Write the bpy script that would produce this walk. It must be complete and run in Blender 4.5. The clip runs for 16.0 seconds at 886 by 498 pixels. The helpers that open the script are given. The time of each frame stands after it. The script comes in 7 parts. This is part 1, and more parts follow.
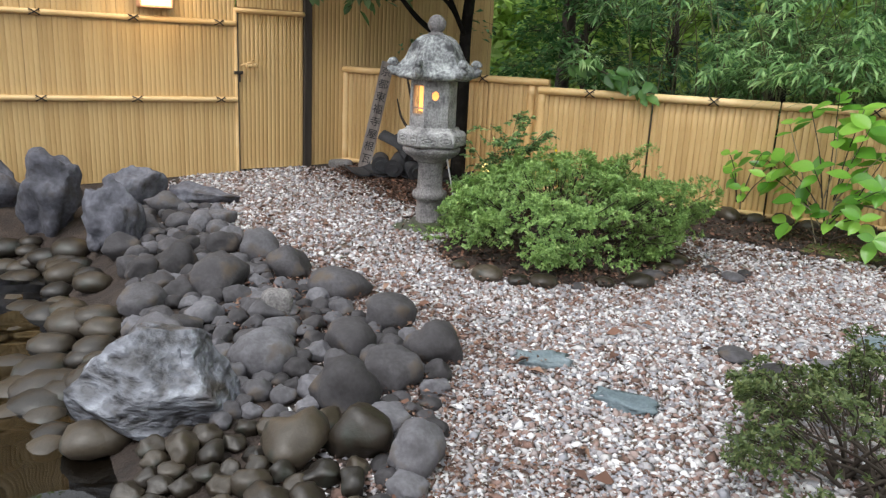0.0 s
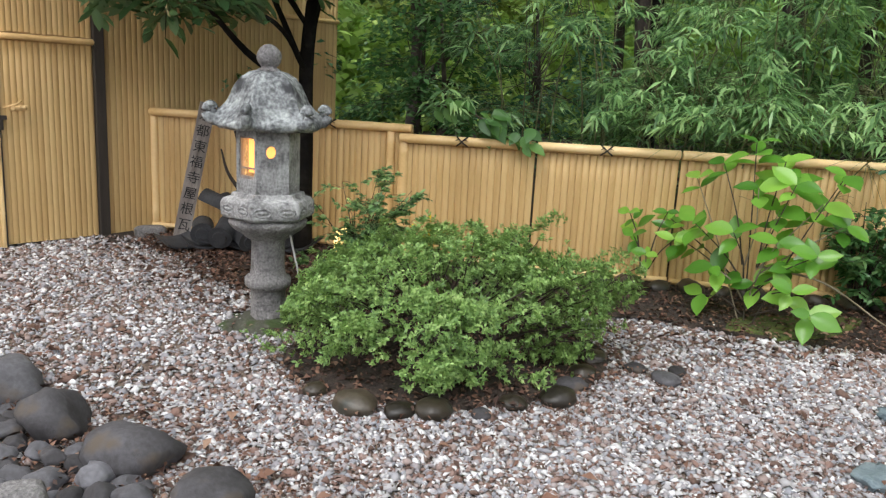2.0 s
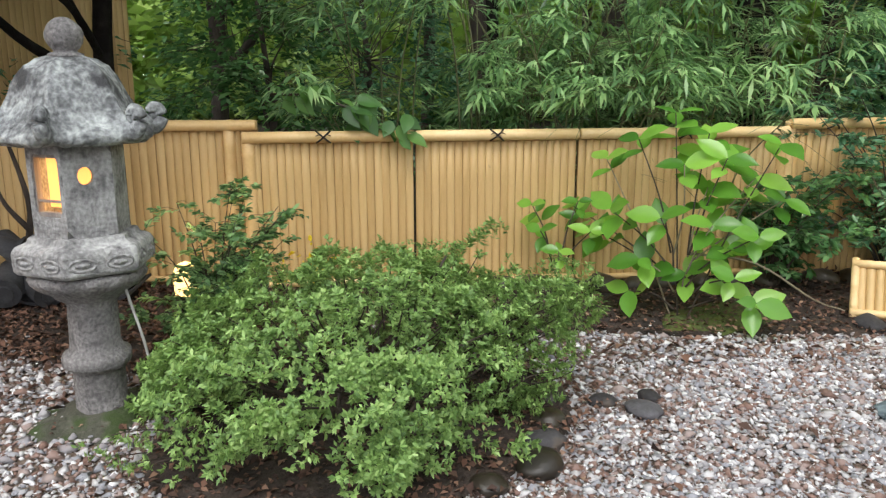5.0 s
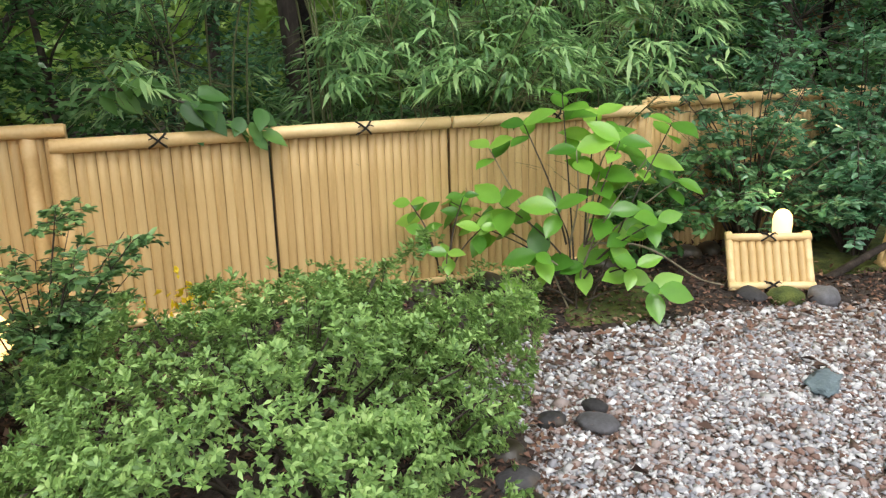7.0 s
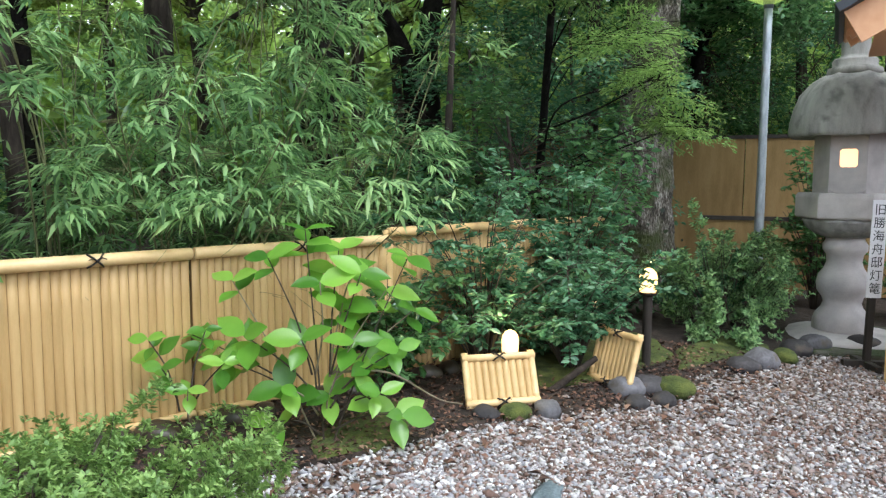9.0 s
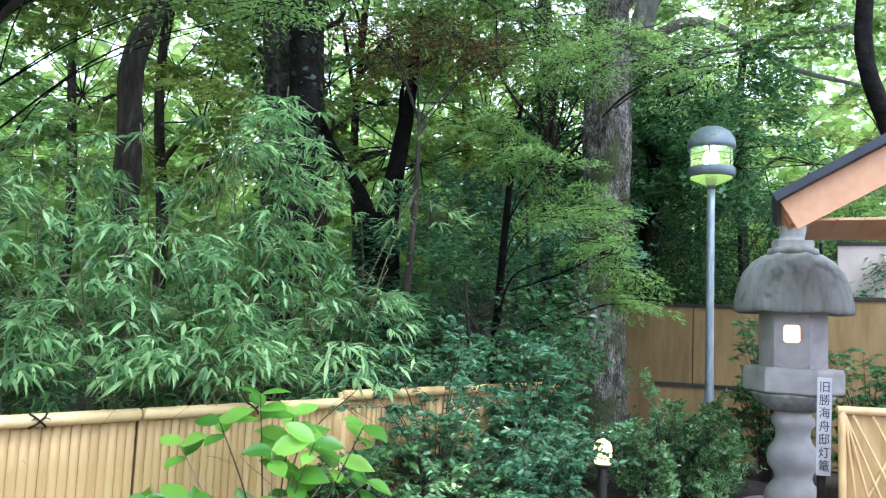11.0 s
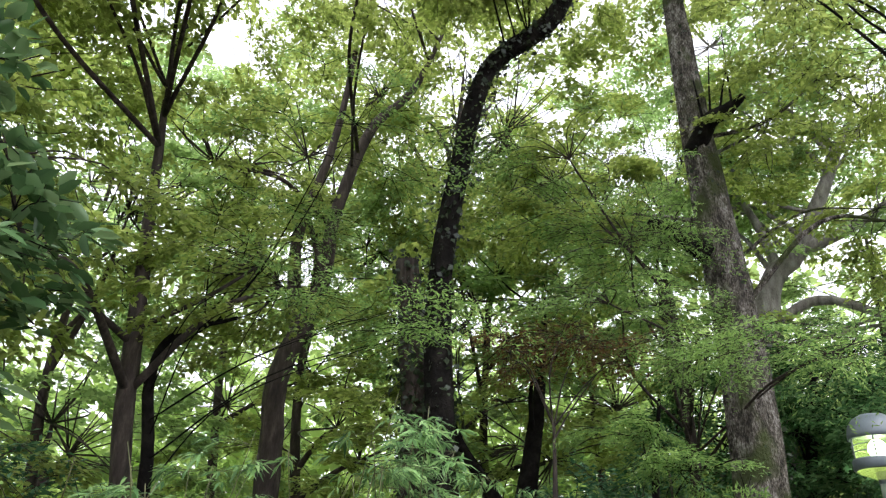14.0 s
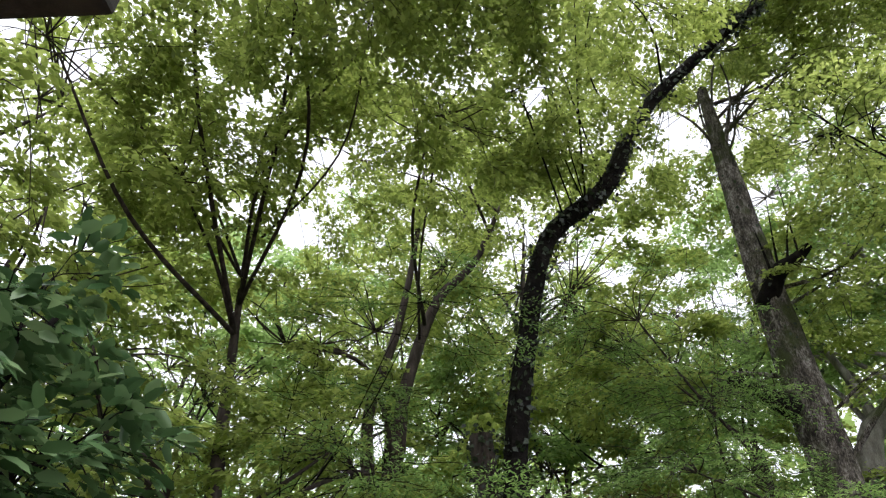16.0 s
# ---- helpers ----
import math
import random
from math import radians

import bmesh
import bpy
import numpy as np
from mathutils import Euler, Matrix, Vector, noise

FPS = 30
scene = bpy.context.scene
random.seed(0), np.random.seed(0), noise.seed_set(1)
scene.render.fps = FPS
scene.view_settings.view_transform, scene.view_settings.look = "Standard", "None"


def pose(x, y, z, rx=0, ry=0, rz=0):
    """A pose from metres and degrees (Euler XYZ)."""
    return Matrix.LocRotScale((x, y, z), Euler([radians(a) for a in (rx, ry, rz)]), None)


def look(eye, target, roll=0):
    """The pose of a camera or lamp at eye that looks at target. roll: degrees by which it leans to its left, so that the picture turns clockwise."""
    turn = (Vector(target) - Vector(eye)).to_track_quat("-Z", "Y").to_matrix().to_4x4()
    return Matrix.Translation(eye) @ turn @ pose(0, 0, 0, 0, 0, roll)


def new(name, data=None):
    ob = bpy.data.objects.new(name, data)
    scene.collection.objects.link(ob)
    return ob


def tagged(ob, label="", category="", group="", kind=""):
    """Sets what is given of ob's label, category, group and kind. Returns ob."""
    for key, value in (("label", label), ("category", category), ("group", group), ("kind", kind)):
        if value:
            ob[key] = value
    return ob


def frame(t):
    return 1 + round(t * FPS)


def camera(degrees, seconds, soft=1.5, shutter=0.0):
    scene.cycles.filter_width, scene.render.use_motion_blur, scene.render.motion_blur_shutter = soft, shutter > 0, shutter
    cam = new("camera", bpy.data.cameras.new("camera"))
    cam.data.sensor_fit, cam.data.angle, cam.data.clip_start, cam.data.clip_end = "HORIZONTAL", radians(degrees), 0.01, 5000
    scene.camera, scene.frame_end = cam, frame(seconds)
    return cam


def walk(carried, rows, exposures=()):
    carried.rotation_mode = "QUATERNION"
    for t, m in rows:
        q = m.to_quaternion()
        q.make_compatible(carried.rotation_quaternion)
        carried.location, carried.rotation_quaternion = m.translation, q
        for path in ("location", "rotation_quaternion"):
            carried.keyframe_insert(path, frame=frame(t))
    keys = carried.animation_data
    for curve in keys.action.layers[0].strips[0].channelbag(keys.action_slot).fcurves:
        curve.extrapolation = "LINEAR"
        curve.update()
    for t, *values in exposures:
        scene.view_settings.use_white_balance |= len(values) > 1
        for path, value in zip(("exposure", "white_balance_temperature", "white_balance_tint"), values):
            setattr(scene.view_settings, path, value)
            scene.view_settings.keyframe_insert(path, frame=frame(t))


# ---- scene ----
cam = camera(60.3, 16.0, soft=1.3)
METRES, EYE, TILT, LEAN, TURN = 4.3, 1.664, 0.0, 0.0, 0.0
ROWS = [
    (0.0, 0.0, 0.0, 0.0, 0.73, -14.72, -2.78),
    (0.5, 0.0234, 0.0721, 0.0026, -2.42, -13.5, -2.81),
    (1.0, 0.0161, 0.1558, 0.0015, -5.3, -12.7, -2.82),
    (1.5, 0.0081, 0.2313, 0.0049, -8.13, -12.14, -2.84),
    (2.0, -0.0072, 0.3365, 0.0118, -11.32, -11.85, -3.01),
    (2.5, -0.0489, 0.398, 0.0082, -15.36, -11.69, -3.22),
    (3.0, -0.0569, 0.434, 0.0123, -19.55, -11.64, -2.98),
    (3.5, -0.0462, 0.4629, 0.017, -22.7, -11.76, -2.14),
    (6.0, -0.0726, 0.7276, -0.0103, -33.27, -13.28, 1.36),
    (6.5, -0.0822, 0.7756, -0.0125, -38.68, -13.62, 1.7),
    (7.0, -0.0916, 0.7935, -0.0034, -44.88, -13.45, 1.59),
    (7.5, -0.1019, 0.7883, 0.0098, -50.82, -12.48, 1.25),
    (8.0, -0.1052, 0.7828, 0.0176, -55.88, -10.6, 0.79),
    (8.5, -0.1034, 0.7791, 0.0257, -59.89, -8.17, 0.32),
    (9.0, -0.0972, 0.7717, 0.0296, -62.96, -5.61, -0.25),
    (11.5, -0.1219, 0.7782, 0.0658, -65.8, 8.92, -2.81),
    (12.0, -0.1314, 0.7857, 0.0753, -64.65, 12.62, -2.97),
    (12.5, -0.1368, 0.7882, 0.0849, -63.05, 16.42, -3.01),
    (13.0, -0.1388, 0.7893, 0.0908, -61.13, 20.04, -2.87),
    (13.5, -0.1432, 0.7897, 0.0966, -59.07, 23.32, -2.56),
    (14.0, -0.1463, 0.7894, 0.1001, -57.05, 26.35, -2.13),
    (14.5, -0.1505, 0.7873, 0.1053, -55.15, 29.33, -1.79),
    (15.0, -0.1565, 0.7884, 0.1116, -53.66, 32.17, -1.64),
    (15.5, -0.1617, 0.7874, 0.1166, -52.28, 35.25, -1.66),
    (16.0, -0.1691, 0.7825, 0.1223, -51.09, 38.18, -1.77),
]
walk(cam, [(t, pose(0, 0, EYE, TILT, LEAN, TURN) @ pose(METRES * x, METRES * y, METRES * z, 90 + pitch, roll, yaw)) for t, x, y, z, yaw, pitch, roll in ROWS],
     exposures=[(0.0, 0.5, 6350, 9), (3.5, 0.5, 6400, 9), (7.0, 0.65, 6450, 8), (9.0, 0.78, 5950, 8), (11.5, 1.16, 5200, 11), (12.5, 1.16, 5600, 14), (14.0, 0.8, 6300, 15), (16.0, 0.3, 6400, 15)])


# ---- light ----
SUN_ELEVATION, SUN_TURN = 58.0, 215.0
world = bpy.data.worlds.new("overcast_sky")
scene.world = world
world.use_nodes = True
wn, wl = world.node_tree.nodes, world.node_tree.links
sky = wn.new("ShaderNodeTexSky")
sky.sky_type, sky.sun_disc = "NISHITA", False
sky.sun_elevation, sky.sun_rotation = radians(SUN_ELEVATION), radians(SUN_TURN)
sky.dust_density, sky.air_density, sky.ozone_density = 6.0, 1.2, 1.0
milk = wn.new("ShaderNodeHueSaturation")
milk.inputs["Saturation"].default_value = 0.22
wl.new(sky.outputs["Color"], milk.inputs["Color"])
cloud = wn.new("ShaderNodeMix")
cloud.data_type = "RGBA"
cloud.inputs[0].default_value = 0.7
cloud.inputs[7].default_value = (11.0, 11.4, 12.0, 1)
wl.new(milk.outputs["Color"], cloud.inputs[6])
wl.new(cloud.outputs[2], wn["Background"].inputs["Color"])
wn["Background"].inputs["Strength"].default_value = 0.15
sun = new("sun", bpy.data.lights.new("sun", "SUN"))
sun.data.energy, sun.data.angle, sun.data.color = 1.0, radians(20), (1.0, 0.97, 0.92)
a, e = radians(SUN_TURN), radians(SUN_ELEVATION)
sun.matrix_world = look((0, 0, 20), (-20 * math.sin(a) * math.cos(e), -20 * math.cos(a) * math.cos(e), 20 - 20 * math.sin(e)))


# ---- materials ----
def nodes_of(name):
    m = bpy.data.materials.new(name)
    m.use_nodes = True
    return m, m.node_tree.nodes, m.node_tree.links, m.node_tree.nodes["Principled BSDF"]


def ramp(nd, stops):
    r = nd.new("ShaderNodeValToRGB")
    while len(r.color_ramp.elements) < len(stops):
        r.color_ramp.elements.new(0.5)
    for el, (p, c) in zip(r.color_ramp.elements, stops):
        el.position, el.color = p, (*c, 1)
    return r


def surface(name, stops, scale=6.0, rough=0.7, bump=0.3, fine=60.0, stretch=(1, 1, 1), vary="", amount=0.5, spots=None, metal=0.0, bump_size=0.01, grain=0.4):
    """Noise of two sizes through a colour ramp; vary: 'object' or 'island' shifts the tone piece by piece; spots: (colour, scale, threshold)."""
    m, nd, ln, b = nodes_of(name)
    tc, mp = nd.new("ShaderNodeTexCoord"), nd.new("ShaderNodeMapping")
    mp.inputs["Scale"].default_value = stretch
    ln.new(tc.outputs["Object"], mp.inputs["Vector"])
    big, small = nd.new("ShaderNodeTexNoise"), nd.new("ShaderNodeTexNoise")
    big.inputs["Scale"].default_value, small.inputs["Scale"].default_value = scale, fine
    big.inputs["Detail"].default_value, small.inputs["Detail"].default_value = 5, 4
    for n in (big, small):
        ln.new(mp.outputs["Vector"], n.inputs["Vector"])
    mixf = nd.new("ShaderNodeMath")
    mixf.operation = "MULTIPLY_ADD"
    ln.new(small.outputs["Fac"], mixf.inputs[0])
    mixf.inputs[1].default_value = grain
    ln.new(big.outputs["Fac"], mixf.inputs[2])
    off = nd.new("ShaderNodeMath")
    off.operation = "SUBTRACT"
    ln.new(mixf.outputs[0], off.inputs[0])
    off.inputs[1].default_value = grain / 2
    value = off.outputs[0]
    if vary:
        src = nd.new("ShaderNodeObjectInfo").outputs["Random"] if vary == "object" else nd.new("ShaderNodeNewGeometry").outputs["Random Per Island"]
        blend = nd.new("ShaderNodeMix")
        blend.inputs[0].default_value = amount
        ln.new(value, blend.inputs[2]), ln.new(src, blend.inputs[3])
        value = blend.outputs[0]
    r = ramp(nd, stops)
    ln.new(value, r.inputs["Fac"])
    colour = r.outputs["Color"]
    if spots:
        sc, ss, st = spots
        sn = nd.new("ShaderNodeTexNoise")
        sn.inputs["Scale"].default_value, sn.inputs["Detail"].default_value = ss, 6
        ln.new(tc.outputs["Object"], sn.inputs["Vector"])
        sr = ramp(nd, [(st, (0, 0, 0)), (st + 0.12, (1, 1, 1))])
        ln.new(sn.outputs["Fac"], sr.inputs["Fac"])
        mx = nd.new("ShaderNodeMix")
        mx.data_type = "RGBA"
        ln.new(sr.outputs["Color"], mx.inputs[0]), ln.new(colour, mx.inputs[6])
        mx.inputs[7].default_value = (*sc, 1)
        colour = mx.outputs[2]
    ln.new(colour, b.inputs["Base Color"])
    b.inputs["Roughness"].default_value, b.inputs["Metallic"].default_value = rough, metal
    if bump:
        bp = nd.new("ShaderNodeBump")
        bp.inputs["Strength"].default_value, bp.inputs["Distance"].default_value = bump, bump_size
        ln.new(mixf.outputs[0], bp.inputs["Height"]), ln.new(bp.outputs["Normal"], b.inputs["Normal"])
    return m


def leafy(name, stops, through_light=0.4, rough=0.45, vary="island", patch_size=1.3, patch_share=0.45):
    """A leaf: glossy skin, light shining through, tone varied leaf by leaf."""
    m, nd, ln, b = nodes_of(name)
    src = nd.new("ShaderNodeObjectInfo").outputs["Random"] if vary == "object" else nd.new("ShaderNodeNewGeometry").outputs["Random Per Island"]
    n = nd.new("ShaderNodeTexNoise")
    n.inputs["Scale"].default_value, n.inputs["Detail"].default_value = patch_size, 3
    tc = nd.new("ShaderNodeTexCoord")
    ln.new(tc.outputs["Object"], n.inputs["Vector"])
    mx = nd.new("ShaderNodeMix")
    mx.inputs[0].default_value = patch_share
    ln.new(src, mx.inputs[2]), ln.new(n.outputs["Fac"], mx.inputs[3])
    r = ramp(nd, stops)
    ln.new(mx.outputs[0], r.inputs["Fac"]), ln.new(r.outputs["Color"], b.inputs["Base Color"])
    b.inputs["Roughness"].default_value = rough
    tl, ms = nd.new("ShaderNodeBsdfTranslucent"), nd.new("ShaderNodeMixShader")
    warm = nd.new("ShaderNodeHueSaturation")
    warm.inputs["Hue"].default_value, warm.inputs["Saturation"].default_value, warm.inputs["Value"].default_value = 0.488, 1.0, 1.9
    ln.new(r.outputs["Color"], warm.inputs["Color"]), ln.new(warm.outputs["Color"], tl.inputs["Color"])
    ms.inputs[0].default_value = through_light
    ln.new(b.outputs[0], ms.inputs[1]), ln.new(tl.outputs[0], ms.inputs[2])
    ln.new(ms.outputs[0], nd["Material Output"].inputs["Surface"])
    return m


def glow(name, colour, strength):
    m, nd, ln, b = nodes_of(name)
    b.inputs["Base Color"].default_value = (*colour, 1)
    b.inputs["Emission Color"].default_value = (*colour, 1)
    b.inputs["Emission Strength"].default_value = strength
    b.inputs["Roughness"].default_value = 0.6
    return m


M_GRAVEL = surface("gravel_stone", [(0.06, (0.09, 0.055, 0.042)), (0.19, (0.21, 0.125, 0.10)), (0.33, (0.30, 0.235, 0.215)), (0.5, (0.25, 0.252, 0.28)), (0.7, (0.40, 0.38, 0.38)), (0.92, (0.70, 0.69, 0.70))],
                   40, 0.85, 0.2, 200, vary="island", amount=0.85)
M_GRAVEL_BROWN = surface("dusty_gravel_stone", [(0.06, (0.075, 0.045, 0.033)), (0.22, (0.17, 0.105, 0.08)), (0.4, (0.235, 0.18, 0.158)), (0.58, (0.20, 0.192, 0.20)), (0.76, (0.30, 0.27, 0.258)), (0.95, (0.54, 0.51, 0.50))],
                         40, 0.85, 0.2, 200, vary="island", amount=0.85)
M_BED = surface("gravel_bed", [(0.2, (0.05, 0.034, 0.024)), (0.5, (0.13, 0.092, 0.07)), (0.8, (0.24, 0.19, 0.155))], 30, 0.9, 0.8, 120, bump_size=0.02)
M_SOIL = surface("garden_soil", [(0.25, (0.012, 0.008, 0.006)), (0.5, (0.03, 0.020, 0.015)), (0.75, (0.06, 0.042, 0.032))], 8, 0.95, 1.0, 60, bump_size=0.03)
M_MOSS = surface("moss", [(0.25, (0.02, 0.03, 0.008)), (0.5, (0.06, 0.08, 0.015)), (0.8, (0.13, 0.14, 0.03))], 9, 0.95, 1.0, 90, bump_size=0.02)
M_LITTER = surface("dead_leaf", [(0.1, (0.035, 0.018, 0.013)), (0.45, (0.09, 0.045, 0.03)), (0.75, (0.17, 0.085, 0.055)), (0.95, (0.30, 0.19, 0.13))], 20, 0.8, 0.2, 120, vary="island", amount=0.8)
M_ROCK = surface("river_stone_grey", [(0.2, (0.018, 0.016, 0.017)), (0.42, (0.046, 0.042, 0.045)), (0.6, (0.09, 0.086, 0.094)), (0.85, (0.19, 0.186, 0.205))], 7, 0.8, 0.7, 50, vary="object", amount=0.45, spots=((0.085, 0.066, 0.05), 6, 0.56), grain=0.5)
M_BOULDER = surface("blue_grey_boulder", [(0.25, (0.035, 0.034, 0.04)), (0.45, (0.08, 0.08, 0.098)), (0.62, (0.135, 0.136, 0.16)), (0.85, (0.25, 0.252, 0.285))], 5, 0.85, 0.9, 26, vary="object", amount=0.2, spots=((0.045, 0.038, 0.036), 5, 0.55), grain=0.6, bump_size=0.025)
M_ROCK_WET = surface("river_stone_wet", [(0.2, (0.009, 0.007, 0.005)), (0.45, (0.024, 0.018, 0.012)), (0.65, (0.042, 0.032, 0.021)), (0.85, (0.075, 0.06, 0.043))], 8, 0.45, 0.4, 70, vary="object", amount=0.5, spots=((0.03, 0.034, 0.027), 6, 0.57), grain=0.4)
M_ROCK_PALE = surface("blue_grey_rock", [(0.3, (0.025, 0.024, 0.027)), (0.42, (0.085, 0.087, 0.10)), (0.57, (0.14, 0.147, 0.172)), (0.78, (0.34, 0.36, 0.40))], 3.8, 0.5, 1.0, 16, stretch=(1, 1, 2.2), bump_size=0.045, spots=((0.05, 0.042, 0.038), 5, 0.58), grain=0.6)
M_SLATE = surface("slate_step", [(0.2, (0.075, 0.10, 0.115)), (0.5, (0.13, 0.17, 0.19)), (0.8, (0.22, 0.265, 0.285))], 9, 0.8, 0.7, 60, vary="object", amount=0.3, grain=0.8)
M_STONE = surface("weathered_granite", [(0.22, (0.085, 0.082, 0.084)), (0.42, (0.22, 0.215, 0.215)), (0.6, (0.36, 0.355, 0.352)), (0.82, (0.56, 0.555, 0.545))], 8, 0.9, 1.0, 60, spots=((0.09, 0.087, 0.09), 11, 0.57), bump_size=0.015, grain=0.65)
M_STONE_LICHEN = surface("lichen_granite", [(0.25, (0.055, 0.057, 0.06)), (0.43, (0.17, 0.175, 0.18)), (0.58, (0.33, 0.345, 0.345)), (0.8, (0.58, 0.60, 0.59))], 6, 0.92, 1.0, 45, spots=((0.05, 0.05, 0.053), 8, 0.545), bump_size=0.018, grain=0.75)
M_STONE_DARK = surface("dark_column_stone", [(0.2, (0.085, 0.08, 0.08)), (0.5, (0.18, 0.17, 0.168)), (0.8, (0.30, 0.285, 0.28))], 6, 0.85, 0.9, 70, bump_size=0.012, grain=1.1)
M_STONE_MOSSY = surface("mossy_base_stone", [(0.25, (0.03, 0.03, 0.02)), (0.5, (0.075, 0.075, 0.055)), (0.8, (0.17, 0.16, 0.13))], 6, 0.95, 0.9, 60, spots=((0.035, 0.055, 0.014), 7, 0.45), bump_size=0.02)
M_GRANITE_PALE = surface("pale_granite", [(0.2, (0.30, 0.28, 0.275)), (0.5, (0.43, 0.40, 0.39)), (0.8, (0.54, 0.515, 0.50))], 5, 0.85, 0.4, 140)
M_GRANITE_ROOF = surface("stained_granite_roof", [(0.25, (0.15, 0.15, 0.145)), (0.5, (0.29, 0.285, 0.27)), (0.8, (0.40, 0.39, 0.37))], 5, 0.9, 0.6, 110, stretch=(2.2, 2.2, 0.5), spots=((0.12, 0.12, 0.115), 4, 0.6))
M_BAMBOO = surface("pale_bamboo", [(0.15, (0.36, 0.225, 0.085)), (0.45, (0.52, 0.345, 0.145)), (0.8, (0.63, 0.45, 0.215))], 3, 0.5, 0.15, 90, stretch=(6, 6, 0.35), vary="object", amount=0.24)
M_BAMBOO_RAIL = surface("bamboo_rail", [(0.15, (0.50, 0.31, 0.12)), (0.45, (0.68, 0.46, 0.21)), (0.8, (0.78, 0.58, 0.31))], 4, 0.42, 0.12, 60, vary="object", amount=0.25)
M_BAMBOO_BACK = surface("bamboo_backing", [(0.2, (0.22, 0.13, 0.05)), (0.8, (0.36, 0.23, 0.10))], 4, 0.8, 0.2)
M_TIE = surface("black_palm_rope", [(0.2, (0.008, 0.007, 0.006)), (0.8, (0.03, 0.024, 0.02))], 30, 0.9, 0.6, 200)
M_DARKWOOD = surface("dark_stained_wood", [(0.2, (0.012, 0.009, 0.007)), (0.8, (0.045, 0.034, 0.027))], 5, 0.7, 0.4, 60, stretch=(4, 4, 0.4))
M_SIGNWOOD = surface("weathered_sign_board", [(0.2, (0.12, 0.10, 0.09)), (0.5, (0.26, 0.22, 0.20)), (0.8, (0.40, 0.36, 0.33))], 5, 0.9, 0.5, 60, stretch=(5, 5, 0.4))
M_INK = surface("brush_ink", [(0.2, (0.008, 0.008, 0.008)), (0.8, (0.025, 0.025, 0.025))], 30, 0.8, 0.0)
M_WHITEBOARD = surface("white_painted_board", [(0.2, (0.55, 0.54, 0.56)), (0.8, (0.72, 0.71, 0.73))], 5, 0.6, 0.1)
M_TILE = surface("old_kawara_tile", [(0.2, (0.012, 0.012, 0.014)), (0.5, (0.03, 0.03, 0.034)), (0.8, (0.07, 0.07, 0.075))], 6, 0.75, 0.4, 80)
M_CEDAR = surface("new_cedar_board", [(0.2, (0.56, 0.28, 0.14)), (0.5, (0.62, 0.33, 0.18)), (0.8, (0.67, 0.385, 0.22))], 1.6, 0.6, 0.08, 60, stretch=(0.5, 6, 6))
M_ROOF = surface("dark_sheet_roof", [(0.2, (0.012, 0.016, 0.024)), (0.8, (0.04, 0.048, 0.062))], 5, 0.5, 0.15)
M_PLASTER = surface("pink_beige_plaster", [(0.2, (0.52, 0.42, 0.37)), (0.8, (0.63, 0.53, 0.47))], 4, 0.9, 0.2)
M_FARWALL = surface("ochre_wall", [(0.2, (0.20, 0.125, 0.045)), (0.5, (0.28, 0.18, 0.07)), (0.8, (0.35, 0.235, 0.10))], 3, 0.85, 0.2, 40, stretch=(3, 3, 0.5))
M_STEEL = surface("galvanised_pole", [(0.2, (0.22, 0.25, 0.28)), (0.5, (0.36, 0.40, 0.44)), (0.8, (0.52, 0.55, 0.58))], 9, 0.45, 0.1, 60, stretch=(3, 3, 0.6), metal=0.5, spots=((0.30, 0.22, 0.17), 3, 0.6))
M_CAP = surface("grey_lamp_cap", [(0.2, (0.11, 0.14, 0.16)), (0.8, (0.19, 0.22, 0.245))], 6, 0.45, 0.05)
M_CABLE = surface("grey_cable", [(0.2, (0.30, 0.29, 0.28)), (0.8, (0.42, 0.41, 0.39))], 9, 0.5, 0.0)
M_BARK = surface("grey_bark", [(0.3, (0.02, 0.016, 0.013)), (0.45, (0.075, 0.063, 0.05)), (0.6, (0.17, 0.152, 0.13)), (0.78, (0.36, 0.34, 0.31))], 6, 0.95, 1.0, 30, stretch=(2.0, 2.0, 0.8), spots=((0.05, 0.064, 0.016), 2.0, 0.48), bump_size=0.06, grain=1.0)
M_BARK_PALE = surface("pale_smooth_bark", [(0.25, (0.10, 0.09, 0.08)), (0.5, (0.24, 0.22, 0.20)), (0.8, (0.40, 0.38, 0.35))], 5, 0.9, 0.6, 40, stretch=(2, 2, 0.6), bump_size=0.02)
# Near-black bark shared by several trees, with and without ivy.
M_BARK_DARK = surface("near_black_bark", [(0.25, (0.003, 0.0027, 0.0023)), (0.5, (0.007, 0.006, 0.005)), (0.8, (0.022, 0.019, 0.016))], 6, 0.95, 1.0, 30, bump_size=0.04)
M_BARK_RED = surface("red_brown_bark", [(0.25, (0.014, 0.01, 0.008)), (0.5, (0.038, 0.028, 0.022)), (0.8, (0.10, 0.078, 0.065))], 5, 0.95, 0.8, 30, stretch=(3, 3, 0.7), bump_size=0.02)
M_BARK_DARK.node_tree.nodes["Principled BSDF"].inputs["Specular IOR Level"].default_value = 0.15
M_TWIG = surface("twig_bark", [(0.2, (0.02, 0.015, 0.011)), (0.8, (0.08, 0.06, 0.045))], 9, 0.9, 0.3)
M_CULM = surface("bamboo_culm", [(0.2, (0.06, 0.07, 0.025)), (0.8, (0.17, 0.17, 0.07))], 9, 0.6, 0.2)
M_TWIG_PALE = surface("pale_stem", [(0.2, (0.14, 0.11, 0.07)), (0.8, (0.30, 0.26, 0.18))], 9, 0.8, 0.3)

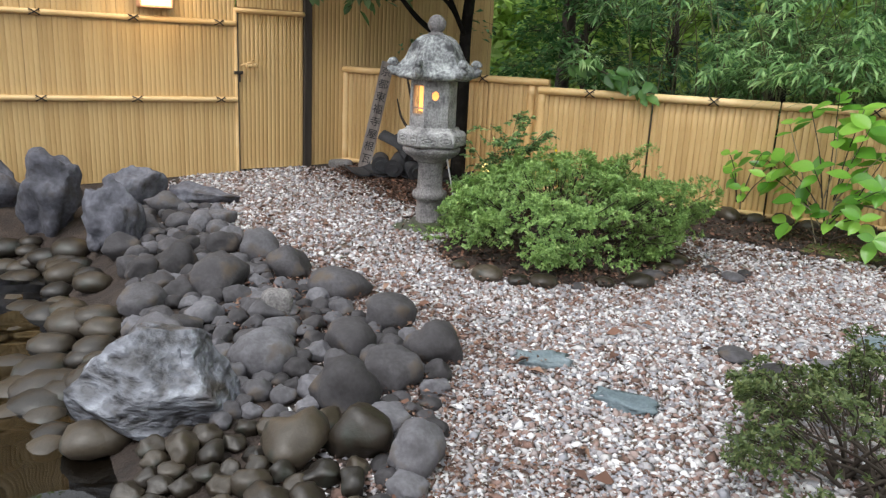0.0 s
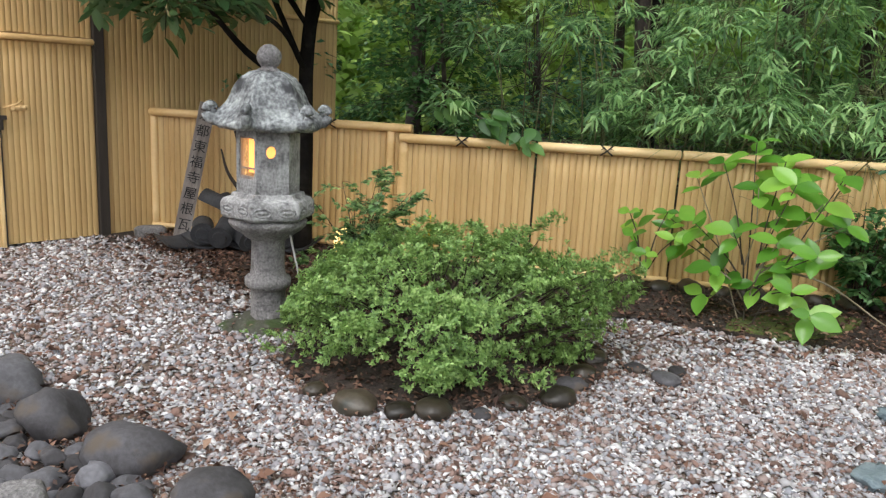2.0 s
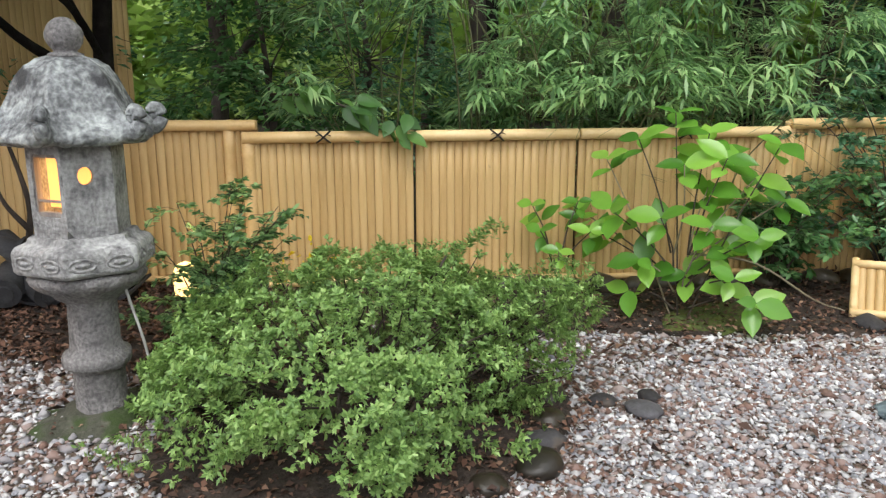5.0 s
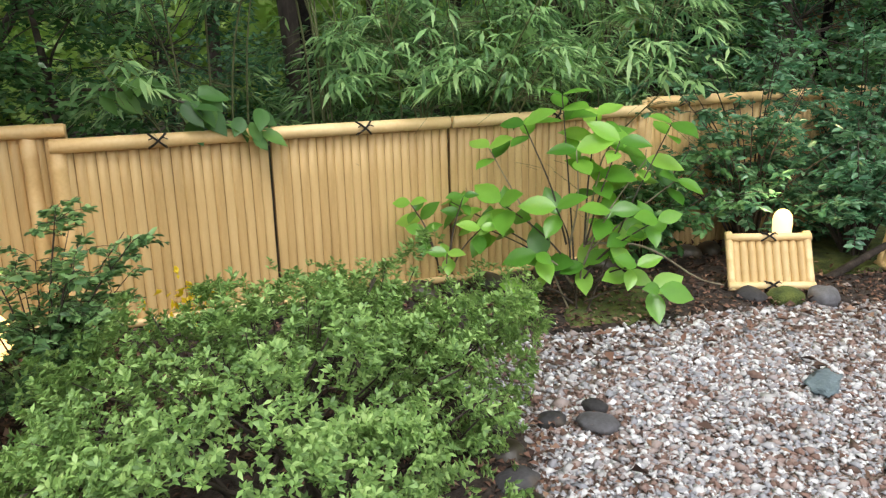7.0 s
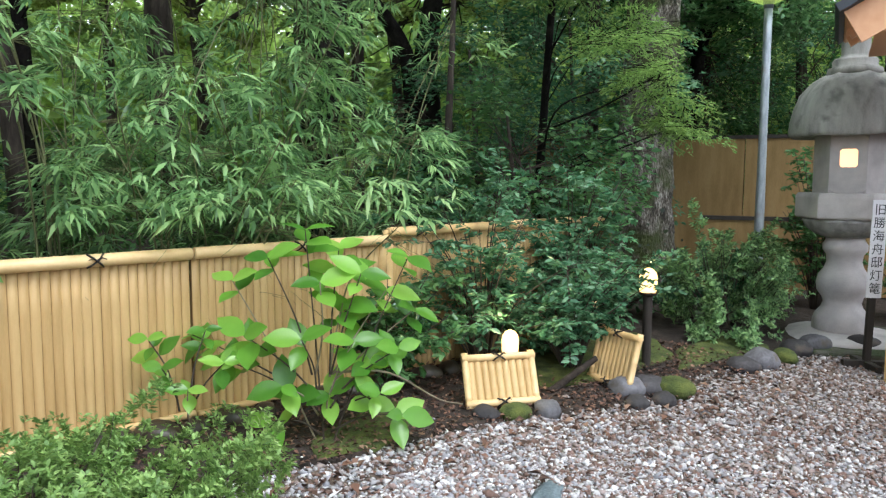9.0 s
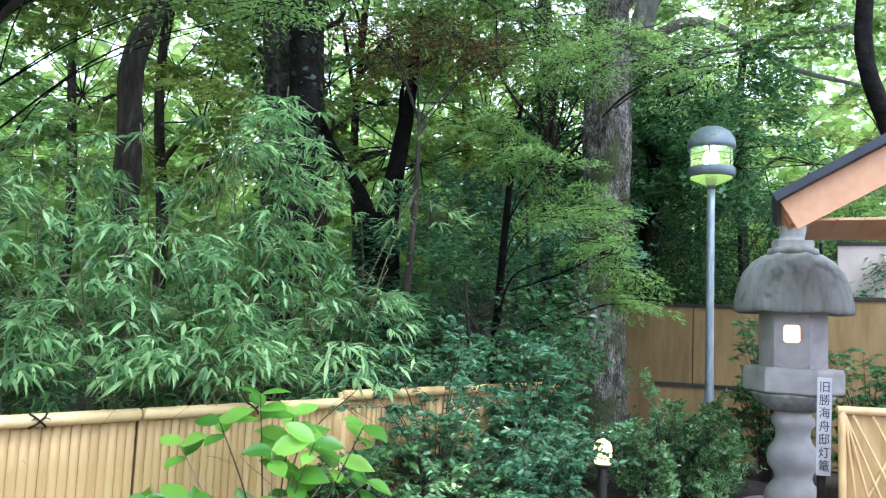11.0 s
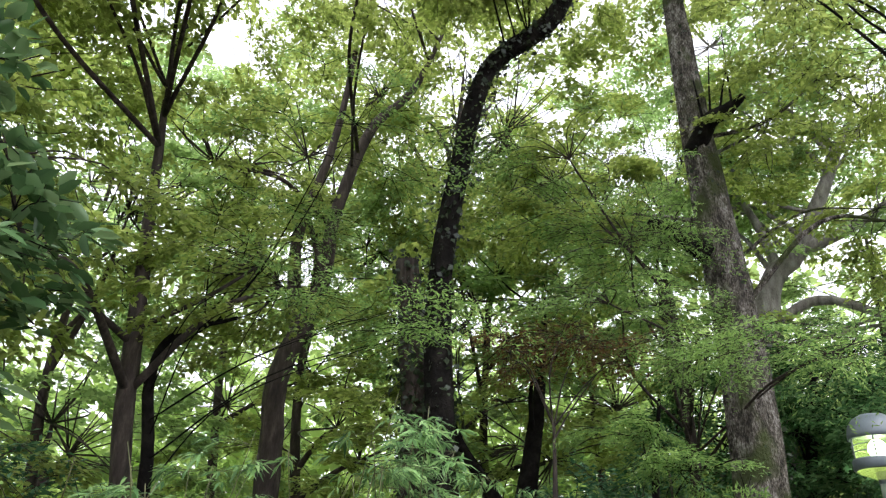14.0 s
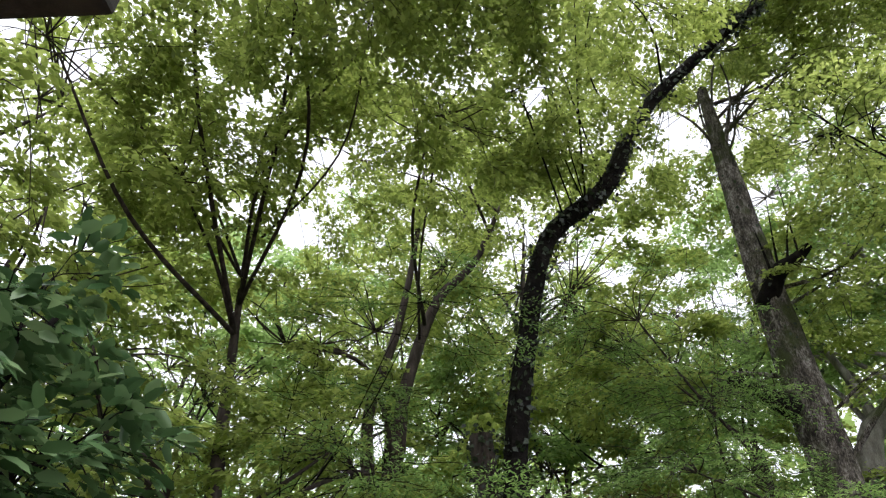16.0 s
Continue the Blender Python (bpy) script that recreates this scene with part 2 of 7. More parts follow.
L_AZALEA = leafy("azalea_leaf", [(0.1, (0.05, 0.095, 0.028)), (0.36, (0.135, 0.24, 0.065)), (0.62, (0.265, 0.41, 0.12)), (0.9, (0.46, 0.59, 0.23))], 0.22, 0.55, patch_size=8.0, patch_share=0.6)
L_AZALEA_DIM = leafy("juniper_leaf", [(0.15, (0.032, 0.052, 0.018)), (0.5, (0.085, 0.125, 0.038)), (0.9, (0.20, 0.235, 0.085))], 0.25, 0.6, patch_size=6.0)
L_HYDRANGEA = leafy("hydrangea_leaf", [(0.1, (0.05, 0.16, 0.02)), (0.5, (0.14, 0.33, 0.04)), (0.9, (0.30, 0.53, 0.09))], 0.38, 0.3, "object", 9.0, 0.3)
L_HOLLY = leafy("holly_leaf", [(0.1, (0.03, 0.09, 0.048)), (0.5, (0.09, 0.21, 0.11)), (0.9, (0.23, 0.37, 0.22))], 0.26, 0.24)
L_CAMELLIA = leafy("camellia_leaf", [(0.1, (0.028, 0.08, 0.03)), (0.5, (0.085, 0.195, 0.07)), (0.9, (0.19, 0.33, 0.13))], 0.28, 0.26)
L_GLOSSY = leafy("glossy_evergreen_leaf", [(0.1, (0.02, 0.048, 0.018)), (0.5, (0.065, 0.135, 0.05)), (0.9, (0.2, 0.3, 0.14))], 0.25, 0.25)
L_VINE = leafy("vine_leaf", [(0.1, (0.03, 0.085, 0.02)), (0.5, (0.065, 0.165, 0.035)), (0.9, (0.13, 0.26, 0.06))], 0.35, 0.5, "object", 9.0, 0.3)
# Shaded interior and lit tips are put into the ramp's dark and pale stops.
L_BAMBOO = leafy("bamboo_leaf", [(0.12, (0.024, 0.062, 0.024)), (0.4, (0.098, 0.2, 0.075)), (0.62, (0.25, 0.415, 0.17)), (0.9, (0.48, 0.62, 0.31))], 0.36, 0.4, patch_size=2.6, patch_share=0.5)
L_MAPLE = leafy("maple_leaf", [(0.1, (0.06, 0.13, 0.035)), (0.5, (0.14, 0.245, 0.068)), (0.9, (0.26, 0.39, 0.12))], 0.56)
L_CANOPY = leafy("canopy_leaf", [(0.1, (0.095, 0.145, 0.034)), (0.5, (0.205, 0.268, 0.068)), (0.9, (0.35, 0.42, 0.13))], 0.64)
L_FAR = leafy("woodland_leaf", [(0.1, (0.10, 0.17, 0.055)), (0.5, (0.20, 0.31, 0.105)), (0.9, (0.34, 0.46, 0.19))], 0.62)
# Paler than woodland_leaf: sunlight on the far foliage is put into the colour.
L_FAR_SUNLIT = leafy("sunlit_far_leaf", [(0.1, (0.14, 0.22, 0.055)), (0.5, (0.27, 0.38, 0.115)), (0.9, (0.44, 0.56, 0.22))], 0.6)
L_RUSSET = leafy("russet_leaf", [(0.1, (0.09, 0.045, 0.025)), (0.5, (0.15, 0.085, 0.035)), (0.9, (0.14, 0.16, 0.03))], 0.45)
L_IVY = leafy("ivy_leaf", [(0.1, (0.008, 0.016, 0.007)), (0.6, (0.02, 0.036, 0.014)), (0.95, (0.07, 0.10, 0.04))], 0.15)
L_YELLOW = leafy("yellow_leaf", [(0.1, (0.50, 0.36, 0.01)), (0.9, (0.75, 0.60, 0.03))], 0.4)

G_WARM = glow("warm_paper", (1.0, 0.47, 0.12), 1.0)
G_LAMP = glow("lamp_glass", (1.0, 0.64, 0.24), 1.7)
G_WINDOW = glow("window_paper", (1.0, 0.58, 0.26), 1.1)
G_STREET = glow("street_lamp_bulb", (0.95, 1.0, 0.80), 14.0)


# ---- building tools ----
def gz(x, y):
    """The height of the gently rising garden ground."""
    xx, yy = min(max(x, -6.0), 9.0), min(max(y, -3.0), 9.0)
    return -0.086 + 0.011 * xx + 0.0616 * yy


def link(name, me, material, parent=None, label="", m=None):
    ob = new(name, me)
    if material and not me.materials:
        me.materials.append(material)
    if parent:
        ob.parent = parent
    if m is not None:
        ob.matrix_basis = m
    if label:
        ob["label"] = label
    return ob


def part(name, bm, material, parent=None, label="", smooth=False, m=None):
    me = bpy.data.meshes.new(name)
    bm.normal_update()
    bm.to_mesh(me)
    bm.free()
    if smooth:
        me.polygons.foreach_set("use_smooth", [True] * len(me.polygons))
    return link(name, me, material, parent, label, m)


def thing(name, m, label, category, group="", kind=""):
    ob = new(name)
    ob.empty_display_size = 0.1
    ob.matrix_basis = m
    return tagged(ob, label, category, group, kind)


def np_mesh(name, V, F, smooth=False):
    me = bpy.data.meshes.new(name)
    F = np.asarray(F, dtype=np.int32)
    k = F.shape[1]
    me.vertices.add(len(V)), me.loops.add(F.size), me.polygons.add(len(F))
    me.vertices.foreach_set("co", np.asarray(V, dtype=np.float32).ravel())
    me.loops.foreach_set("vertex_index", F.ravel())
    me.polygons.foreach_set("loop_start", np.arange(len(F), dtype=np.int32) * k)
    if smooth:
        me.polygons.foreach_set("use_smooth", np.ones(len(F), dtype=bool))
    me.update(calc_edges=True)
    return me


class Soup:
    """Quads gathered from many small pieces into one mesh."""

    def __init__(self):
        self.V, self.F, self.n = [], [], 0

    def add(self, V, F):
        self.V.append(np.asarray(V, float)), self.F.append(np.asarray(F, int) + self.n)
        self.n += len(V)

    def mesh(self, name, smooth=False):
        return np_mesh(name, np.concatenate(self.V), np.concatenate(self.F), smooth)


def unit(v):
    return v / np.maximum(np.linalg.norm(v, axis=-1, keepdims=True), 1e-9)


def leaves(P, D, N, length, width, droop=0.15, fold=0.12):
    """Folded four-cornered leaves: base points P, directions D, upper sides near N."""
    D = unit(D)
    S = unit(np.cross(D, N))
    U = np.cross(S, D)
    L, W = np.broadcast_to(length, len(P))[:, None], np.broadcast_to(width, len(P))[:, None]
    mid = P + D * L * 0.48 + U * W * fold
    V = np.stack([P, mid - S * W / 2, P + D * L - U * L * droop, mid + S * W / 2], 1)
    return V.reshape(-1, 3), np.arange(len(P) * 4).reshape(-1, 4)


def round_leaves(P, D, N, length, width, droop=0.15, fold=0.12):
    """Fuller leaves of six corners, folded along the rib."""
    D = unit(D)
    S = unit(np.cross(D, N))
    U = np.cross(S, D)
    L, W = np.broadcast_to(length, len(P))[:, None], np.broadcast_to(width, len(P))[:, None]
    lo, hi = P + D * L * 0.3 + U * W * fold, P + D * L * 0.72 + U * (W * fold - L * droop * 0.45)
    V = np.stack([P, lo - S * W * 0.48, hi - S * W * 0.4, P + D * L - U * L * droop, hi + S * W * 0.4, lo + S * W * 0.48], 1)
    k = np.arange(len(P))[:, None] * 6
    return V.reshape(-1, 3), np.stack([k + [0, 1, 2, 3], k + [0, 3, 4, 5]], 1).reshape(-1, 4)


def smooth_path(points, steps=5):
    p = np.asarray(points, float)
    q = np.vstack([2 * p[0] - p[1], p, 2 * p[-1] - p[-2]])
    out = []
    for i in range(1, len(q) - 2):
        for s in np.arange(steps) / steps:
            a, b, c, d = q[i - 1:i + 3]
            out.append(0.5 * (2 * b + (c - a) * s + (2 * a - 5 * b + 4 * c - d) * s ** 2 + (3 * b - a - 3 * c + d) * s ** 3))
    return np.vstack(out + [p[-1]])


def tube(points, radii, sides=8, steps=5, rough=0.0, rng=None):
    """A round stem along a smoothed path, its ends closed to a point."""
    path = smooth_path(points, steps) if len(points) > 2 or steps > 1 else np.asarray(points, float)
    rad = np.interp(np.linspace(0, 1, len(path)), np.linspace(0, 1, len(radii)), radii)
    T = unit(np.gradient(path, axis=0))
    ref = np.array([0.0, 0.0, 1.0]) if abs(T[:, 2]).mean() < 0.8 else np.array([1.0, 0.0, 0.0])
    A = unit(np.cross(T, ref))
    B = np.cross(T, A)
    ang = np.arange(sides) * 2 * math.pi / sides
    r = np.repeat(rad[:, None], sides, 1)
    if rough and rng is not None:
        r = r * (1 + rough * rng.randn(*r.shape) * 0.5 + rough * rng.randn(1, sides))
    V = path[:, None] + A[:, None] * (r * np.cos(ang))[..., None] + B[:, None] * (r * np.sin(ang))[..., None]
    V = np.vstack([V.reshape(-1, 3), path[:1], path[-1:]])
    n, F = len(path), []
    for i in range(n - 1):
        for j in range(sides):
            k = (j + 1) % sides
            F.append((i * sides + j, i * sides + k, (i + 1) * sides + k, (i + 1) * sides + j))
    a, b = n * sides, n * sides + 1
    for j in range(0, sides, 2):
        k, l = (j + 1) % sides, (j + 2) % sides
        F.append((a, l, k, j)), F.append((b, (n - 1) * sides + j, (n - 1) * sides + k, (n - 1) * sides + l))
    return V, F


def tube_ob(name, points, radii, material, parent=None, label="", sides=8, steps=5):
    s = Soup()
    s.add(*tube(points, radii, sides, steps))
    return link(name, s.mesh(name, True), material, parent, label)


def box(bm, x0, x1, y0, y1, z0, z1, m=None):
    vs = [bm.verts.new((x, y, z)) for z in (z0, z1) for x, y in ((x0, y0), (x1, y0), (x1, y1), (x0, y1))]
    for f in ((3, 2, 1, 0), (4, 5, 6, 7), (0, 1, 5, 4), (1, 2, 6, 5), (2, 3, 7, 6), (3, 0, 4, 7)):
        bm.faces.new([vs[i] for i in f])
    if m is not None:
        bmesh.ops.transform(bm, matrix=m, verts=vs)
    return vs


def bevel(bm, w, segments=2):
    bmesh.ops.bevel(bm, geom=list(bm.edges), offset=w, segments=segments, affect="EDGES", profile=0.6, clamp_overlap=True)


def lathe(bm, profile, n=24, turn=0.0):
    """A solid of revolution (or a prism for small n) from (radius, height) pairs."""
    rings = []
    for r, z in profile:
        rings.append([bm.verts.new((r * math.cos(turn + i * 2 * math.pi / n), r * math.sin(turn + i * 2 * math.pi / n), z)) for i in range(n)])
    for a, b in zip(rings, rings[1:]):
        for i in range(n):
            bm.faces.new((a[i], a[(i + 1) % n], b[(i + 1) % n], b[i]))
    bm.faces.new(rings[0][::-1]), bm.faces.new(rings[-1])
    return rings


def stone_mesh(name, seed, size, rough=0.12, sub=3, flat=None, scale=1.6, facets=0):
    """A rounded stone with bumps of two sizes; flat squares it off a little."""
    bm = bmesh.new()
    bmesh.ops.create_icosphere(bm, subdivisions=sub, radius=1.0)
    o = Vector((seed * 7.3, seed * 3.1, seed * 5.7))
    cut = np.random.RandomState(seed)
    planes = [(Vector(unit(cut.randn(3))), cut.uniform(0.6, 0.86)) for _ in range(facets)]
    for v in bm.verts:
        d = v.co.normalized()
        for n, k in planes:
            over = d.dot(n) - k
            if over > 0:
                d = d - n * over
        if flat:
            d = Vector([math.copysign(abs(c) ** flat, c) for c in d])
        k = 1 + rough * noise.noise(d * scale + o) * 1.6 + rough * 0.35 * noise.noise(d * scale * 3.2 + o)
        v.co = Vector((d.x * size[0], d.y * size[1], d.z * size[2])) * k
    me = bpy.data.meshes.new(name)
    bm.to_mesh(me)
    bm.free()
    me.polygons.foreach_set("use_smooth", [True] * len(me.polygons))
    return me


def inside(x, y, poly):
    hit = False
    for (x0, y0), (x1, y1) in zip(poly, poly[1:] + poly[:1]):
        if (y0 > y) != (y1 > y) and x < (x1 - x0) * (y - y0) / (y1 - y0) + x0:
            hit = not hit
    return hit


def text_part(chars, size, material, parent, m, name="writing"):
    """One row of writing as flat letters just proud of its board."""
    cu = bpy.data.curves.new("letters", "FONT")
    cu.body, cu.size, cu.align_x, cu.extrude = chars, size, "CENTER", 0.0008
    tmp = bpy.data.objects.new("letters", cu)
    scene.collection.objects.link(tmp)
    bpy.context.view_layer.update()
    me = bpy.data.meshes.new_from_object(tmp.evaluated_get(bpy.context.evaluated_depsgraph_get()))
    bpy.data.objects.remove(tmp)
    return link(name, me, material, parent, "", m)


# ---- ground ----
POND = [(-0.95, 1.9), (-1.2, 2.5), (-1.5, 3.1), (-1.8, 3.7), (-2.15, 4.5), (-2.6, 5.3), (-3.3, 5.6), (-4.6, 5.4), (-5.2, 3.6), (-4.6, 1.6), (-2.6, 0.9)]
WATER = 0.0


def pond_distance(x, y):
    best = 9.0
    for (x0, y0), (x1, y1) in zip(POND, POND[1:] + POND[:1]):
        k = max(0, min(1, ((x - x0) * (x1 - x0) + (y - y0) * (y1 - y0)) / ((x1 - x0) ** 2 + (y1 - y0) ** 2)))
        best = min(best, math.hypot(x - x0 - k * (x1 - x0), y - y0 - k * (y1 - y0)))
    return -best if inside(x, y, POND) else best


def ground_z(x, y):
    """The ground with the pond dug into it."""
    z = gz(x, y)
    if -6 < x < 0.6 and 0 < y < 7:
        d = pond_distance(x, y)
        if d < 0.35:
            k = min(max((0.35 - d) / 0.9, 0), 1)
            k = k * k * (3 - 2 * k)
            z += (WATER - 0.14 - z) * k
    return z


def axis(lo, hi, step, far):
    inner = list(np.arange(lo, hi + step / 2, step))
    out = [lo - far * f for f in (1, 0.3, 0.08, 0.02, 0.006)] + inner + [hi + far * f for f in (0.006, 0.02, 0.08, 0.3, 1)]
    return out


gx, gy = axis(-7, 12, 0.16, 900), axis(-4, 11, 0.16, 900)
V = [(x, y, ground_z(x, y) + 0.008 * noise.noise(Vector((x * 2, y * 2, 0)))) for y in gy for x in gx]
nx = len(gx)
F = [(j * nx + i, j * nx + i + 1, (j + 1) * nx + i + 1, (j + 1) * nx + i) for j in range(len(gy) - 1) for i in range(nx - 1)]
ground = link("ground", np_mesh("ground", V, F, True), M_SOIL)
ground.data.materials.append(M_BED)
tagged(ground, "gravel and bare soil ground rising gently through the garden", "ground", kind="structure")

# the gravel's outline: soil lies beyond it
GRAVEL = [(-0.1, 1.6), (-0.15, 2.4), (-0.3, 3.1), (-0.1, 3.7), (-0.75, 4.4), (-1.25, 4.9), (-1.7, 5.7), (-2.3, 6.7), (-2.45, 7.35), (-1.5, 7.85), (-0.85, 7.35), (-0.55, 6.7),
          (0.1, 6.3), (1.9, 6.0), (2.4, 5.76), (2.8, 5.5), (3.3, 5.3), (3.9, 4.98), (4.5, 4.45), (5.3, 4.15), (6.2, 3.75), (7.0, 3.2), (8.2, 2.6), (9.5, 1.5), (9.5, -1.5), (0.5, -1.5), (0.0, 0.0)]
BUSH_BED = [(0.15 + 0.95 * math.cos(k) + 0.72, 5.4 + 0.68 * math.sin(k)) for k in np.arange(0, 6.28, 0.4)]


for f in ground.data.polygons:
    if inside(f.center.x, f.center.y, GRAVEL):
        f.material_index = 1


def border_distance(x, y):
    return min(math.hypot(x - x0 - k * (x1 - x0), y - y0 - k * (y1 - y0)) for (x0, y0), (x1, y1) in zip(GRAVEL, GRAVEL[1:] + GRAVEL[:1])
               for k in [max(0, min(1, ((x - x0) * (x1 - x0) + (y - y0) * (y1 - y0)) / ((x1 - x0) ** 2 + (y1 - y0) ** 2)))])


def patch(name, outline, material, label, lift, wob=0.12):
    """A thin sheet of soil or moss with an uneven edge, a little proud of the ground."""
    cx, cy = np.mean([p[0] for p in outline]), np.mean([p[1] for p in outline])
    ring = smooth_path([(*p, 0) for p in outline + outline[:1]], 5)[:-1, :2]
    n, V, F = len(ring), [], []
    for k in (1.0, 0.93, 0.8, 0.6, 0.4, 0.2):
        for i, (x, y) in enumerate(ring):
            f = k * (1 + wob * noise.noise(Vector((x * 1.7, y * 1.7, lift * 50))))
            px, py = cx + (x - cx) * f, cy + (y - cy) * f
            V.append((px, py, ground_z(px, py) + (lift + 0.012 * noise.noise(Vector((px * 5, py * 5, 3))) if k < 1 else -0.02)))
    for r in range(5):
        for i in range(n):
            F.append((r * n + i, r * n + (i + 1) % n, (r + 1) * n + (i + 1) % n, (r + 1) * n + i))
    V.append((cx, cy, ground_z(cx, cy) + lift))
    for i in range(0, n - 1, 2):
        F.append((5 * n + i, 5 * n + i + 1, 5 * n + (i + 2) % n, len(V) - 1))
    return tagged(link(name, np_mesh(name, V, F, True), material), label, "ground", kind="structure")


patch("ground_soil_1", [(-1.2, 8.2), (-0.95, 7.55), (-0.6, 6.75), (0.1, 6.25), (1.0, 6.05), (1.9, 6.0), (2.42, 5.76), (2.85, 5.5), (3.35, 5.3), (3.95, 4.98), (4.55, 4.5), (5.4, 4.3), (6.3, 3.9), (7.6, 3.3), (8.6, 3.1), (9.6, 4.0), (9.0, 6.0), (6.5, 5.8), (4.5, 6.4), (2.3, 7.2), (0.9, 7.7)],
      M_SOIL, "dark leaf-strewn soil along the bamboo fence", 0.022, 0.04)
patch("ground_soil_2", BUSH_BED, M_SOIL, "dark soil ring under the clipped azalea", 0.03, 0.05)
patch("ground_moss_1", [(2.6, 5.62), (2.95, 5.42), (3.4, 5.5), (3.75, 5.75), (3.3, 5.9), (2.8, 5.85)], M_MOSS, "moss under the hydrangea", 0.03, 0.5)
patch("ground_moss_2", [(4.3, 5.2), (4.9, 4.8), (5.8, 4.5), (6.4, 4.4), (6.6, 5.0), (5.6, 5.5), (4.6, 5.7)], M_MOSS, "mossy mound behind the low bamboo screens", 0.05, 0.3)
patch("ground_moss_3", [(5.6, 4.35), (6.2, 4.05), (7.0, 3.75), (7.2, 4.1), (6.4, 4.5)], M_MOSS, "moss at the edge of the gravel", 0.04, 0.4)

# water of the pond
bm = bmesh.new()
bm.faces.new([bm.verts.new((x - 0.0, y, WATER)) for x, y in [(-0.55, 1.4), (-0.6, 2.6), (-1.2, 3.9), (-1.9, 5.4), (-3.4, 6.1), (-5.2, 5.9), (-5.9, 3.6), (-5.0, 1.0), (-2.6, 0.4)]])
m, nd, ln, b = nodes_of("pond_water")
b.inputs["Base Color"].default_value = (0.035, 0.032, 0.02, 1)
b.inputs["Roughness"].default_value, b.inputs["IOR"].default_value, b.inputs["Transmission Weight"].default_value = 0.02, 1.33, 1.0
wv, bp = nd.new("ShaderNodeTexNoise"), nd.new("ShaderNodeBump")
wv.inputs["Scale"].default_value, bp.inputs["Strength"].default_value, bp.inputs["Distance"].default_value = 7.0, 0.8, 0.03
ln.new(wv.outputs["Fac"], bp.inputs["Height"]), ln.new(bp.outputs["Normal"], b.inputs["Normal"])
water = part("water", bm, m)
water.visible_shadow = False
tagged(water, "dark shallow pond water with slight ripples", "water", kind="structure")
patch("ground_pond_bed", [(-1.3, 2.3), (-1.9, 3.7), (-2.9, 5.2), (-4.4, 5.0), (-4.9, 3.6), (-4.4, 1.9), (-2.6, 1.3)], M_TILE, "dark silt at the bottom of the pond", 0.02)

# ---- gravel, dead leaves ----
rng = np.random.RandomState(3)
CHIP_V = np.array([(1, 0, 0), (0, 1, 0), (-1, 0, 0), (0, -1, 0), (0, 0, 1), (0, 0, -1)], float)
CHIP_F = np.array([(i, (i + 1) % 4, 4) for i in range(4)] + [((i + 1) % 4, i, 5) for i in range(4)])


def scatter_stones(name, count, x0, x1, y0, y1, size, keep, label, material, squash=0.6, sink=0.3):
    pts = []
    while len(pts) < count:
        x, y = rng.uniform(x0, x1), rng.uniform(y0, y1)
        if keep(x, y):
            pts.append((x, y, ground_z(x, y)))
    P = np.array(pts)
    r = size * np.exp(rng.randn(count) * 0.28)
    ax = rng.uniform(0.7, 1.3, (count, 1, 3)) * np.array([1, 1, squash])
    base = (CHIP_V[None] * (1.12 + 0.2 * rng.randn(count, 6, 1)) + 0.2 * rng.randn(count, 6, 3)) * ax * r[:, None, None]
    c, s = np.cos(rng.uniform(0, 6.28, count)), np.sin(rng.uniform(0, 6.28, count))
    tl = rng.uniform(-0.5, 0.5, count)[:, None]
    x, y, z = base[..., 0], base[..., 1], base[..., 2] + tl * base[..., 0]
    R = np.stack([x * c[:, None] - y * s[:, None], x * s[:, None] + y * c[:, None], z], -1)
    V = (R + P[:, None] + np.array([0, 0, 1]) * (r * (1 - sink) * squash)[:, None, None]).reshape(-1, 3)
    F = (CHIP_F[None] + (np.arange(count) * 6)[:, None, None]).reshape(-1, 3)
    ob = link(name, np_mesh(name, V, F, False), material)
    return tagged(ob, label, "gravel", kind="stuff")


def on_gravel(x, y):
    if not inside(x, y, GRAVEL):
        return border_distance(x, y) < 0.5 * rng.rand() ** 2.5
    return (((x - 0.87) / 0.9) ** 2 + ((y - 5.4) / 0.64) ** 2 > 1) or rng.rand() < 0.05


scatter_stones("gravel", 62000, -2.6, 5.4, 1.4, 8.0, 0.0122, lambda x, y: on_gravel(x, y) and rng.rand() < min(1.0, (5.4 - x) / 1.8) * min(1.0, (y - 1.4) / 1.0), "loose white, pink and grey crushed stone gravel", M_GRAVEL)
scatter_stones("gravel", 40000, -0.6, 4.0, 1.9, 5.2, 0.0102, lambda x, y: on_gravel(x, y) and rng.rand() < min(1.0, (4.0 - x) / 1.0) * min(1.0, (y - 1.9) / 0.6), "loose white, pink and grey crushed stone gravel", M_GRAVEL)
scatter_stones("gravel", 14000, -0.15, 9.0, -1.5, 2.5, 0.0165, on_gravel, "loose white, pink and grey crushed stone gravel", M_GRAVEL)
scatter_stones("gravel", 30000, 3.0, 9.4, 0.4, 5.0, 0.0132, lambda x, y: on_gravel(x, y) and rng.rand() < min(1.0, (x - 3.0) / 1.6) * min(1.0, (y - 0.4) / 0.8), "loose pinkish grey crushed stone gravel", M_GRAVEL_BROWN)


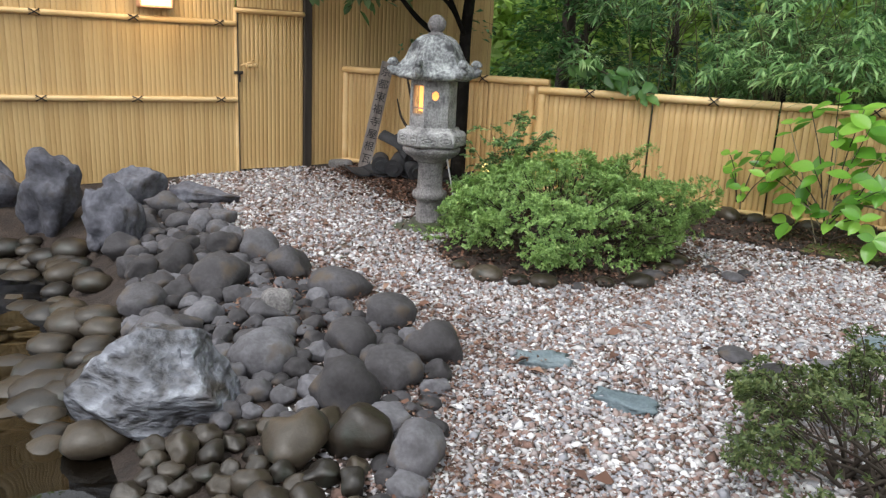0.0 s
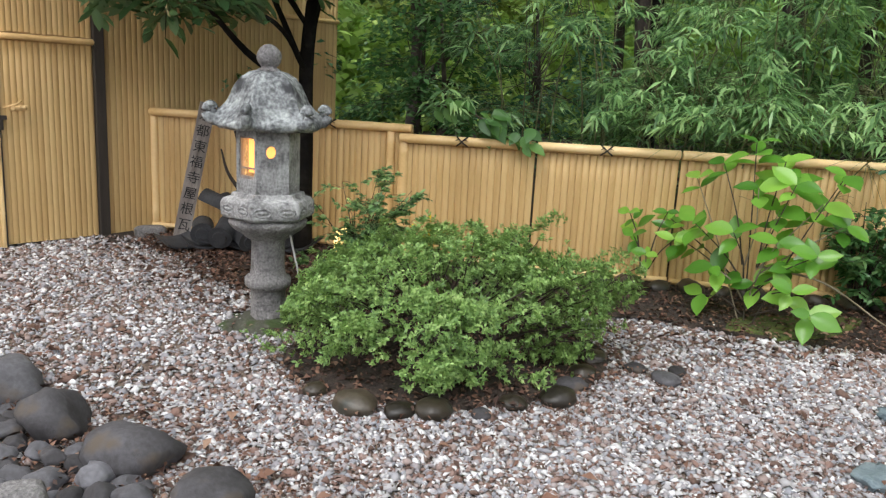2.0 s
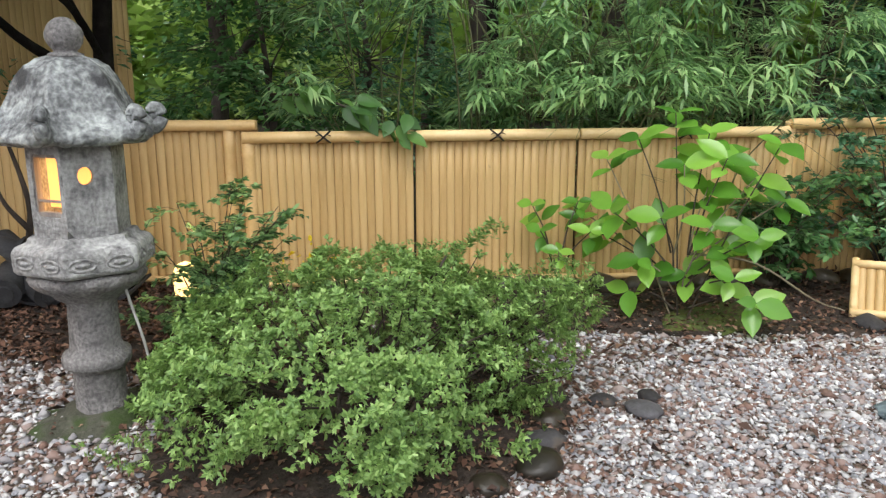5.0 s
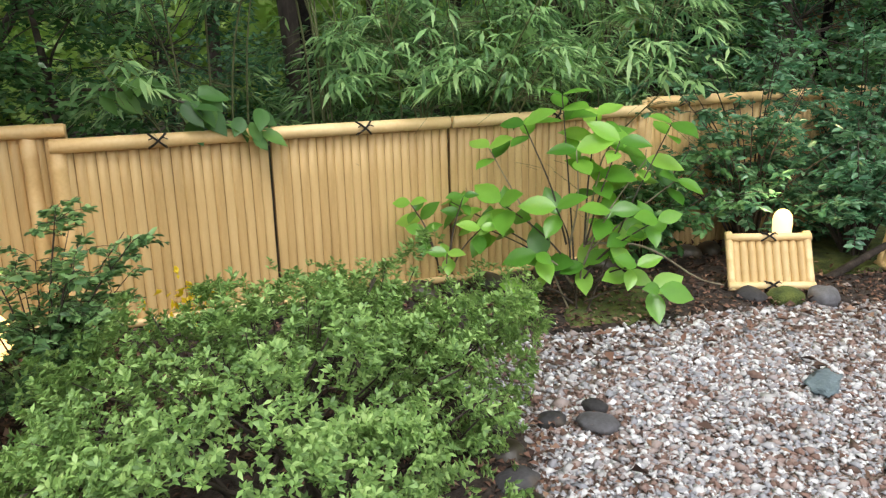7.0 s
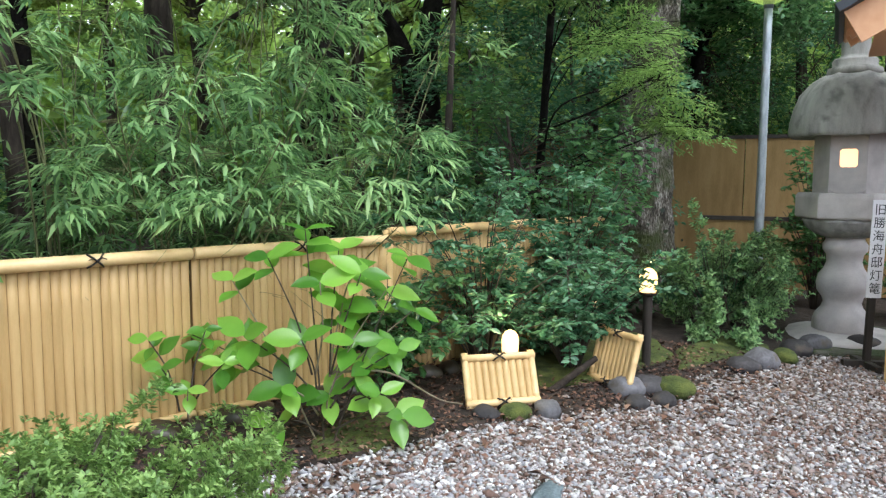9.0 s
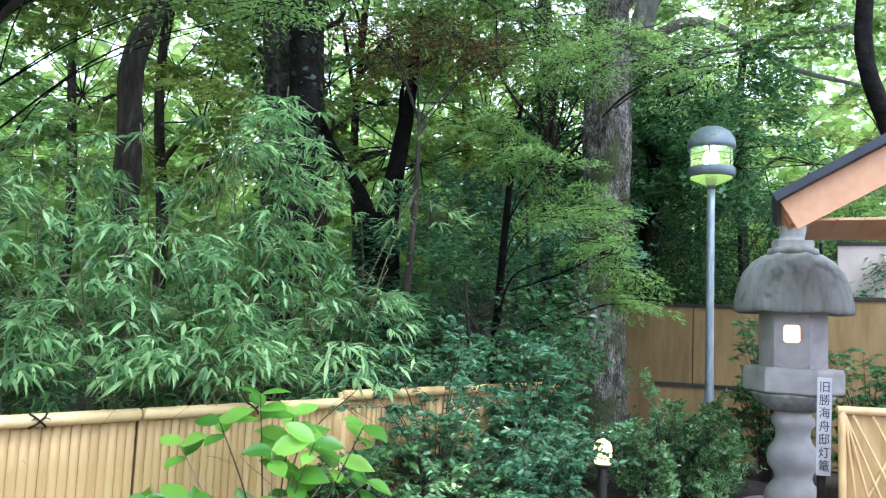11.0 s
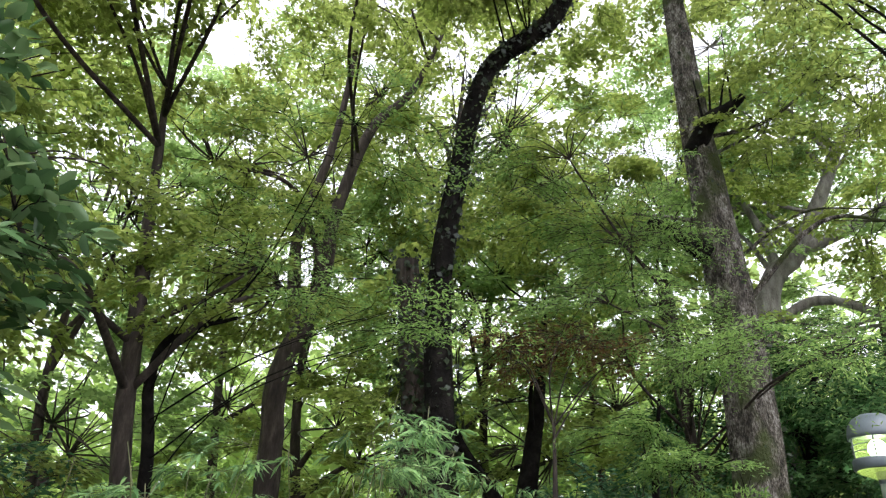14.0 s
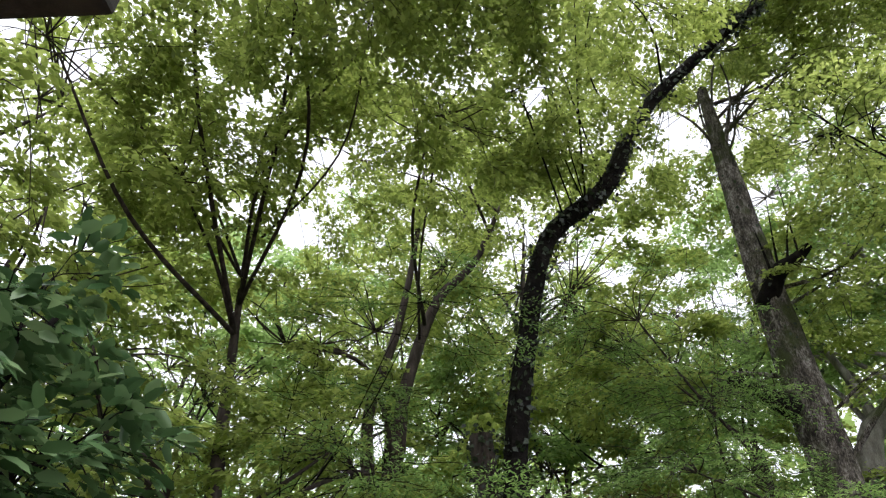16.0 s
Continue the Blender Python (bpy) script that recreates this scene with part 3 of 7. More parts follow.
def litter(count, x0, x1, y0, y1, keep, size):
    pts = []
    while len(pts) < count:
        x, y = rng.uniform(x0, x1), rng.uniform(y0, y1)
        if keep(x, y):
            pts.append((x, y, ground_z(x, y) + 0.032 + 0.012 * rng.rand()))
    P = np.array(pts)
    D = rng.randn(count, 3) * np.array([1, 1, 0.22])
    N = rng.randn(count, 3) * 0.35 + np.array([0, 0, 1])
    L = size * rng.uniform(0.6, 1.4, count)
    return leaves(P, D, N, L, L * rng.uniform(0.4, 0.7, count), rng.uniform(-0.2, 0.3), 0.35)


def in_soil(x, y):
    return (not inside(x, y, GRAVEL) and x > -1.2 and y < 8.2 - 0.35 * x) or ((x - 0.87) / 1.0) ** 2 + ((y - 5.4) / 0.74) ** 2 < 1


s = Soup()
s.add(*litter(12000, -1.2, 6.5, 3.8, 8.1, in_soil, 0.034))
s.add(*litter(3500, -1.2, 1.0, 6.0, 8.1, in_soil, 0.038))
s.add(*litter(1400, 1.8, 6.5, 4.2, 6.2, in_soil, 0.03))
s.add(*litter(2600, -1.4, 1.1, 2.2, 5.0, lambda x, y: inside(x, y, GRAVEL) and border_distance(x, y) < 0.75 * rng.rand(), 0.024))
s.add(*litter(1200, -0.4, 2.4, 4.2, 6.4, lambda x, y: inside(x, y, GRAVEL) and ((x - 0.87) / 1.35) ** 2 + ((y - 5.4) / 1.1) ** 2 < 1, 0.028))
s.add(*litter(1500, 3.2, 8.2, 1.6, 4.9, lambda x, y: inside(x, y, GRAVEL), 0.026))
s.add(*litter(90, 1.5, 6.5, 2.6, 5.0, lambda x, y: inside(x, y, GRAVEL), 0.055))
s.add(*litter(130, -1.5, 5.0, 2.5, 7.5, lambda x, y: inside(x, y, GRAVEL), 0.065))
s.add(*litter(500, -1.4, 6.0, 3.6, 8.0, lambda x, y: inside(x, y, GRAVEL) and border_distance(x, y) < 0.4, 0.05))
tagged(link("leaf_litter", s.mesh("leaf_litter"), M_LITTER), "scattered brown dead leaves on soil and gravel", "leaf litter", kind="stuff")


# ---- bamboo walls and fences ----
def slat_mesh(w, h, depth=0.009, fill=0.985):
    """One half-round split of bamboo, standing, with two slight nodes."""
    V, F, ks = [], [], [0, 0.02, 0.33, 0.345, 0.36, 0.7, 0.715, 0.73, 1.0]
    arc = [(-0.5, 0.0), (-0.36, 0.62), (0, 1.0), (0.36, 0.62), (0.5, 0.0)]
    for k in ks:
        g = 1.07 if k in (0.345, 0.715) else 1.0
        for x, d in arc:
            V.append((x * w * fill, -d * depth * g, k * h))
    n = len(arc)
    for i in range(len(ks) - 1):
        for j in range(n - 1):
            F.append((i * n + j, i * n + j + 1, (i + 1) * n + j + 1, (i + 1) * n + j))
    F += [((len(ks) - 1) * n + 0, (len(ks) - 1) * n + 1, (len(ks) - 1) * n + 2, (len(ks) - 1) * n + 4)]
    return np_mesh("slat", V, F, True)


def pole(name, p, q, r, parent, label="", material=None, nodes=3):
    """A bamboo pole with swollen nodes and closed ends."""
    p, q = np.array(p, float), np.array(q, float)
    ts, rs = [0, 0.004], [r * 0.86, r]
    for i in range(nodes):
        t = (i + 0.6) / nodes
        ts += [t - 0.012, t, t + 0.012]
        rs += [r * 0.99, r * 1.07, r * 0.99]
    ts += [0.996, 1.0]
    rs += [r, r * 0.86]
    path = np.array([p + (q - p) * t for t in ts])
    T = unit((q - p)[None])[0]
    A = unit(np.cross(T, [0, 0, 1] if abs(T[2]) < 0.8 else [1, 0, 0])[None])[0]
    B = np.cross(T, A)
    n = 12
    V = [c + rr * (A * math.cos(k) + B * math.sin(k)) for c, rr in zip(path, rs) for k in np.arange(n) * 2 * math.pi / n]
    F = [(i * n + j, i * n + (j + 1) % n, (i + 1) * n + (j + 1) % n, (i + 1) * n + j) for i in range(len(ts) - 1) for j in range(n)]
    V += [p, q]
    e = len(V)
    for j in range(0, n, 2):
        F.append((e - 2, (j + 2) % n, j + 1, j)), F.append((e - 1, (len(ts) - 1) * n + j, (len(ts) - 1) * n + j + 1, (len(ts) - 1) * n + (j + 2) % n))
    return link(name, np_mesh(name, V, F, True), material or M_BAMBOO_RAIL, parent, label)


def rope_cross(parent, x, z, r, front=-1.0, loops=True):
    """A crossed tie of black rope round a rail, with loose ends."""
    s, y = Soup(), front * (r + 0.004)
    for a in (-1, 1):
        s.add(*tube([(x - a * 0.042, 0.3 * y, z - r * 0.9), (x - a * 0.02, y * 0.96, z - r * 0.45), (x, y * 1.03, z), (x + a * 0.02, y * 0.96, z + r * 0.45), (x + a * 0.042, 0.3 * y, z + r * 0.9)], [0.0055, 0.0055], 6, 3))
        s.add(*tube([(x, y * 1.06, z - 0.004), (x + a * 0.02, y * 1.25, z + 0.016), (x + a * 0.045, y * 1.3, z + 0.008)], [0.004, 0.003], 6, 3))
    return link("rope_tie", s.mesh("rope_tie", True), M_TIE, parent, "black palm rope tie")


def fence_panel(p, q, z0, z1, label, slat_w=0.05, rails=(), caps=True, ties=(), posts=(), kind_name="bamboo_fence", backing=True, rail_r=0.03, group="bamboo garden fence"):
    """A run of fence from p to q: slats, backing boards, top rail, tied rails and posts, all in its own frame."""
    (x0, y0), (x1, y1) = p, q
    length, turn = math.hypot(x1 - x0, y1 - y0), math.degrees(math.atan2(y1 - y0, x1 - x0))
    t = thing(kind_name, pose(x0, y0, 0, 0, 0, turn), label, "fence", group)
    n = max(1, round(length / slat_w))
    low = kind_name == "bamboo_fence"
    me = slat_mesh(length / n, z1 - z0 + (0.035 if low else 0), 0.013 if low else 0.0045, 0.965 if low else 0.995)
    me.materials.append(M_BAMBOO)
    for i in range(n):
        h = rng.uniform(-0.006, 0.004)
        ob = link("slat", me, M_BAMBOO, t, "", pose((i + 0.5) * length / n, -0.008 + rng.uniform(-0.0015, 0.0015), z0 + h, 0, rng.uniform(-0.15, 0.15), rng.uniform(-3, 3)))
    if backing:
        bm = bmesh.new()
        box(bm, 0, length, -0.006, 0.02, z0 - 0.02, z1 - 0.01)
        part("backing_board", bm, M_BAMBOO_BACK, t, "shaded bamboo backing")
    for z, r in rails:
        pole("rail", (0.0, -0.03 - r * 0.3, z), (length, -0.03 - r * 0.3, z), r, t, nodes=max(2, int(length / 0.35)))
    for x, z, r in ties:
        tie = rope_cross(t, x, z, r + 0.004)
        tie.location.y = -0.03 - r * 0.3
        tie.parent = next(c for c in t.children if c.name.startswith("rail") and abs(c.data.vertices[0].co.z - z) < 0.06)
    for x, zb, zt, r in posts:
        pole("post", (x, -0.012, zb), (x, -0.012, zt), r, t, nodes=3)
    return t


WALL_DIR = math.degrees(math.atan2(0.36, 0.56))
wd = Vector((0.56, 0.36)).normalized()
GATE_L, GATE_R = Vector((-2.10, 7.67)), Vector((-1.535, 8.033))


def along(origin, d):
    return (origin.x + wd.x * d, origin.y + wd.y * d)


# wall left of the gate, with its two rails
w0 = along(GATE_L, -5.2)
wall = fence_panel(w0, along(GATE_L, -0.02), 0.22, 2.75, "tall wall of upright split bamboo with tied rails", 0.04, rails=[(1.80, 0.024), (1.08, 0.024)],
                   ties=[(5.2 - d, z, 0.024) for d in (0.19, 0.96, 1.75, 2.5) for z in (1.80, 1.08)], posts=[(5.18, 0.3, 1.95, 0.02)], kind_name="wall_bamboo", group="")
# gate
gate_w = (GATE_R - GATE_L).length
gate = thing("door_1", pose(GATE_L.x, GATE_L.y, 0, 0, 0, WALL_DIR), "closed garden gate of pale split bamboo with a wooden latch", "gate", kind="structure")
n = 16
me = slat_mesh(gate_w / n, 1.52, 0.0055, 0.995)
me.materials.append(M_BAMBOO)
for i in range(n):
    link("slat", me, M_BAMBOO, gate, "", pose((i + 0.5) * gate_w / n, -0.012, 0.385 + 0.012 * i / n, 0, 0, rng.uniform(-3, 3)))
bm = bmesh.new()
box(bm, 0.005, gate_w - 0.005, -0.01, 0.03, 0.385, 1.9)
part("gate_board", bm, M_BAMBOO_BACK, gate)
pole("top_rail", (-0.03, -0.03, 1.925), (gate_w + 0.01, -0.03, 1.925), 0.023, gate)
pole("latch_bar", (0.06, -0.06, 1.405), (0.17, -0.06, 1.415), 0.017, gate, "wooden latch handle")
tube_ob("latch_loop", [(0.02, -0.03, 1.41), (0.06, -0.08, 1.43), (0.11, -0.085, 1.45), (0.14, -0.04, 1.46)], [0.006, 0.006], M_BAMBOO_RAIL, gate)
bm = bmesh.new()
box(bm, -0.05, 0.035, -0.055, -0.02, 1.325, 1.355), box(bm, -0.01, 0.01, -0.05, -0.02, 1.25, 1.33)
bevel(bm, 0.003)
part("hasp", bm, M_DARKWOOD, gate, "black iron hasp and padlock")
# Thin dark strip put in for the shade of the gap beside the gate.
bm = bmesh.new()
box(bm, -0.012, -0.001, -0.03, 0.02, 0.34, 1.92)
part("gap_shadow_board", bm, M_DARKWOOD, gate, "dark strip standing for the shade in the gap beside the gate")
fence_panel(along(GATE_L, 0.0), along(GATE_R, 0.0), 1.96, 2.75, "split bamboo panel above the garden gate", 0.04, kind_name="wall_bamboo_over_gate", group="")
# dark post and the shaded wall beyond
post = thing("gate_post", pose(*along(GATE_R, 0.045), 0.3, 0, 0, WALL_DIR), "dark stained square timber gate post", "post")
bm = bmesh.new()
box(bm, -0.04, 0.04, -0.05, 0.04, 0, 2.5)
bevel(bm, 0.006)
part("post", bm, M_DARKWOOD, post)
fence_panel(along(GATE_R, 0.09), along(GATE_R, 2.35), 0.38, 2.85, "tall shaded wall of upright split bamboo beyond the gate", 0.045, rails=[(2.3, 0.02)], kind_name="wall_bamboo_shaded", group="")
# wall lamp over the left wall
lamp = thing("wall_lamp", pose(*along(GATE_L, -0.78), 1.9, 0, 0, WALL_DIR), "lit square paper wall lamp in a wooden frame", "lamp")
bm = bmesh.new()
box(bm, -0.13, 0.13, -0.16, -0.04, 0.012, 0.3)
part("shade", bm, G_WINDOW, lamp, "glowing paper shade")
bm = bmesh.new()
for x in (-0.14, 0.13):
    box(bm, x, x + 0.012, -0.17, -0.03, 0, 0.32)
box(bm, -0.14, 0.142, -0.17, -0.03, -0.004, 0.01), box(bm, -0.14, 0.142, -0.17, -0.03, 0.305, 0.32), box(bm, -0.14, 0.142, -0.05, -0.012, 0.0, 0.32)
part("frame", bm, M_CEDAR, lamp)

wall_glow = new("wall_lamp_light", bpy.data.lights.new("wall_lamp_light", "POINT"))
wall_glow.data.energy, wall_glow.data.color, wall_glow.data.shadow_soft_size = 9.0, (1.0, 0.72, 0.4), 0.1
wall_glow.matrix_world = pose(*along(GATE_L, -0.78), 2.05, 0, 0, WALL_DIR) @ pose(0, -0.42, 0)

# low fence: a taller bay by the wall, then three bays stepping away
fence_panel((-1.13, 8.30), (0.93, 7.323), 0.36, 1.40, "waist-high pale split bamboo fence bay with a tied top rail", 0.052, rails=[(1.405, 0.033), (0.45, 0.02)],
            ties=[(1.62, 1.405, 0.033), (0.75, 1.405, 0.033), (1.5, 0.45, 0.02)], posts=[(0.02, 0.36, 1.40, 0.035), (2.11, 0.38, 1.42, 0.04)])
FD = Vector((1.002, -0.356)).normalized()
F0 = Vector((0.83, 7.29))


def fence_at(d):
    return (F0.x + FD.x * d, F0.y + FD.y * d)


fence_panel(fence_at(0), fence_at(1.03), 0.40, 1.325, "waist-high pale split bamboo fence bay with a tied top rail", 0.05, rails=[(1.335, 0.035), (0.42, 0.022)], ties=[(0.48, 1.335, 0.035)], posts=[(0.03, 0.38, 1.36, 0.042)])
fence_panel(fence_at(1.045), fence_at(2.08), 0.38, 1.325, "waist-high pale split bamboo fence bay with a tied top rail", 0.05, rails=[(1.335, 0.035), (0.40, 0.022)], ties=[(0.505, 1.335, 0.035), (0.5, 0.40, 0.022)])
fence_panel(fence_at(2.095), fence_at(3.52), 0.36, 1.325, "waist-high pale split bamboo fence bay behind the hydrangea", 0.05, rails=[(1.335, 0.035), (0.39, 0.022)], ties=[(0.7, 1.335, 0.035), (0.6, 0.39, 0.022)], posts=[(1.4, 0.34, 1.36, 0.035)])
fence_panel(fence_at(3.525), fence_at(6.1), 0.34, 1.37, "pale split bamboo fence bay behind dark shrubs", 0.05, rails=[(1.385, 0.035)], ties=[(0.3, 1.385, 0.035), (1.2, 1.385, 0.035)], posts=[(0.02, 0.34, 1.40, 0.035), (2.5, 0.34, 1.40, 0.035)])
# far ochre wall and the house wall behind it
def far_wall(name, p, q, z0, z1, material, label, joints=1.0):
    (x0, y0), (x1, y1) = p, q
    length = math.hypot(x1 - x0, y1 - y0)
    ob = thing(name, pose(x0, y0, 0, 0, 0, math.degrees(math.atan2(y1 - y0, x1 - x0))), label, "wall", kind="structure")
    k = max(1, round(length / joints))
    for i in range(k):
        bm = bmesh.new()
        box(bm, i * length / k + 0.008, (i + 1) * length / k - 0.008, -0.04, 0.04, z0, z1)
        part("panel", bm, material, ob)
    bm = bmesh.new()
    box(bm, 0, length, -0.06, 0.06, z1, z1 + 0.05)
    part("cap", bm, M_DARKWOOD, ob, "dark timber capping")
    return ob


far_wall("wall_far", (11.3, 8.6), (11.05, 3.4), 0.2, 2.3, M_FARWALL, "ochre boarded garden wall in shade under trees")
far_wall("wall_far_low", (10.4, 4.9), (10.5, 3.6), 0.2, 1.2, M_FARWALL, "low ochre wall bay with a dark cap", 0.65)
far_wall("wall_yellow", (11.05, 3.38), (11.2, -2.0), 0.2, 2.45, M_FARWALL, "ochre garden wall beside the house", 1.8)
far_wall("wall_house", (12.5, 2.5), (12.7, -3.0), 0.2, 3.35, M_PLASTER, "pink-beige plastered house wall", 6.0)


# ---- stones ----
def place_stone(name, x, y, size, turn, label, material, seed, tilt=0.0, lift=0.35, category="stone", group="", rough=0.12, flat=None, sub=3, base=None, scale=1.6, facets=0):
    z = ground_z(x, y) if base is None else base
    ob = link(name, stone_mesh(name, seed, size, rough, sub, flat, scale, facets), material, m=pose(x, y, z + size[2] * lift, tilt, tilt * 0.6, turn))
    return tagged(ob, label, category, group)


# the large pale rock and the standing rocks round the pond
place_stone("pond_rock", -1.22, 3.05, (0.42, 0.30, 0.24), 4, "large jagged blue-grey rock at the water's edge", M_ROCK_PALE, 4, 10, 0.6, "rock", rough=0.15, sub=5, scale=1.5, facets=18)
place_stone("standing_rock", -3.02, 5.72, (0.27, 0.22, 0.36), 10, "upright dark grey boulder above the pond", M_BOULDER, 7, 5, 0.55, "rock", "boulders by the pond", 0.2, facets=9, sub=4, scale=2.3)
place_stone("standing_rock", -2.35, 5.28, (0.20, 0.17, 0.29), 40, "upright dark grey boulder above the pond", M_BOULDER, 9, -4, 0.6, "rock", "boulders by the pond", 0.2, facets=9, sub=4, scale=2.3)
place_stone("standing_rock", -2.62, 6.35, (0.26, 0.20, 0.22), 5, "rounded blue-grey boulder above the pond", M_BOULDER, 11, 0, 0.5, "rock", "boulders by the pond", 0.18, facets=9, sub=4, scale=2.3)
place_stone("standing_rock", -2.1, 6.45, (0.34, 0.16, 0.11), -15, "low flat grey boulder at the gravel's edge", M_BOULDER, 13, 0, 0.5, "rock", "boulders by the pond", 0.15, facets=9, sub=4, scale=2.3)
place_stone("standing_rock", -3.7, 6.1, (0.25, 0.22, 0.30), 5, "rounded blue-grey boulder above the pond", M_BOULDER, 15, 0, 0.5, "rock", "boulders by the pond", 0.18, facets=9, sub=4, scale=2.3)

rng = np.random.RandomState(11)
BANK = [(-0.05, 2.05), (0.0, 2.75), (0.05, 3.5), (-0.2, 3.85), (-0.62, 4.3), (-1.1, 4.75), (-1.55, 5.5), (-1.9, 6.25), (-2.6, 6.1), (-2.45, 5.4), (-1.95, 4.6), (-1.65, 3.75), (-1.2, 3.3), (-1.22, 2.85), (-1.12, 2.5), (-1.06, 2.2), (-0.7, 1.9)]
taken = [(-1.22, 3.05, 0.36), (-3.02, 5.72, 0.25), (-2.35, 5.28, 0.2), (-2.62, 6.35, 0.25), (-2.1, 6.45, 0.3)]
named = [(-0.02, 3.62, 0.149, 0.117), (-0.21, 3.33, 0.131, 0.117), (-0.62, 4.45, 0.171, 0.104), (-0.45, 3.66, 0.135, 0.108), (-0.40, 3.12, 0.149, 0.135), (-0.06, 2.66, 0.117, 0.117), (-0.30, 2.78, 0.126, 0.117),
         (-0.98, 4.72, 0.135, 0.117), (-1.28, 5.08, 0.153, 0.117), (-0.28, 4.05, 0.153, 0.099), (-0.85, 3.45, 0.135, 0.117), (-1.35, 4.45, 0.171, 0.135), (-0.55, 2.75, 0.135, 0.108)]
stones = [(x, y, r, h) for x, y, r, h in named]
taken += [(x, y, r) for x, y, r, h in named]
tries = 0
while len(stones) < 290 and tries < 40000:
    tries += 1
    x, y = rng.uniform(-2.7, 0.1), rng.uniform(2.0, 6.4)
    r = rng.choice([0.05, 0.065, 0.08, 0.10, 0.13], p=[0.28, 0.27, 0.22, 0.15, 0.08]) * rng.uniform(0.9, 1.1)
    if inside(x, y, BANK) and all((x - a) ** 2 + (y - b) ** 2 > ((r + c) * 0.78) ** 2 for a, b, c in taken):
        taken.append((x, y, r))
        stones.append((x, y, r, r * rng.uniform(0.6, 0.85)))
for i, (x, y, r, h) in enumerate(stones):
    wet = pond_distance(x, y) < 0.12 or (y < 2.9 and x < -0.25)
    place_stone("river_stone", x, y, (r * rng.uniform(1.05, 1.3), r * rng.uniform(0.92, 1.1), h * 1.12), rng.uniform(0, 360), "wet brown rounded river stone on the pond's bank" if wet else "smooth dark grey rounded river stone on the pond's bank",
                M_ROCK_WET if wet else M_ROCK, 20 + i, rng.uniform(-14, 14), 0.5, "stone", "river stones round the pond", 0.15, facets=4, scale=1.7)
# stones under the shallow water
for i in range(420):
    x, y = rng.uniform(-3.4, -0.9), rng.uniform(1.7, 5.6)
    if -1.0 < pond_distance(x, y) < 0.05 and not (y < 2.75 and x < -0.9):
        r = rng.uniform(0.07, 0.15)
        place_stone("submerged_stone", x, y, (r * 1.15, r, r * 0.6), rng.uniform(0, 360), "wet brown stone under the shallow water", M_ROCK_WET, 300 + i, 0, 0.6, "stone", "submerged pond stones", 0.1, sub=2)
# half-round tile block among the stones
t = place_stone("stone_block", -0.92, 4.06, (0.085, 0.07, 0.10), 20, "tan squared stone block among river stones", M_CEDAR, 77, 4, 0.6, "stone", flat=0.45, rough=0.05)
t.data.materials[0] = M_STONE_DARK
# ring of stones round the clipped azalea
ring = [(0.30, 4.82, 0.10), (0.50, 4.74, 0.07), (0.66, 4.73, 0.085), (0.88, 4.68, 0.05), (1.06, 4.77, 0.065), (1.30, 4.80, 0.09), (1.42, 4.93, 0.075), (1.54, 5.08, 0.07), (1.66, 5.25, 0.08), (0.12, 5.0, 0.06)]
for i, (x, y, r) in enumerate(ring):
    place_stone("edging_stone", x, y, (r * 1.15, r, r * 0.62), rng.uniform(0, 360), "dark rounded edging stone beside the clipped azalea", M_ROCK if i in (3, 6) else M_ROCK_WET, 500 + i, 0, 0.5, "stone", "edging stones round the azalea", 0.1)
for i, (x, y, r, h) in enumerate([(1.86, 5.12, 0.055, 0.03), (1.97, 4.97, 0.075, 0.035), (2.08, 5.06, 0.05, 0.03), (1.56, 3.76, 0.085, 0.035), (1.72, 3.58, 0.085, 0.035), (2.06, 3.6, 0.13, 0.035)]):
    place_stone("loose_stone", x, y, (r * 1.2, r, h), rng.uniform(0, 360), "flat reddish grey stone lying on the gravel", M_ROCK, 540 + i, 0, 0.55, "stone", "loose stones on the gravel", 0.1)
for i, (x, y, a, b2, r) in enumerate([(0.53, 3.62, 0.15, 0.085, 4), (0.87, 3.22, 0.15, 0.09, -32), (2.45, 3.98, 0.15, 0.08, 20), (3.0, 4.48, 0.15, 0.06, 10), (3.2, 3.9, 0.14, 0.08, -20), (-1.9, 6.05, 0.16, 0.1, 10)]):
    place_stone("slate_slab", x, y, (a, b2, 0.03), r, "flat blue-green slate slab set in the gravel", M_SLATE, 570 + i, 0, 0.35, "stone slab", "slate slabs in the gravel", 0.3, 0.6, scale=2.6, facets=8)
# black edging stones along the fence foot and rocks by the screens
for i in range(22):
    d = 0.9 + i * 0.22
    x, y = fence_at(d)
    r = rng.uniform(0.07, 0.11)
    place_stone("fence_stone", x - 0.06, y - 0.16 - 0.04 * rng.rand(), (r * 1.25, r * 0.8, r * 0.7), rng.uniform(0, 360), "black rounded stone along the fence foot", M_ROCK_WET, 600 + i, 0, 0.6, "stone", "stones along the fence foot", 0.12, sub=2)
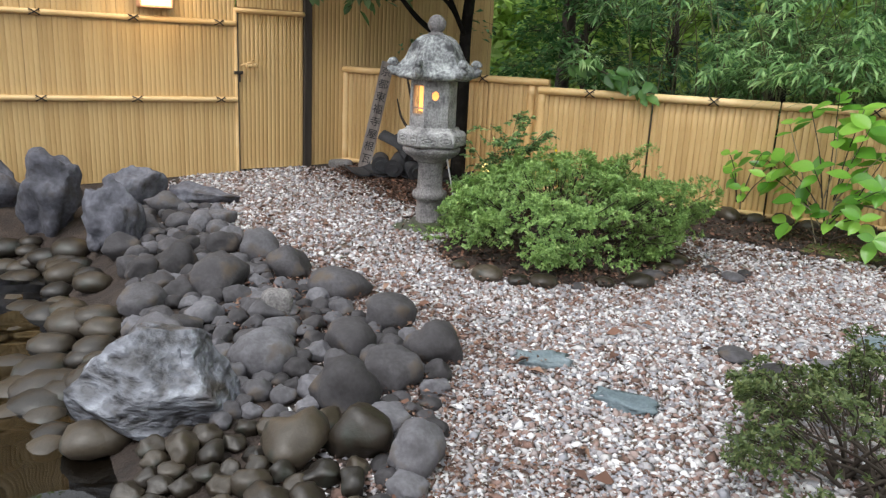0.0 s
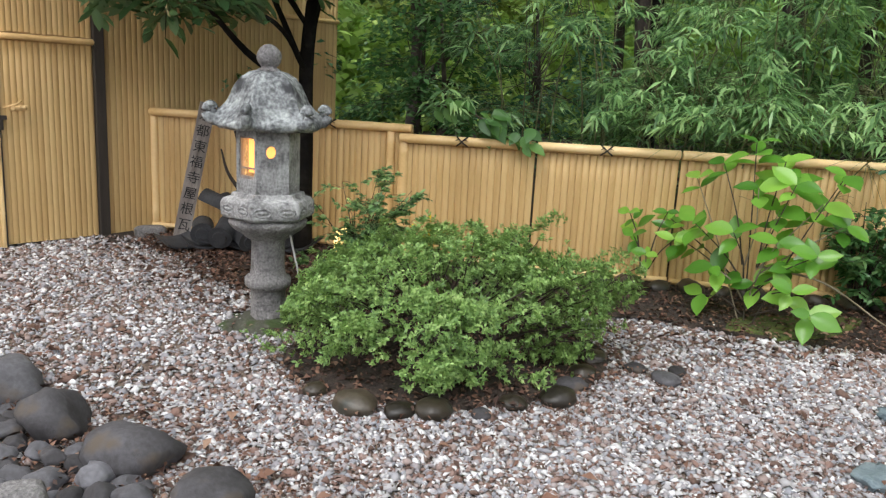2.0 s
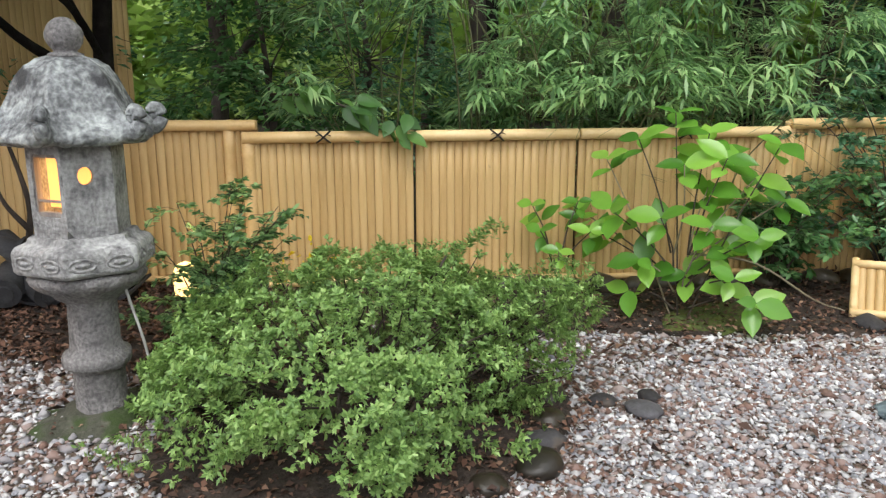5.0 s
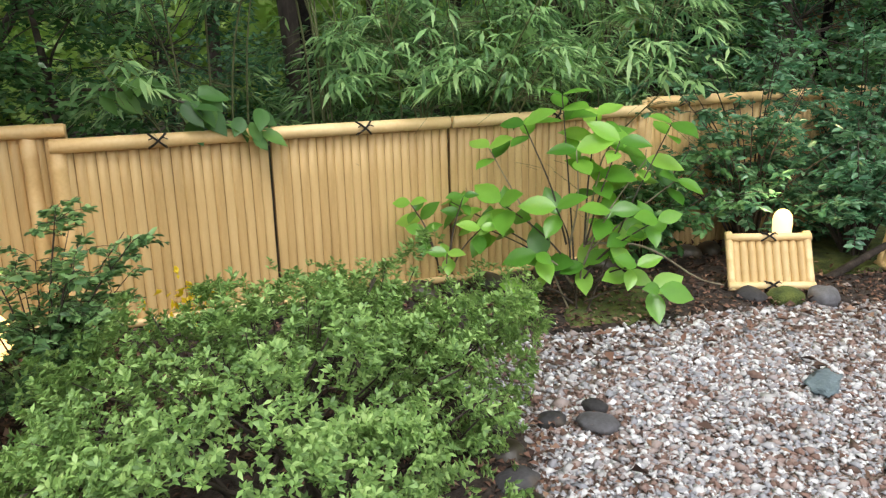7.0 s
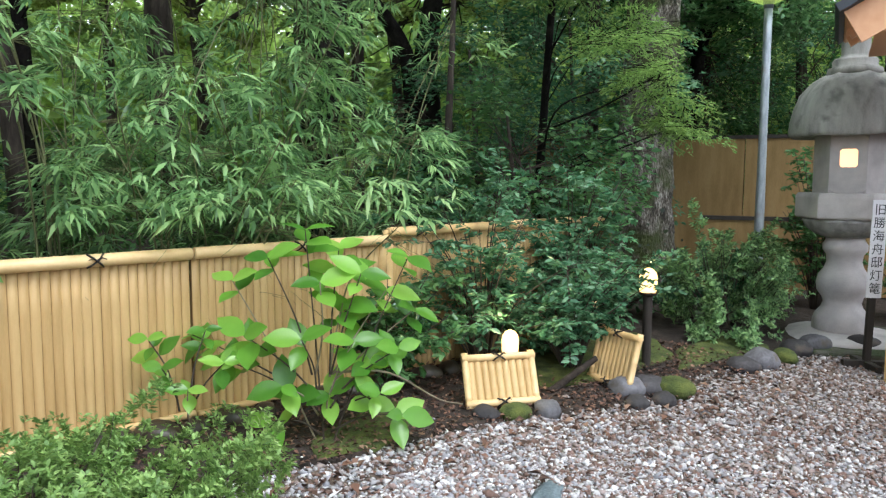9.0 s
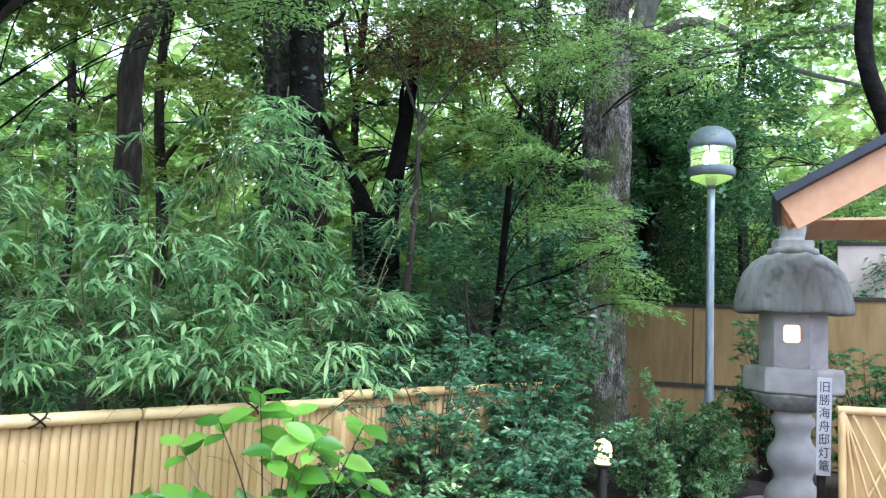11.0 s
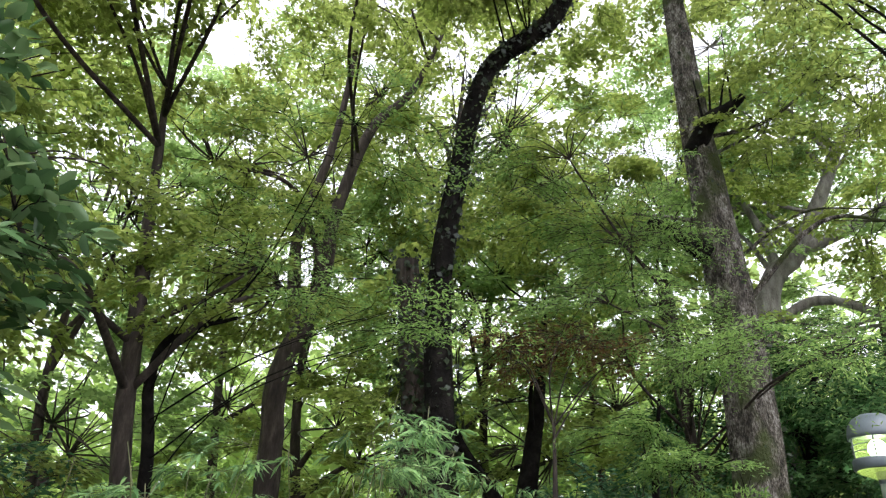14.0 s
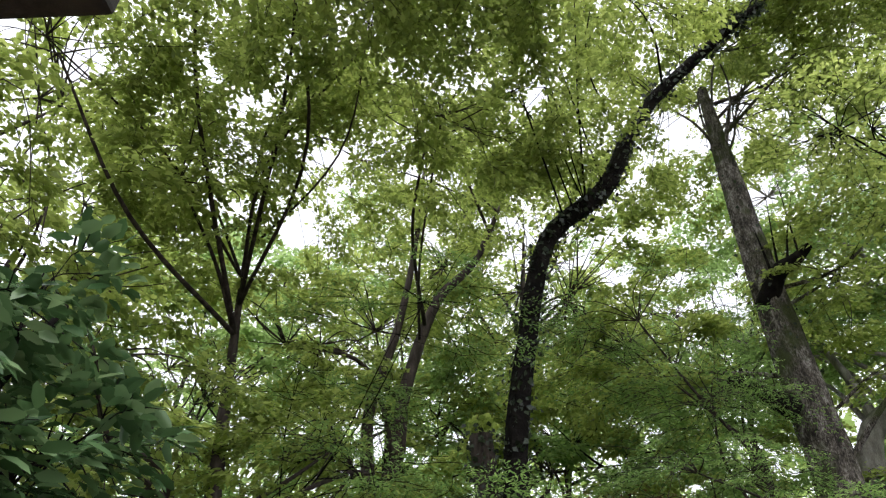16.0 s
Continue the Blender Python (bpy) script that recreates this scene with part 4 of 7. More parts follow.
for i, (x, y, r, moss) in enumerate([(3.82, 5.18, 0.08, 0), (3.95, 5.03, 0.09, 1), (4.12, 4.88, 0.09, 0), (4.62, 4.42, 0.08, 0), (4.85, 4.55, 0.13, 0), (4.98, 4.42, 0.12, 0), (5.03, 4.26, 0.13, 1), (4.80, 4.28, 0.08, 0),
                                     (6.3, 3.78, 0.14, 0), (6.05, 3.9, 0.11, 0), (6.6, 3.62, 0.1, 1), (6.95, 3.55, 0.12, 0), (7.3, 3.4, 0.12, 0), (7.55, 3.0, 0.13, 0)]):
    place_stone("edging_stone", x, y, (r * 1.2, r, r * 0.75), rng.uniform(0, 360), "moss-covered round stone at the bed's edge" if moss else "dark rounded stone at the bed's edge", M_MOSS if moss else M_ROCK, 640 + i, 0, 0.5, "stone", "stones along the planted bed", 0.1)


# ---- old stone lantern ----
def hole_panel(w, h, hole, thick):
    """A flat panel with a hole through it; hole: list of (x, z) going round once, evenly."""
    bm = bmesh.new()
    n = len(hole)
    outer = []
    for x, z in hole:
        cx, cz = x - np.mean([p[0] for p in hole]), z - np.mean([p[1] for p in hole])
        k = min(w / 2 / max(abs(cx), 1e-6), h / 2 / max(abs(cz), 1e-6))
        outer.append((cx * k, h / 2 + cz * k))
    rings = [[bm.verts.new((x, y, z)) for x, z in loop] for loop, y in ((outer, 0), (hole, 0), (hole, thick), (outer, thick))]
    for a, b in zip(rings, rings[1:] + rings[:1]):
        for i in range(n):
            bm.faces.new((a[i], a[(i + 1) % n], b[(i + 1) % n], b[i]))
    bmesh.ops.recalc_face_normals(bm, faces=bm.faces)
    return bm


def roughen(ob, amount, scale, cuts=0):
    me = ob.data
    bm = bmesh.new()
    bm.from_mesh(me)
    if cuts:
        bmesh.ops.subdivide_edges(bm, edges=bm.edges[:], cuts=cuts, use_grid_fill=True)
    bm.normal_update()
    moves = [(v, v.normal * amount * (noise.noise(v.co * scale) + 0.5 * noise.noise(v.co * scale * 2.7))) for v in bm.verts]
    for v, d in moves:
        v.co += d
    bm.to_mesh(me)
    bm.free()
    return ob


LX, LY = -0.13, 5.99
lz = gz(LX, LY) - 0.095
lan = thing("stone_lantern", pose(LX, LY, lz, 0, 0, 0) @ Matrix.Diagonal((0.92, 0.92, 1.025, 1.0)), "old lichen-spotted stone lantern, lit, on a mossy base", "stone lantern")
base = link("base_stone", stone_mesh("base_stone", 61, (0.32, 0.29, 0.10), 0.16, 4, None, 2.2), M_STONE_MOSSY, lan, "mossy flat base stone", pose(0, 0, 0.045))
bm = bmesh.new()
lathe(bm, [(0.122, 0.05), (0.128, 0.075), (0.129, 0.10), (0.122, 0.118), (0.112, 0.126), (0.110, 0.29), (0.115, 0.302), (0.138, 0.312), (0.149, 0.328), (0.151, 0.35), (0.146, 0.368), (0.118, 0.384), (0.108, 0.41), (0.107, 0.575), (0.114, 0.588), (0.124, 0.605)], 32)
roughen(part("column", bm, M_STONE_DARK, lan, "dark ringed stone column", True), 0.006, 14)
bm = bmesh.new()
NP = 84
rings = lathe(bm, [(0.122, 0.598), (0.15, 0.612), (0.155, 0.622), (0.175, 0.634), (0.212, 0.655), (0.238, 0.682), (0.245, 0.702), (0.232, 0.716), (0.21, 0.72)], NP)
for k, ring_v in enumerate(rings[3:8]):
    for i, v in enumerate(ring_v):
        f = 1 + (0.0, 0.03, 0.045, 0.045, 0.02)[k] * (abs(math.sin(i * math.pi * 14 / NP)) - 0.5)
        v.co.x, v.co.y = v.co.x * f, v.co.y * f
roughen(part("lotus_cup", bm, M_STONE_DARK, lan, "carved lotus petal cup", True), 0.003, 18)
HEXTURN = radians(-110)
bm = bmesh.new()
lathe(bm, [(0.23, 0.716), (0.282, 0.728), (0.296, 0.742), (0.296, 0.812), (0.284, 0.832), (0.236, 0.848), (0.228, 0.868)], 6, HEXTURN)
bevel(bm, 0.008)
platform = roughen(part("platform", bm, M_STONE, lan, "hexagonal platform with carved medallions"), 0.004, 16, 2)
ap = 0.296 * math.cos(math.pi / 6)
for i in range(6):
    a = HEXTURN + (i + 0.5) * math.pi / 3
    for dx in (-0.075, 0.075):
        s = Soup()
        ring_p = [(dx + 0.052 * math.cos(k), 0, 0.022 * math.sin(k)) for k in np.arange(0, 6.4, 0.45)]
        s.add(*tube(ring_p, [0.006, 0.006], 6, 2))
        s.add(*tube([(dx - 0.028, 0, 0), (dx, -0.004, 0.0), (dx + 0.028, 0, 0)], [0.006, 0.012, 0.006], 6, 3))
        link("medallion", s.mesh("medallion", True), M_STONE, platform, "", Matrix.Translation((math.cos(a) * (ap - 0.001), math.sin(a) * (ap - 0.001), 0.778)) @ Matrix.Rotation(a + math.pi / 2, 4, "Z"))
# fire box: six panels, one open window, one round hole
BOX_R, BOX_Z, BOX_H = 0.197, 0.860, 0.365
bw, bap = BOX_R, BOX_R * math.cos(math.pi / 6)
square = []
for k in range(24):
    a = (k + 0.5) * 2 * math.pi / 24
    f = 1 / max(abs(math.cos(a)), abs(math.sin(a)))
    square.append((0.004 + 0.076 * f * math.cos(a), BOX_H * 0.56 + 0.118 * f * math.sin(a)))
circle = [(-0.01 + 0.031 * math.cos(a), BOX_H * 0.66 + 0.034 * math.sin(a)) for a in (np.arange(24) + 0.5) * 2 * math.pi / 24]
for i in range(6):
    a = HEXTURN + (i + 0.5) * math.pi / 3
    m = Matrix.Translation((math.cos(a) * bap, math.sin(a) * bap, BOX_Z)) @ Matrix.Rotation(a + math.pi / 2, 4, "Z")
    deg = math.degrees(a) % 360
    if 210 < deg < 260:
        ob = part("fire_box_panel", hole_panel(bw, BOX_H, square, 0.03), M_STONE, lan, "fire box panel with an open window", m=m)
    elif 270 < deg < 320:
        ob = part("fire_box_panel", hole_panel(bw, BOX_H, circle, 0.03), M_STONE, lan, "fire box panel with a round hole", m=m)
    else:
        bm = bmesh.new()
        box(bm, -bw / 2, bw / 2, 0, 0.03, 0, BOX_H)
        ob = part("fire_box_panel", bm, M_STONE, lan, m=m)
for k, x0, x1, low in ((5.5, -0.035, 0.085, 0.33), (0.5, -0.06, 0.04, 0.45)):
    bm = bmesh.new()
    box(bm, x0, x1, 0.045, 0.049, BOX_H * low, BOX_H * 0.92)
    a = HEXTURN + k * math.pi / 3
    part("paper_screen", bm, G_WARM, lan, "glowing warm paper inside", m=Matrix.Translation((math.cos(a) * bap, math.sin(a) * bap, BOX_Z)) @ Matrix.Rotation(a + math.pi / 2, 4, "Z"))
# window frame of dark wood inside the opening
a = HEXTURN + 5.5 * math.pi / 3
bm = bmesh.new()
box(bm, -0.071, 0.079, 0.006, 0.034, BOX_H * 0.56 - 0.117, BOX_H * 0.56 - 0.10), box(bm, -0.062, 0.07, 0.012, 0.028, BOX_H * 0.56 - 0.062, BOX_H * 0.56 - 0.054)
box(bm, -0.062, 0.07, 0.006, 0.034, BOX_H * 0.56 + 0.106, BOX_H * 0.56 + 0.117)
for x in (-0.071, 0.07):
    box(bm, x, x + 0.009, 0.006, 0.034, BOX_H * 0.56 - 0.0998, BOX_H * 0.56 + 0.117)
part("window_frame", bm, M_SIGNWOOD, lan, "small wooden window frame", m=Matrix.Translation((math.cos(a) * bap, math.sin(a) * bap, BOX_Z)) @ Matrix.Rotation(a + math.pi / 2, 4, "Z"))
# roof: six swept faces with scrolled corners
bm = bmesh.new()
N = 48
prof = [(0.10, 1.225, 0), (0.22, 1.212, 0.0), (0.31, 1.218, 0.5), (0.335, 1.232, 0.9), (0.338, 1.252, 1.0), (0.318, 1.276, 1.0), (0.282, 1.305, 0.7), (0.254, 1.34, 0.45), (0.236, 1.38, 0.3), (0.219, 1.42, 0.22), (0.197, 1.46, 0.16), (0.165, 1.495, 0.12), (0.12, 1.522, 0.06), (0.07, 1.538, 0), (0.04, 1.542, 0)]
rows_v = []
for r, z, c in prof:
    row = []
    for i in range(N):
        a = HEXTURN + i * 2 * math.pi / N
        k = (i % 8) / 8
        edge = abs(k - 0.5) * 2
        hexr = math.cos(math.pi / 6) / math.cos((k - 0.5) * math.pi / 3)
        rr = r * (hexr * 0.6 + 0.4) * (1 + 0.05 * c * edge ** 4)
        row.append(bm.verts.new((rr * math.cos(a), rr * math.sin(a), z + 0.03 * c * edge ** 5 + 0.006 * edge ** 8)))
    rows_v.append(row)
for a_, b_ in zip(rows_v, rows_v[1:]):
    for i in range(N):
        bm.faces.new((a_[i], a_[(i + 1) % N], b_[(i + 1) % N], b_[i]))
bm.faces.new(rows_v[0][::-1]), bm.faces.new(rows_v[-1])
roof = part("roof", bm, M_STONE_LICHEN, lan, "lichen-covered stone roof", True)
roughen(roof, 0.009, 12, 1)
for i in range(6):
    a = HEXTURN + i * math.pi / 3
    d = np.array([math.cos(a), math.sin(a)])
    curl = [(0.28, 1.262), (0.315, 1.262), (0.352, 1.272), (0.374, 1.30), (0.368, 1.332), (0.342, 1.343), (0.326, 1.325), (0.336, 1.308), (0.35, 1.312)]
    s = Soup()
    s.add(*tube([(d[0] * r, d[1] * r, z) for r, z in curl], [0.034, 0.034, 0.032, 0.029, 0.026, 0.024, 0.02, 0.017], 10, 4))
    link("corner_scroll", s.mesh("corner_scroll", True), M_STONE_LICHEN, roof, "curled stone corner")
bm = bmesh.new()
lathe(bm, [(0.06, 1.53), (0.074, 1.537), (0.07, 1.548), (0.05, 1.553)] + [(0.075 * math.sin(k), 1.612 - 0.069 * math.cos(k)) for k in np.arange(0.65, 3.1, 0.27)], 24)
roughen(part("finial", bm, M_STONE_DARK, lan, "round stone finial", True), 0.003, 20)
tube_ob("lantern_cable", [(LX + 0.10, LY - 0.02, 0.98), (LX + 0.135, LY - 0.11, 0.80), (LX + 0.175, LY - 0.13, 0.62), (LX + 0.20, LY - 0.11, 0.45), (LX + 0.21, LY - 0.02, 0.32)], [0.006, 0.006], M_CABLE)
tagged(bpy.data.objects["lantern_cable"], "thin grey power cable hanging beside the old lantern", "cable")
firelamp = new("lantern_light", bpy.data.lights.new("lantern_light", "POINT"))
firelamp.data.energy, firelamp.data.color, firelamp.data.shadow_soft_size = 1.5, (1.0, 0.55, 0.2), 0.03
firelamp.location = (LX, LY, lz + 1.08)

# ---- sign board and old roof tiles behind the lantern ----
sx, sy = -0.80, 7.78
sign = thing("wooden_sign", pose(sx - 0.06, sy, gz(sx, sy) + 0.03, -6, 12.5, 12), "weathered leaning wooden sign board with brushed black characters", "sign")
bm = bmesh.new()
box(bm, -0.062, 0.062, -0.012, 0.012, 0, 1.12)
bmesh.ops.subdivide_edges(bm, edges=bm.edges[:], cuts=3, use_grid_fill=True)
board = roughen(part("board", bm, M_SIGNWOOD, sign), 0.004, 9)
for i, ch in enumerate("京都東福寺屋根瓦"):
    text_part(ch, 0.105, M_INK, board, pose(0, -0.0175, 0.985 - i * 0.128, 90, 0, 0))


def tile_mesh(kind):
    bm = bmesh.new()
    if kind == "round":
        n = 14
        rings = []
        for y in (0, 0.30):
            rings.append([bm.verts.new((r * math.cos(math.pi * i / n), y, r * math.sin(math.pi * i / n))) for r in (0.085, 0.068) for i in (range(n + 1) if r == 0.085 else range(n, -1, -1))])
        k = len(rings[0])
        for i in range(k):
            bm.faces.new((rings[0][i], rings[0][(i + 1) % k], rings[1][(i + 1) % k], rings[1][i]))
        bm.faces.new(rings[0][::-1]), bm.faces.new(rings[1])
        bmesh.ops.create_cone(bm, cap_ends=True, segments=20, radius1=0.09, radius2=0.09, depth=0.02, matrix=Matrix.Translation((0, 0, 0.03)) @ Matrix.Rotation(math.pi / 2, 4, "X"))
        bmesh.ops.create_cone(bm, cap_ends=True, segments=20, radius1=0.06, radius2=0.05, depth=0.03, matrix=Matrix.Translation((0, -0.01, 0.03)) @ Matrix.Rotation(math.pi / 2, 4, "X"))
    else:
        n = 10
        rings = [[bm.verts.new((-0.14 + 0.28 * i / n, y, 0.035 * (2 * i / n - 1) ** 2 + dz)) for dz in (0, 0.018) for i in (range(n + 1) if dz == 0 else range(n, -1, -1))] for y in (0, 0.28)]
        k = len(rings[0])
        for i in range(k):
            bm.faces.new((rings[0][i], rings[0][(i + 1) % k], rings[1][(i + 1) % k], rings[1][i]))
        bm.faces.new(rings[0][::-1]), bm.faces.new(rings[1])
    bmesh.ops.recalc_face_normals(bm, faces=bm.faces)
    me = bpy.data.meshes.new("roof_tile")
    bm.to_mesh(me)
    bm.free()
    me.materials.append(M_TILE)
    return me


ROUND, FLAT = tile_mesh("round"), tile_mesh("flat")
for me, x, y, h, rx, ry, rz in [(FLAT, -0.62, 7.45, 0.02, 4, 0, 20), (FLAT, -0.35, 7.42, 0.02, 6, 3, -15), (FLAT, -0.55, 7.44, 0.06, 10, -4, 5), (ROUND, -0.30, 7.40, 0.07, 12, 0, 25), (ROUND, -0.52, 7.40, 0.10, 16, 0, -10),
                                 (FLAT, -0.25, 7.52, 0.12, 28, 5, -20), (ROUND, -0.36, 7.55, 0.20, 30, 0, 40), (ROUND, -0.06, 7.42, 0.16, 24, 0, 70), (FLAT, -0.78, 7.45, 0.02, 8, 0, 30), (ROUND, -0.66, 7.5, 0.10, 8, 0, 5), (FLAT, -0.12, 7.35, 0.05, 14, 5, 12), (ROUND, -0.22, 7.36, 0.10, 10, 0, -30), (ROUND, -0.15, 7.5, 0.02, 3, 0, 80), (FLAT, 0.0, 7.35, 0.02, 12, 0, -35), (ROUND, -0.42, 7.62, 0.27, 18, 0, 62)]:
    ob = link("roof_tile", me, M_TILE, m=pose(x, y, gz(x, y) + h + 0.02, rx, ry, rz))
    tagged(ob, "old black temple roof tile in a loose stack" if me is FLAT else "old black round ridge tile in a loose stack", "roof tile", "stack of old roof tiles")
place_stone("kerb_block", -1.12, 7.98, (0.13, 0.06, 0.06), 20, "low grey kerb block by the gate post", M_STONE_DARK, 88, 0, 0.6, "stone", flat=0.5, rough=0.05)

# ---- low bamboo screens hiding the spotlights ----
def bamboo_screen(x, y, turn, lean, w, h, label):
    t = thing("bamboo_screen", pose(x, y, gz(x, y) + 0.015, lean, 0, turn), label, "bamboo screen", "low bamboo screens")
    n = 9
    me = slat_mesh(w * 0.86 / n, h * 0.9, 0.016)
    me.materials.append(M_BAMBOO)
    for i in range(n):
        link("slat", me, M_BAMBOO, t, "", pose(w * 0.07 + (i + 0.5) * w * 0.86 / n, -0.006, h * 0.05))
    bm = bmesh.new()
    box(bm, w * 0.05, w * 0.95, -0.004, 0.012, 0.02, h * 0.97)
    part("backing_board", bm, M_BAMBOO_BACK, t)
    for zz in (0.03, h - 0.025):
        rail = pole("rail", (0.0, -0.018, zz), (w, -0.018, zz), 0.024, t)
        rope_cross(rail, w * 0.5, zz, 0.028).location.y = -0.018
    for xx in (0.022, w - 0.022):
        pole("stile", (xx, -0.012, 0.0), (xx, -0.012, h + 0.01), 0.023, t)
    for xx in (0.1, w - 0.12):
        bm = bmesh.new()
        box(bm, xx, xx + 0.02, 0.012, 0.03, -0.06, h * 0.8)
        part("stake", bm, M_DARKWOOD, t)
    return t


bamboo_screen(3.86, 5.33, -49, -25, 0.50, 0.35, "small framed split bamboo screen leaning at the bed's edge")
bamboo_screen(5.02, 4.86, -127, -14, 0.46, 0.41, "small framed split bamboo screen seen on edge, leaning")


def spotlight(x, y, h, r, power, label):
    z = gz(x, y)
    t = thing("garden_spotlight", pose(x, y, z, 0, 0, 0), label, "garden light", "garden spotlights")
    bm = bmesh.new()
    lathe(bm, [(r * 0.5, 0.0), (r * 0.55, h - 0.02), (r, h), (r * 1.05, h + 0.015), (r * 0.4, h + 0.016)], 16)
    part("body", bm, M_DARKWOOD, t, "dark metal lamp body")
    bm = bmesh.new()
    q = r / 0.085
    lathe(bm, [(r * 0.9, h + 0.017), (r * 0.96, h + 0.04 * q), (r, h + 0.15 * q), (r * 0.88, h + 0.20 * q), (r * 0.55, h + 0.235 * q), (r * 0.12, h + 0.25 * q)], 20)
    part("lamp_glass", bm, G_LAMP, t, "glowing warm lamp glass", True)
    li = new("spotlight_glow", bpy.data.lights.new("spotlight_glow", "POINT"))
    li.data.energy, li.data.color, li.data.shadow_soft_size = power, (1.0, 0.78, 0.4), 0.06
    li.location = (x, y, z + h + 0.34)
    return t


spotlight(4.32, 5.22, 0.29, 0.058, 5, "lit garden spotlight behind a bamboo screen")
spotlight(5.62, 4.58, 0.6, 0.07, 3.5, "lit garden spotlight among shrubs")
spotlight(0.38, 6.88, 0.16, 0.068, 1.2, "lit garden spotlight at the fence foot")
tube_ob("dry_branch", [(2.98, 5.75, gz(3, 5.7) + 0.4), (3.35, 5.6, gz(3, 5.7) + 0.33), (3.7, 5.45, gz(3, 5.7) + 0.1), (3.85, 5.35, gz(3, 5.7) + 0.04)], [0.008, 0.004], M_TWIG_PALE)
tagged(bpy.data.objects["dry_branch"], "thin dry fallen branch beside the hydrangea", "branch")
tube_ob("prop_log", [(4.50, 5.0, 0.29), (4.72, 4.92, 0.36), (4.95, 4.8, 0.46)], [0.03, 0.022], M_BARK_RED)
tagged(bpy.data.objects["prop_log"], "short brown weathered log on the moss", "log")

# ---- large granite lantern ----
BX, BY = 7.95, 3.19
bz = gz(BX, BY)
big = thing("granite_lantern", pose(BX, BY, bz, 0, 0, -3), "tall pale granite lantern with a domed roof and a lit window", "stone lantern")
link("base_stone", stone_mesh("base_stone", 71, (0.62, 0.55, 0.09), 0.1, flat=0.8), M_GRANITE_PALE, big, "irregular flat base stone", pose(0, 0, 0.01))
bm = bmesh.new()
lathe(bm, [(0.24, 0.06), (0.262, 0.10), (0.262, 0.19), (0.24, 0.25), (0.185, 0.31), (0.17, 0.36), (0.185, 0.41), (0.232, 0.48), (0.242, 0.55), (0.225, 0.63), (0.175, 0.70), (0.155, 0.76), (0.165, 0.83), (0.20, 0.875), (0.205, 0.93), (0.175, 0.97), (0.17, 1.01)], 32)
roughen(part("column", bm, M_GRANITE_PALE, big, "lobed granite column", True), 0.006, 8)
bm = bmesh.new()
lathe(bm, [(0.19, 1.0), (0.27, 1.03), (0.355, 1.09), (0.385, 1.15), (0.395, 1.165), (0.37, 1.185)], 40)
part("lotus_cup", bm, M_GRANITE_ROOF, big, "stained granite cup", True)
bm = bmesh.new()
lathe(bm, [(0.445, 1.185), (0.465, 1.20), (0.465, 1.39), (0.445, 1.43)], 6, radians(30))
bevel(bm, 0.012)
part("platform", bm, M_GRANITE_PALE, big, "pale hexagonal granite slab")
PR, PZ, PH = 0.315, 1.43, 0.55
pap = PR * math.cos(math.pi / 6)
sq2 = [(0.075 * f * math.cos(a), PH * 0.60 + 0.085 * f * math.sin(a)) for a in (np.arange(24) + 0.5) * 2 * math.pi / 24 for f in [1 / max(abs(math.cos(a)), abs(math.sin(a)))]]
WIN_FACE = 2
for i in range(6):
    a = radians(30) + (i + 0.5) * math.pi / 3
    m = Matrix.Translation((math.cos(a) * pap, math.sin(a) * pap, PZ)) @ Matrix.Rotation(a + math.pi / 2, 4, "Z")
    if i == WIN_FACE:
        part("fire_box_panel", hole_panel(PR, PH, sq2, 0.06), M_GRANITE_PALE, big, "granite panel with a square window", m=m)
        bm = bmesh.new()
        box(bm, -0.08, 0.08, 0.045, 0.055, PH * 0.6 - 0.09, PH * 0.6 + 0.09)
        part("paper_screen", bm, G_WINDOW, big, "glowing window paper", m=m)
    else:
        bm = bmesh.new()
        box(bm, -PR / 2, PR / 2, 0, 0.06, 0, PH)
        part("fire_box_panel", bm, M_GRANITE_PALE, big, m=m)
bm = bmesh.new()
N = 48
rows_v = []
for r, z in [(0.3, 1.985), (0.54, 1.955), (0.56, 1.965), (0.565, 2.0), (0.56, 2.08), (0.525, 2.22), (0.47, 2.36), (0.375, 2.47), (0.28, 2.535), (0.19, 2.56)]:
    row = []
    for i in range(N):
        a = radians(30) + i * 2 * math.pi / N
        k = abs((i % 8) / 8 - 0.5) * 2
        rr = r * (1 - 0.04 * (1 - k) - 0.02 * (k > 0.9))
        row.append(bm.verts.new((rr * math.cos(a), rr * math.sin(a), z + 0.02 * k ** 3)))
    rows_v.append(row)
for a_, b_ in zip(rows_v, rows_v[1:]):
    for i in range(N):
        bm.faces.new((a_[i], a_[(i + 1) % N], b_[(i + 1) % N], b_[i]))
bm.faces.new(rows_v[0][::-1]), bm.faces.new(rows_v[-1])
roughen(part("roof", bm, M_GRANITE_ROOF, big, "domed stained granite roof", True), 0.008, 6)
bm = bmesh.new()
lathe(bm, [(0.235, 2.545), (0.245, 2.56), (0.235, 2.61), (0.195, 2.625), (0.20, 2.68), (0.185, 2.70), (0.135, 2.715), (0.125, 2.74), (0.128, 2.90), (0.15, 2.95), (0.145, 3.02), (0.08, 3.12), (0.015, 3.17)], 24)
part("finial", bm, M_GRANITE_ROOF, big, "stained granite finial", True)
tagged(part("lantern_step", (lambda b: (box(b, -0.75, 0.75, -0.6, 0.6, -0.05, 0.05), bevel(b, 0.02), b)[2])(bmesh.new()), M_STONE_MOSSY, m=pose(BX - 0.1, BY - 0.05, bz - 0.02, 0, 0, 10)), "flat stone step under the granite lantern", "stone slab")

